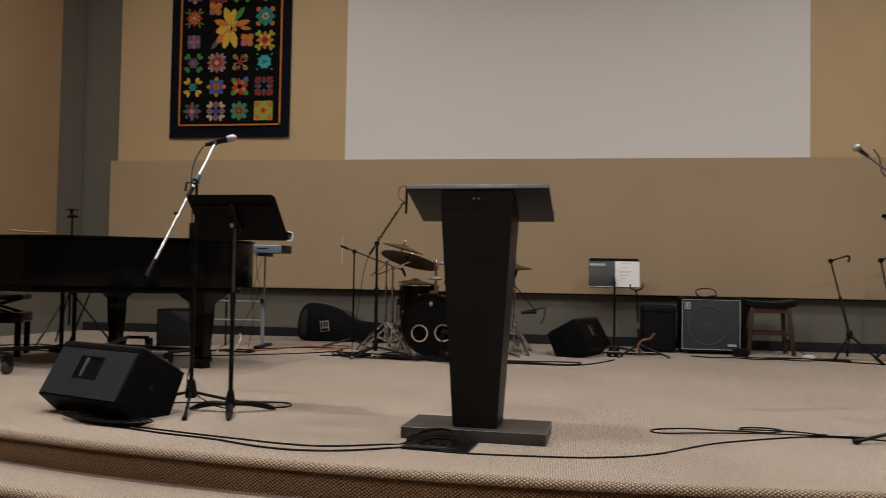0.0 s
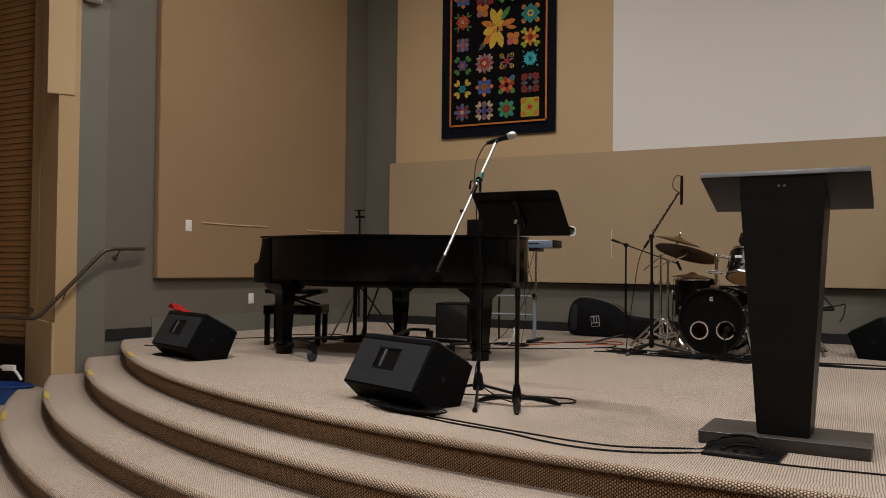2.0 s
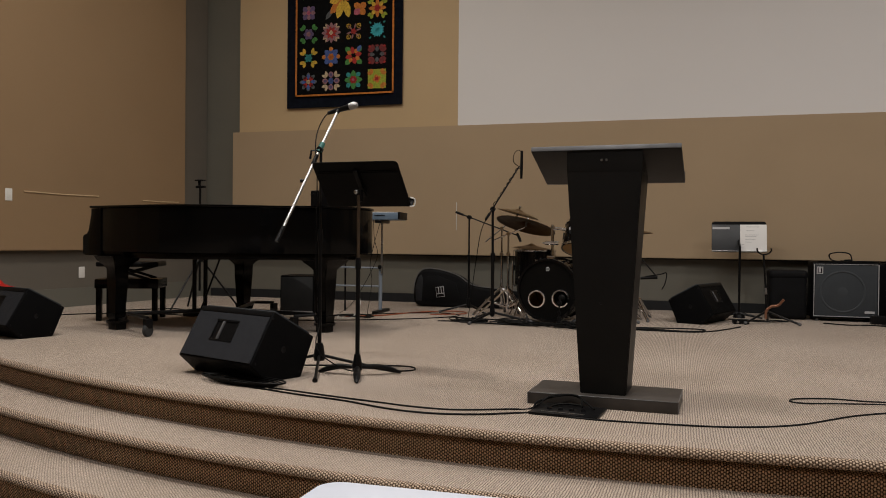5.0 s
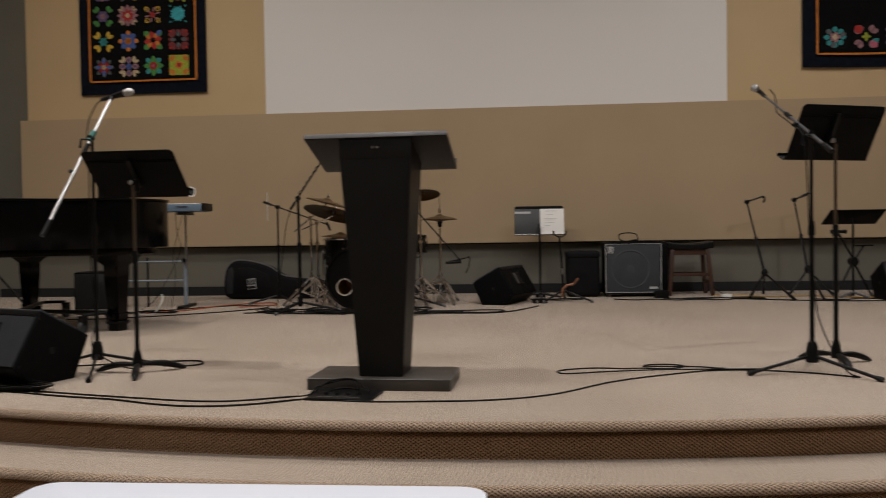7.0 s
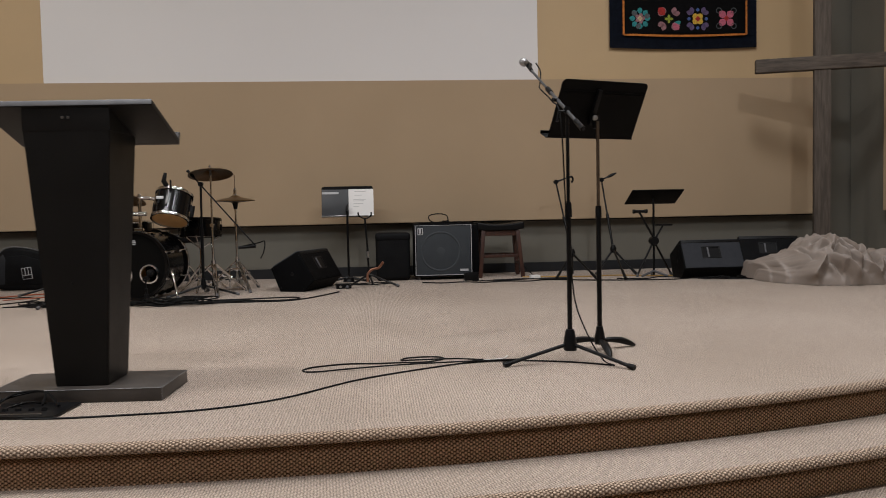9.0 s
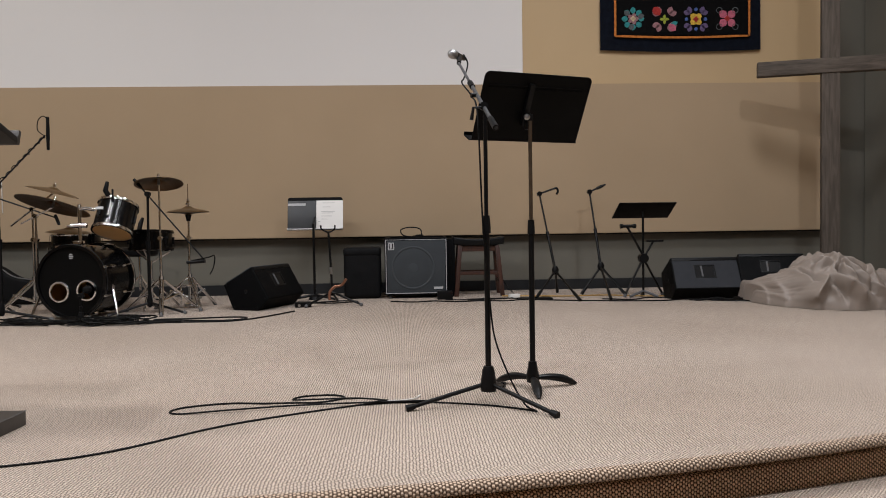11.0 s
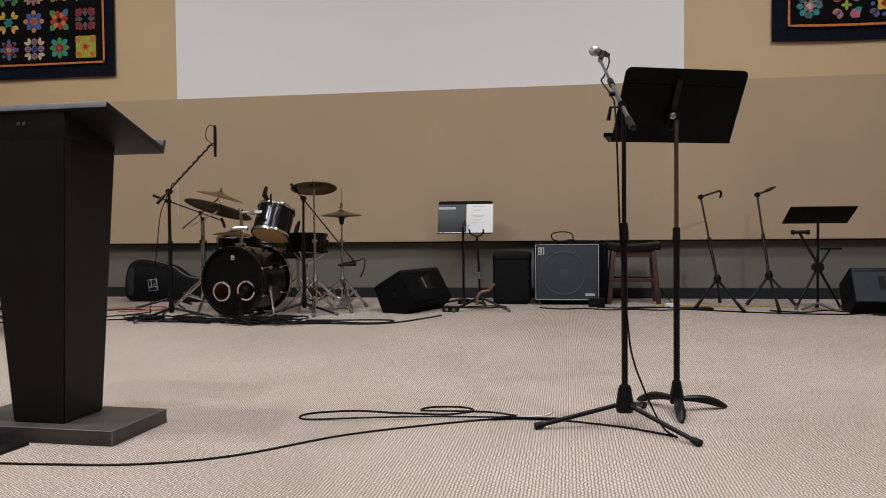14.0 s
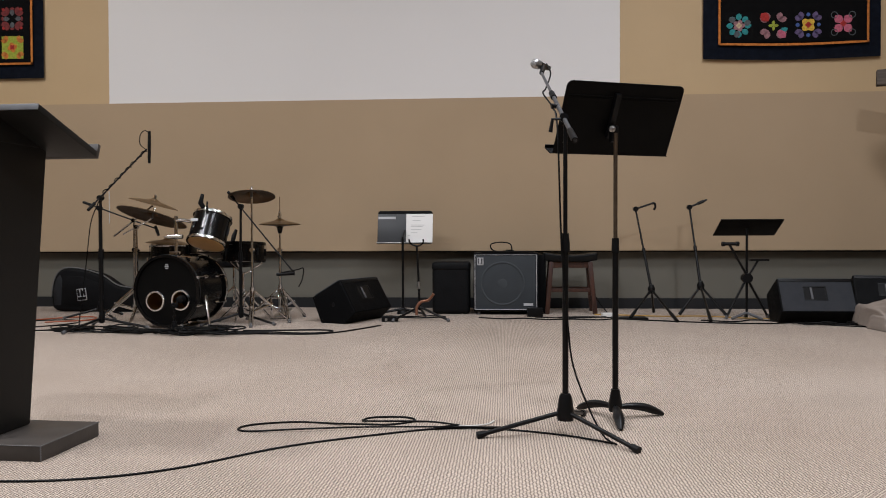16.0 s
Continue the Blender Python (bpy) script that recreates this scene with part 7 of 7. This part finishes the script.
bm = bmesh.new()
GX, GY = 240, 150
g = []
for i in range(GX + 1):
    col = []
    x = -0.70 + 1.56 * i / GX
    H, yf = along_list(CREST, x), along_list(FRONT, x)
    yc, yb = yf + 0.30 + 0.1 * (0.3 - yf), 0.42
    end = min(1.0, 9 * (1 - abs(2 * i / GX - 1)))
    for k in range(GY + 1):
        q = 2 * k / GY
        ph = q * math.pi / 2
        y = yc + (yf - yc) * math.cos(ph) if q <= 1 else yc - (yb - yc) * math.cos(ph)
        z = H * math.sin(ph) ** 0.75 if 0 < k < GY else 0.0
        v = q if q <= 1 else 2 - q
        wx, wv = x + 0.03 * noise.noise((x * 5, q * 3, 2)), v + 0.06 * noise.noise((x * 5, q * 3, 8))
        d = -0.03
        for a, b, w, h in FOLDS:
            d = max(d, h * 1.2 * ridge(wx, wv, a, b, w) - 0.03)
        for a, b in CREASES:
            d -= 0.055 * ridge(wx, wv, a, b, 0.026)
        d += 0.012 * noise.noise((x * 6, q * 4, 5)) + 0.007 * (1 - min(1, 3.5 * abs(noise.noise((x * 7 + q * 2, q * 3, 9))))) + 0.006 * noise.noise((x * 22, q * 14, 4))
        kd = math.hypot(wx - KNOT[0], (wv - KNOT[1]) * 0.45)
        d += 0.02 * math.exp(-(kd / 0.06) ** 2)
        low = min(1.0, 0.35 + 5 * v)
        d *= 1 - 0.6 * max(0.0, (v - 0.72) / 0.28)
        col.append(bm.verts.new((x + 0.25 * d * math.sin(wv * 9 + x * 7), y - d * math.cos(ph) * end * low, max(0.003, z + d * math.sin(ph) * end))))
    g.append(col)
for i in range(GX):
    for k in range(GY):
        bm.faces.new((g[i][k], g[i + 1][k], g[i + 1][k + 1], g[i][k + 1]))
ob = part("fabric", bm, CLOTH_TAUPE, t, smooth=False)
ob.data.polygons.foreach_set("use_smooth", [True] * len(ob.data.polygons))

# ---- side wall by the steps ----


def on_left(y, z, off=0.0):
    """A point on the left side wall at that y."""
    f = (y - LW0.y) / (LW1.y - LW0.y)
    p = LW0 + (LW1 - LW0) * f + NL * off
    return Vector((p.x, y, z))


ang = r2d(math.atan2((LW0 - LW1).y, (LW0 - LW1).x))
for nm, lab, y, z, off in (("light_switch", "white light switch plate on the tan wall panel", 6.37, 1.760, 0.076), ("wall_outlet", "white outlet plate on the grey-green wall", 7.29, 0.965, 0.001)):
    p = on_left(y, z, off)
    t = thing(nm, lab, "wall plate", p.x, p.y, p.z, ang)
    part("plate", box(-0.038, 0.038, -0.006, 0.0, -0.06, 0.06, 0.003), WHITE, t)
    part("rocker", box(-0.017, 0.017, -0.009, -0.006, -0.034, 0.034, 0.002), WHITE, t)
for ya, za, yb, zb in ((6.53, 1.800, 7.43, 1.796), (8.05, 1.782, 8.62, 1.786)):
    a, b = on_left(ya, za, 0.080), on_left(yb, zb, 0.080)
    t = thing("wall_rail", "thin pale wooden strip on the tan wall panel", "wall strip", a.x, a.y, a.z, 0, "wall strips")
    part("strip", tube([(0, 0, 0), (b - a) * 0.5 + Vector((0, 0, -0.006)), b - a], 0.008, 6), mat("pale_wood", (0.55, 0.40, 0.24), 0.6), t)
rail = thing("handrail", "brown metal handrail sloping down beside the stage steps", "handrail", -6.45, 5.45, 0.6)
o = Vector((-6.45, 5.45, 0.6))
rp = [(-6.31, 5.85, 1.504), (-6.345, 5.50, 1.494), (-6.365, 5.42, 1.475), (-6.385, 5.385, 1.44), (-6.66, 4.96, 0.87), (-6.69, 4.92, 0.84), (-6.73, 4.90, 0.838), (-6.94, 4.80, 0.85), (-7.15, 4.70, 0.86)]
part("rail_tube", tube([Vector(p) - o for p in rp], 0.019, 10), RAIL, rail)
for p, w in (((-6.35, 5.58, 1.495), (-6.43, 5.60, 1.43)), ((-6.545, 5.14, 1.11), (-6.70, 5.20, 0.98)), ((-6.72, 4.90, 0.84), (-6.86, 5.0, 0.90))):
    a, b = Vector(p) - o, Vector(w) - o
    br = part("bracket", tube(smooth_line([a, (a + b) / 2 + Vector((0, 0, -0.03)), b], 4), 0.007, 8), RAIL, rail)
    part("bracket_plate", tube([b, b + (b - a).normalized() * 0.012], 0.032, 14), RAIL, br)

t = thing("wall_device", "small white rounded device high on the column", "wall speaker", -6.50, 5.36, 3.87, -55)
part("case", box(-0.09, 0.09, -0.09, 0.06, 0.0, 0.22, 0.03, None, 3), WHITE, t)
part("mount", tube([(0, 0.02, 0.10), (0, 0.20, 0.10)], 0.02, 8), WHITE, t)

for k, (x, y, z) in enumerate(((-5.332, 4.80, 0.6), (-5.60, 4.585, 0.45), (-5.72, 4.275, 0.3), (-5.95, 4.075, 0.15))):
    a = math.atan2(x - CX, CY - y)
    R = RADII[k]
    t = thing("edge_tape", "strip of yellow tape on the carpeted step edge", "tape", CX + (R - 0.030) * math.sin(a), CY - (R - 0.030) * math.cos(a), z + 0.001, r2d(a), "yellow edge tapes")
    part("tape", box(-0.19, 0.19, -0.018, 0.018, 0.0, 0.004, 0.001), TAPE, t)

# blue tub with white handles and dark chairs below the slats
t = thing("storage_tub", "blue plastic tub with two white looped handles", "storage tub", -7.33, 5.02, 0.0, 15)
part("tub", lathe(bmesh.new(), [(0, 0.0), (0.21, 0.0), (0.26, 0.17), (0.275, 0.17), (0.275, 0.18), (0.25, 0.18), (0.20, 0.02), (0, 0.02)], 28, Matrix.Diagonal((1.4, 0.62, 1, 1))), BLUE, t)
for dx, hh in ((-0.10, 0.38), (0.16, 0.36)):
    part("handle", tube(smooth_line([(dx - 0.14, -0.10, 0.14), (dx - 0.13, -0.11, hh - 0.06), (dx - 0.03, -0.11, hh), (dx + 0.10, -0.10, hh - 0.03), (dx + 0.17, -0.09, hh - 0.12)], 5), 0.013, 8), WHITE, t)
    part("handle_label", box(dx - 0.02, dx + 0.11, -0.125, -0.085, hh - 0.035, hh + 0.02, 0.008, Matrix.Translation((0, 0, 0))), PAPER, t)
t = thing("bench_seat", "dark upholstered bench with a brown wooden top rail", "bench", -8.05, 5.42, 0.0)
part("back_rail", box(-0.55, 0.62, 0.02, 0.10, 0.50, 0.56, 0.012), STOOL, t)
part("back_pad", box(-0.53, 0.60, 0.0, 0.08, 0.20, 0.50, 0.02), BAG, t)
part("seat_pad", box(-0.53, 0.60, -0.18, 0.06, 0.14, 0.22, 0.02), BAG, t)
for sx in (-0.50, 0.57):
    part("end_leg", box(sx - 0.02, sx + 0.02, -0.16, 0.08, 0.0, 0.2, 0.004), STOOL, t)

# slatted wood wall: one board on another
sl = tagged(new("slat_wall"), "wall of narrow horizontal oak slats", kind="structure")
sl.location = (-9.3, 5.60, 0.56)
me = bpy.data.meshes.new("slat")
bm = box(-2.0, 1.90, -0.012, 0.010, 0.0, 0.0565, 0.002, None, 1)
bm.to_mesh(me)
bm.free()
me.materials.append(SLAT)
for k in range(92):
    s_ = new("slat", me)
    s_.parent = sl
    s_.location = (0.004 * math.sin(k * 2.1), 0, k * 0.0645)
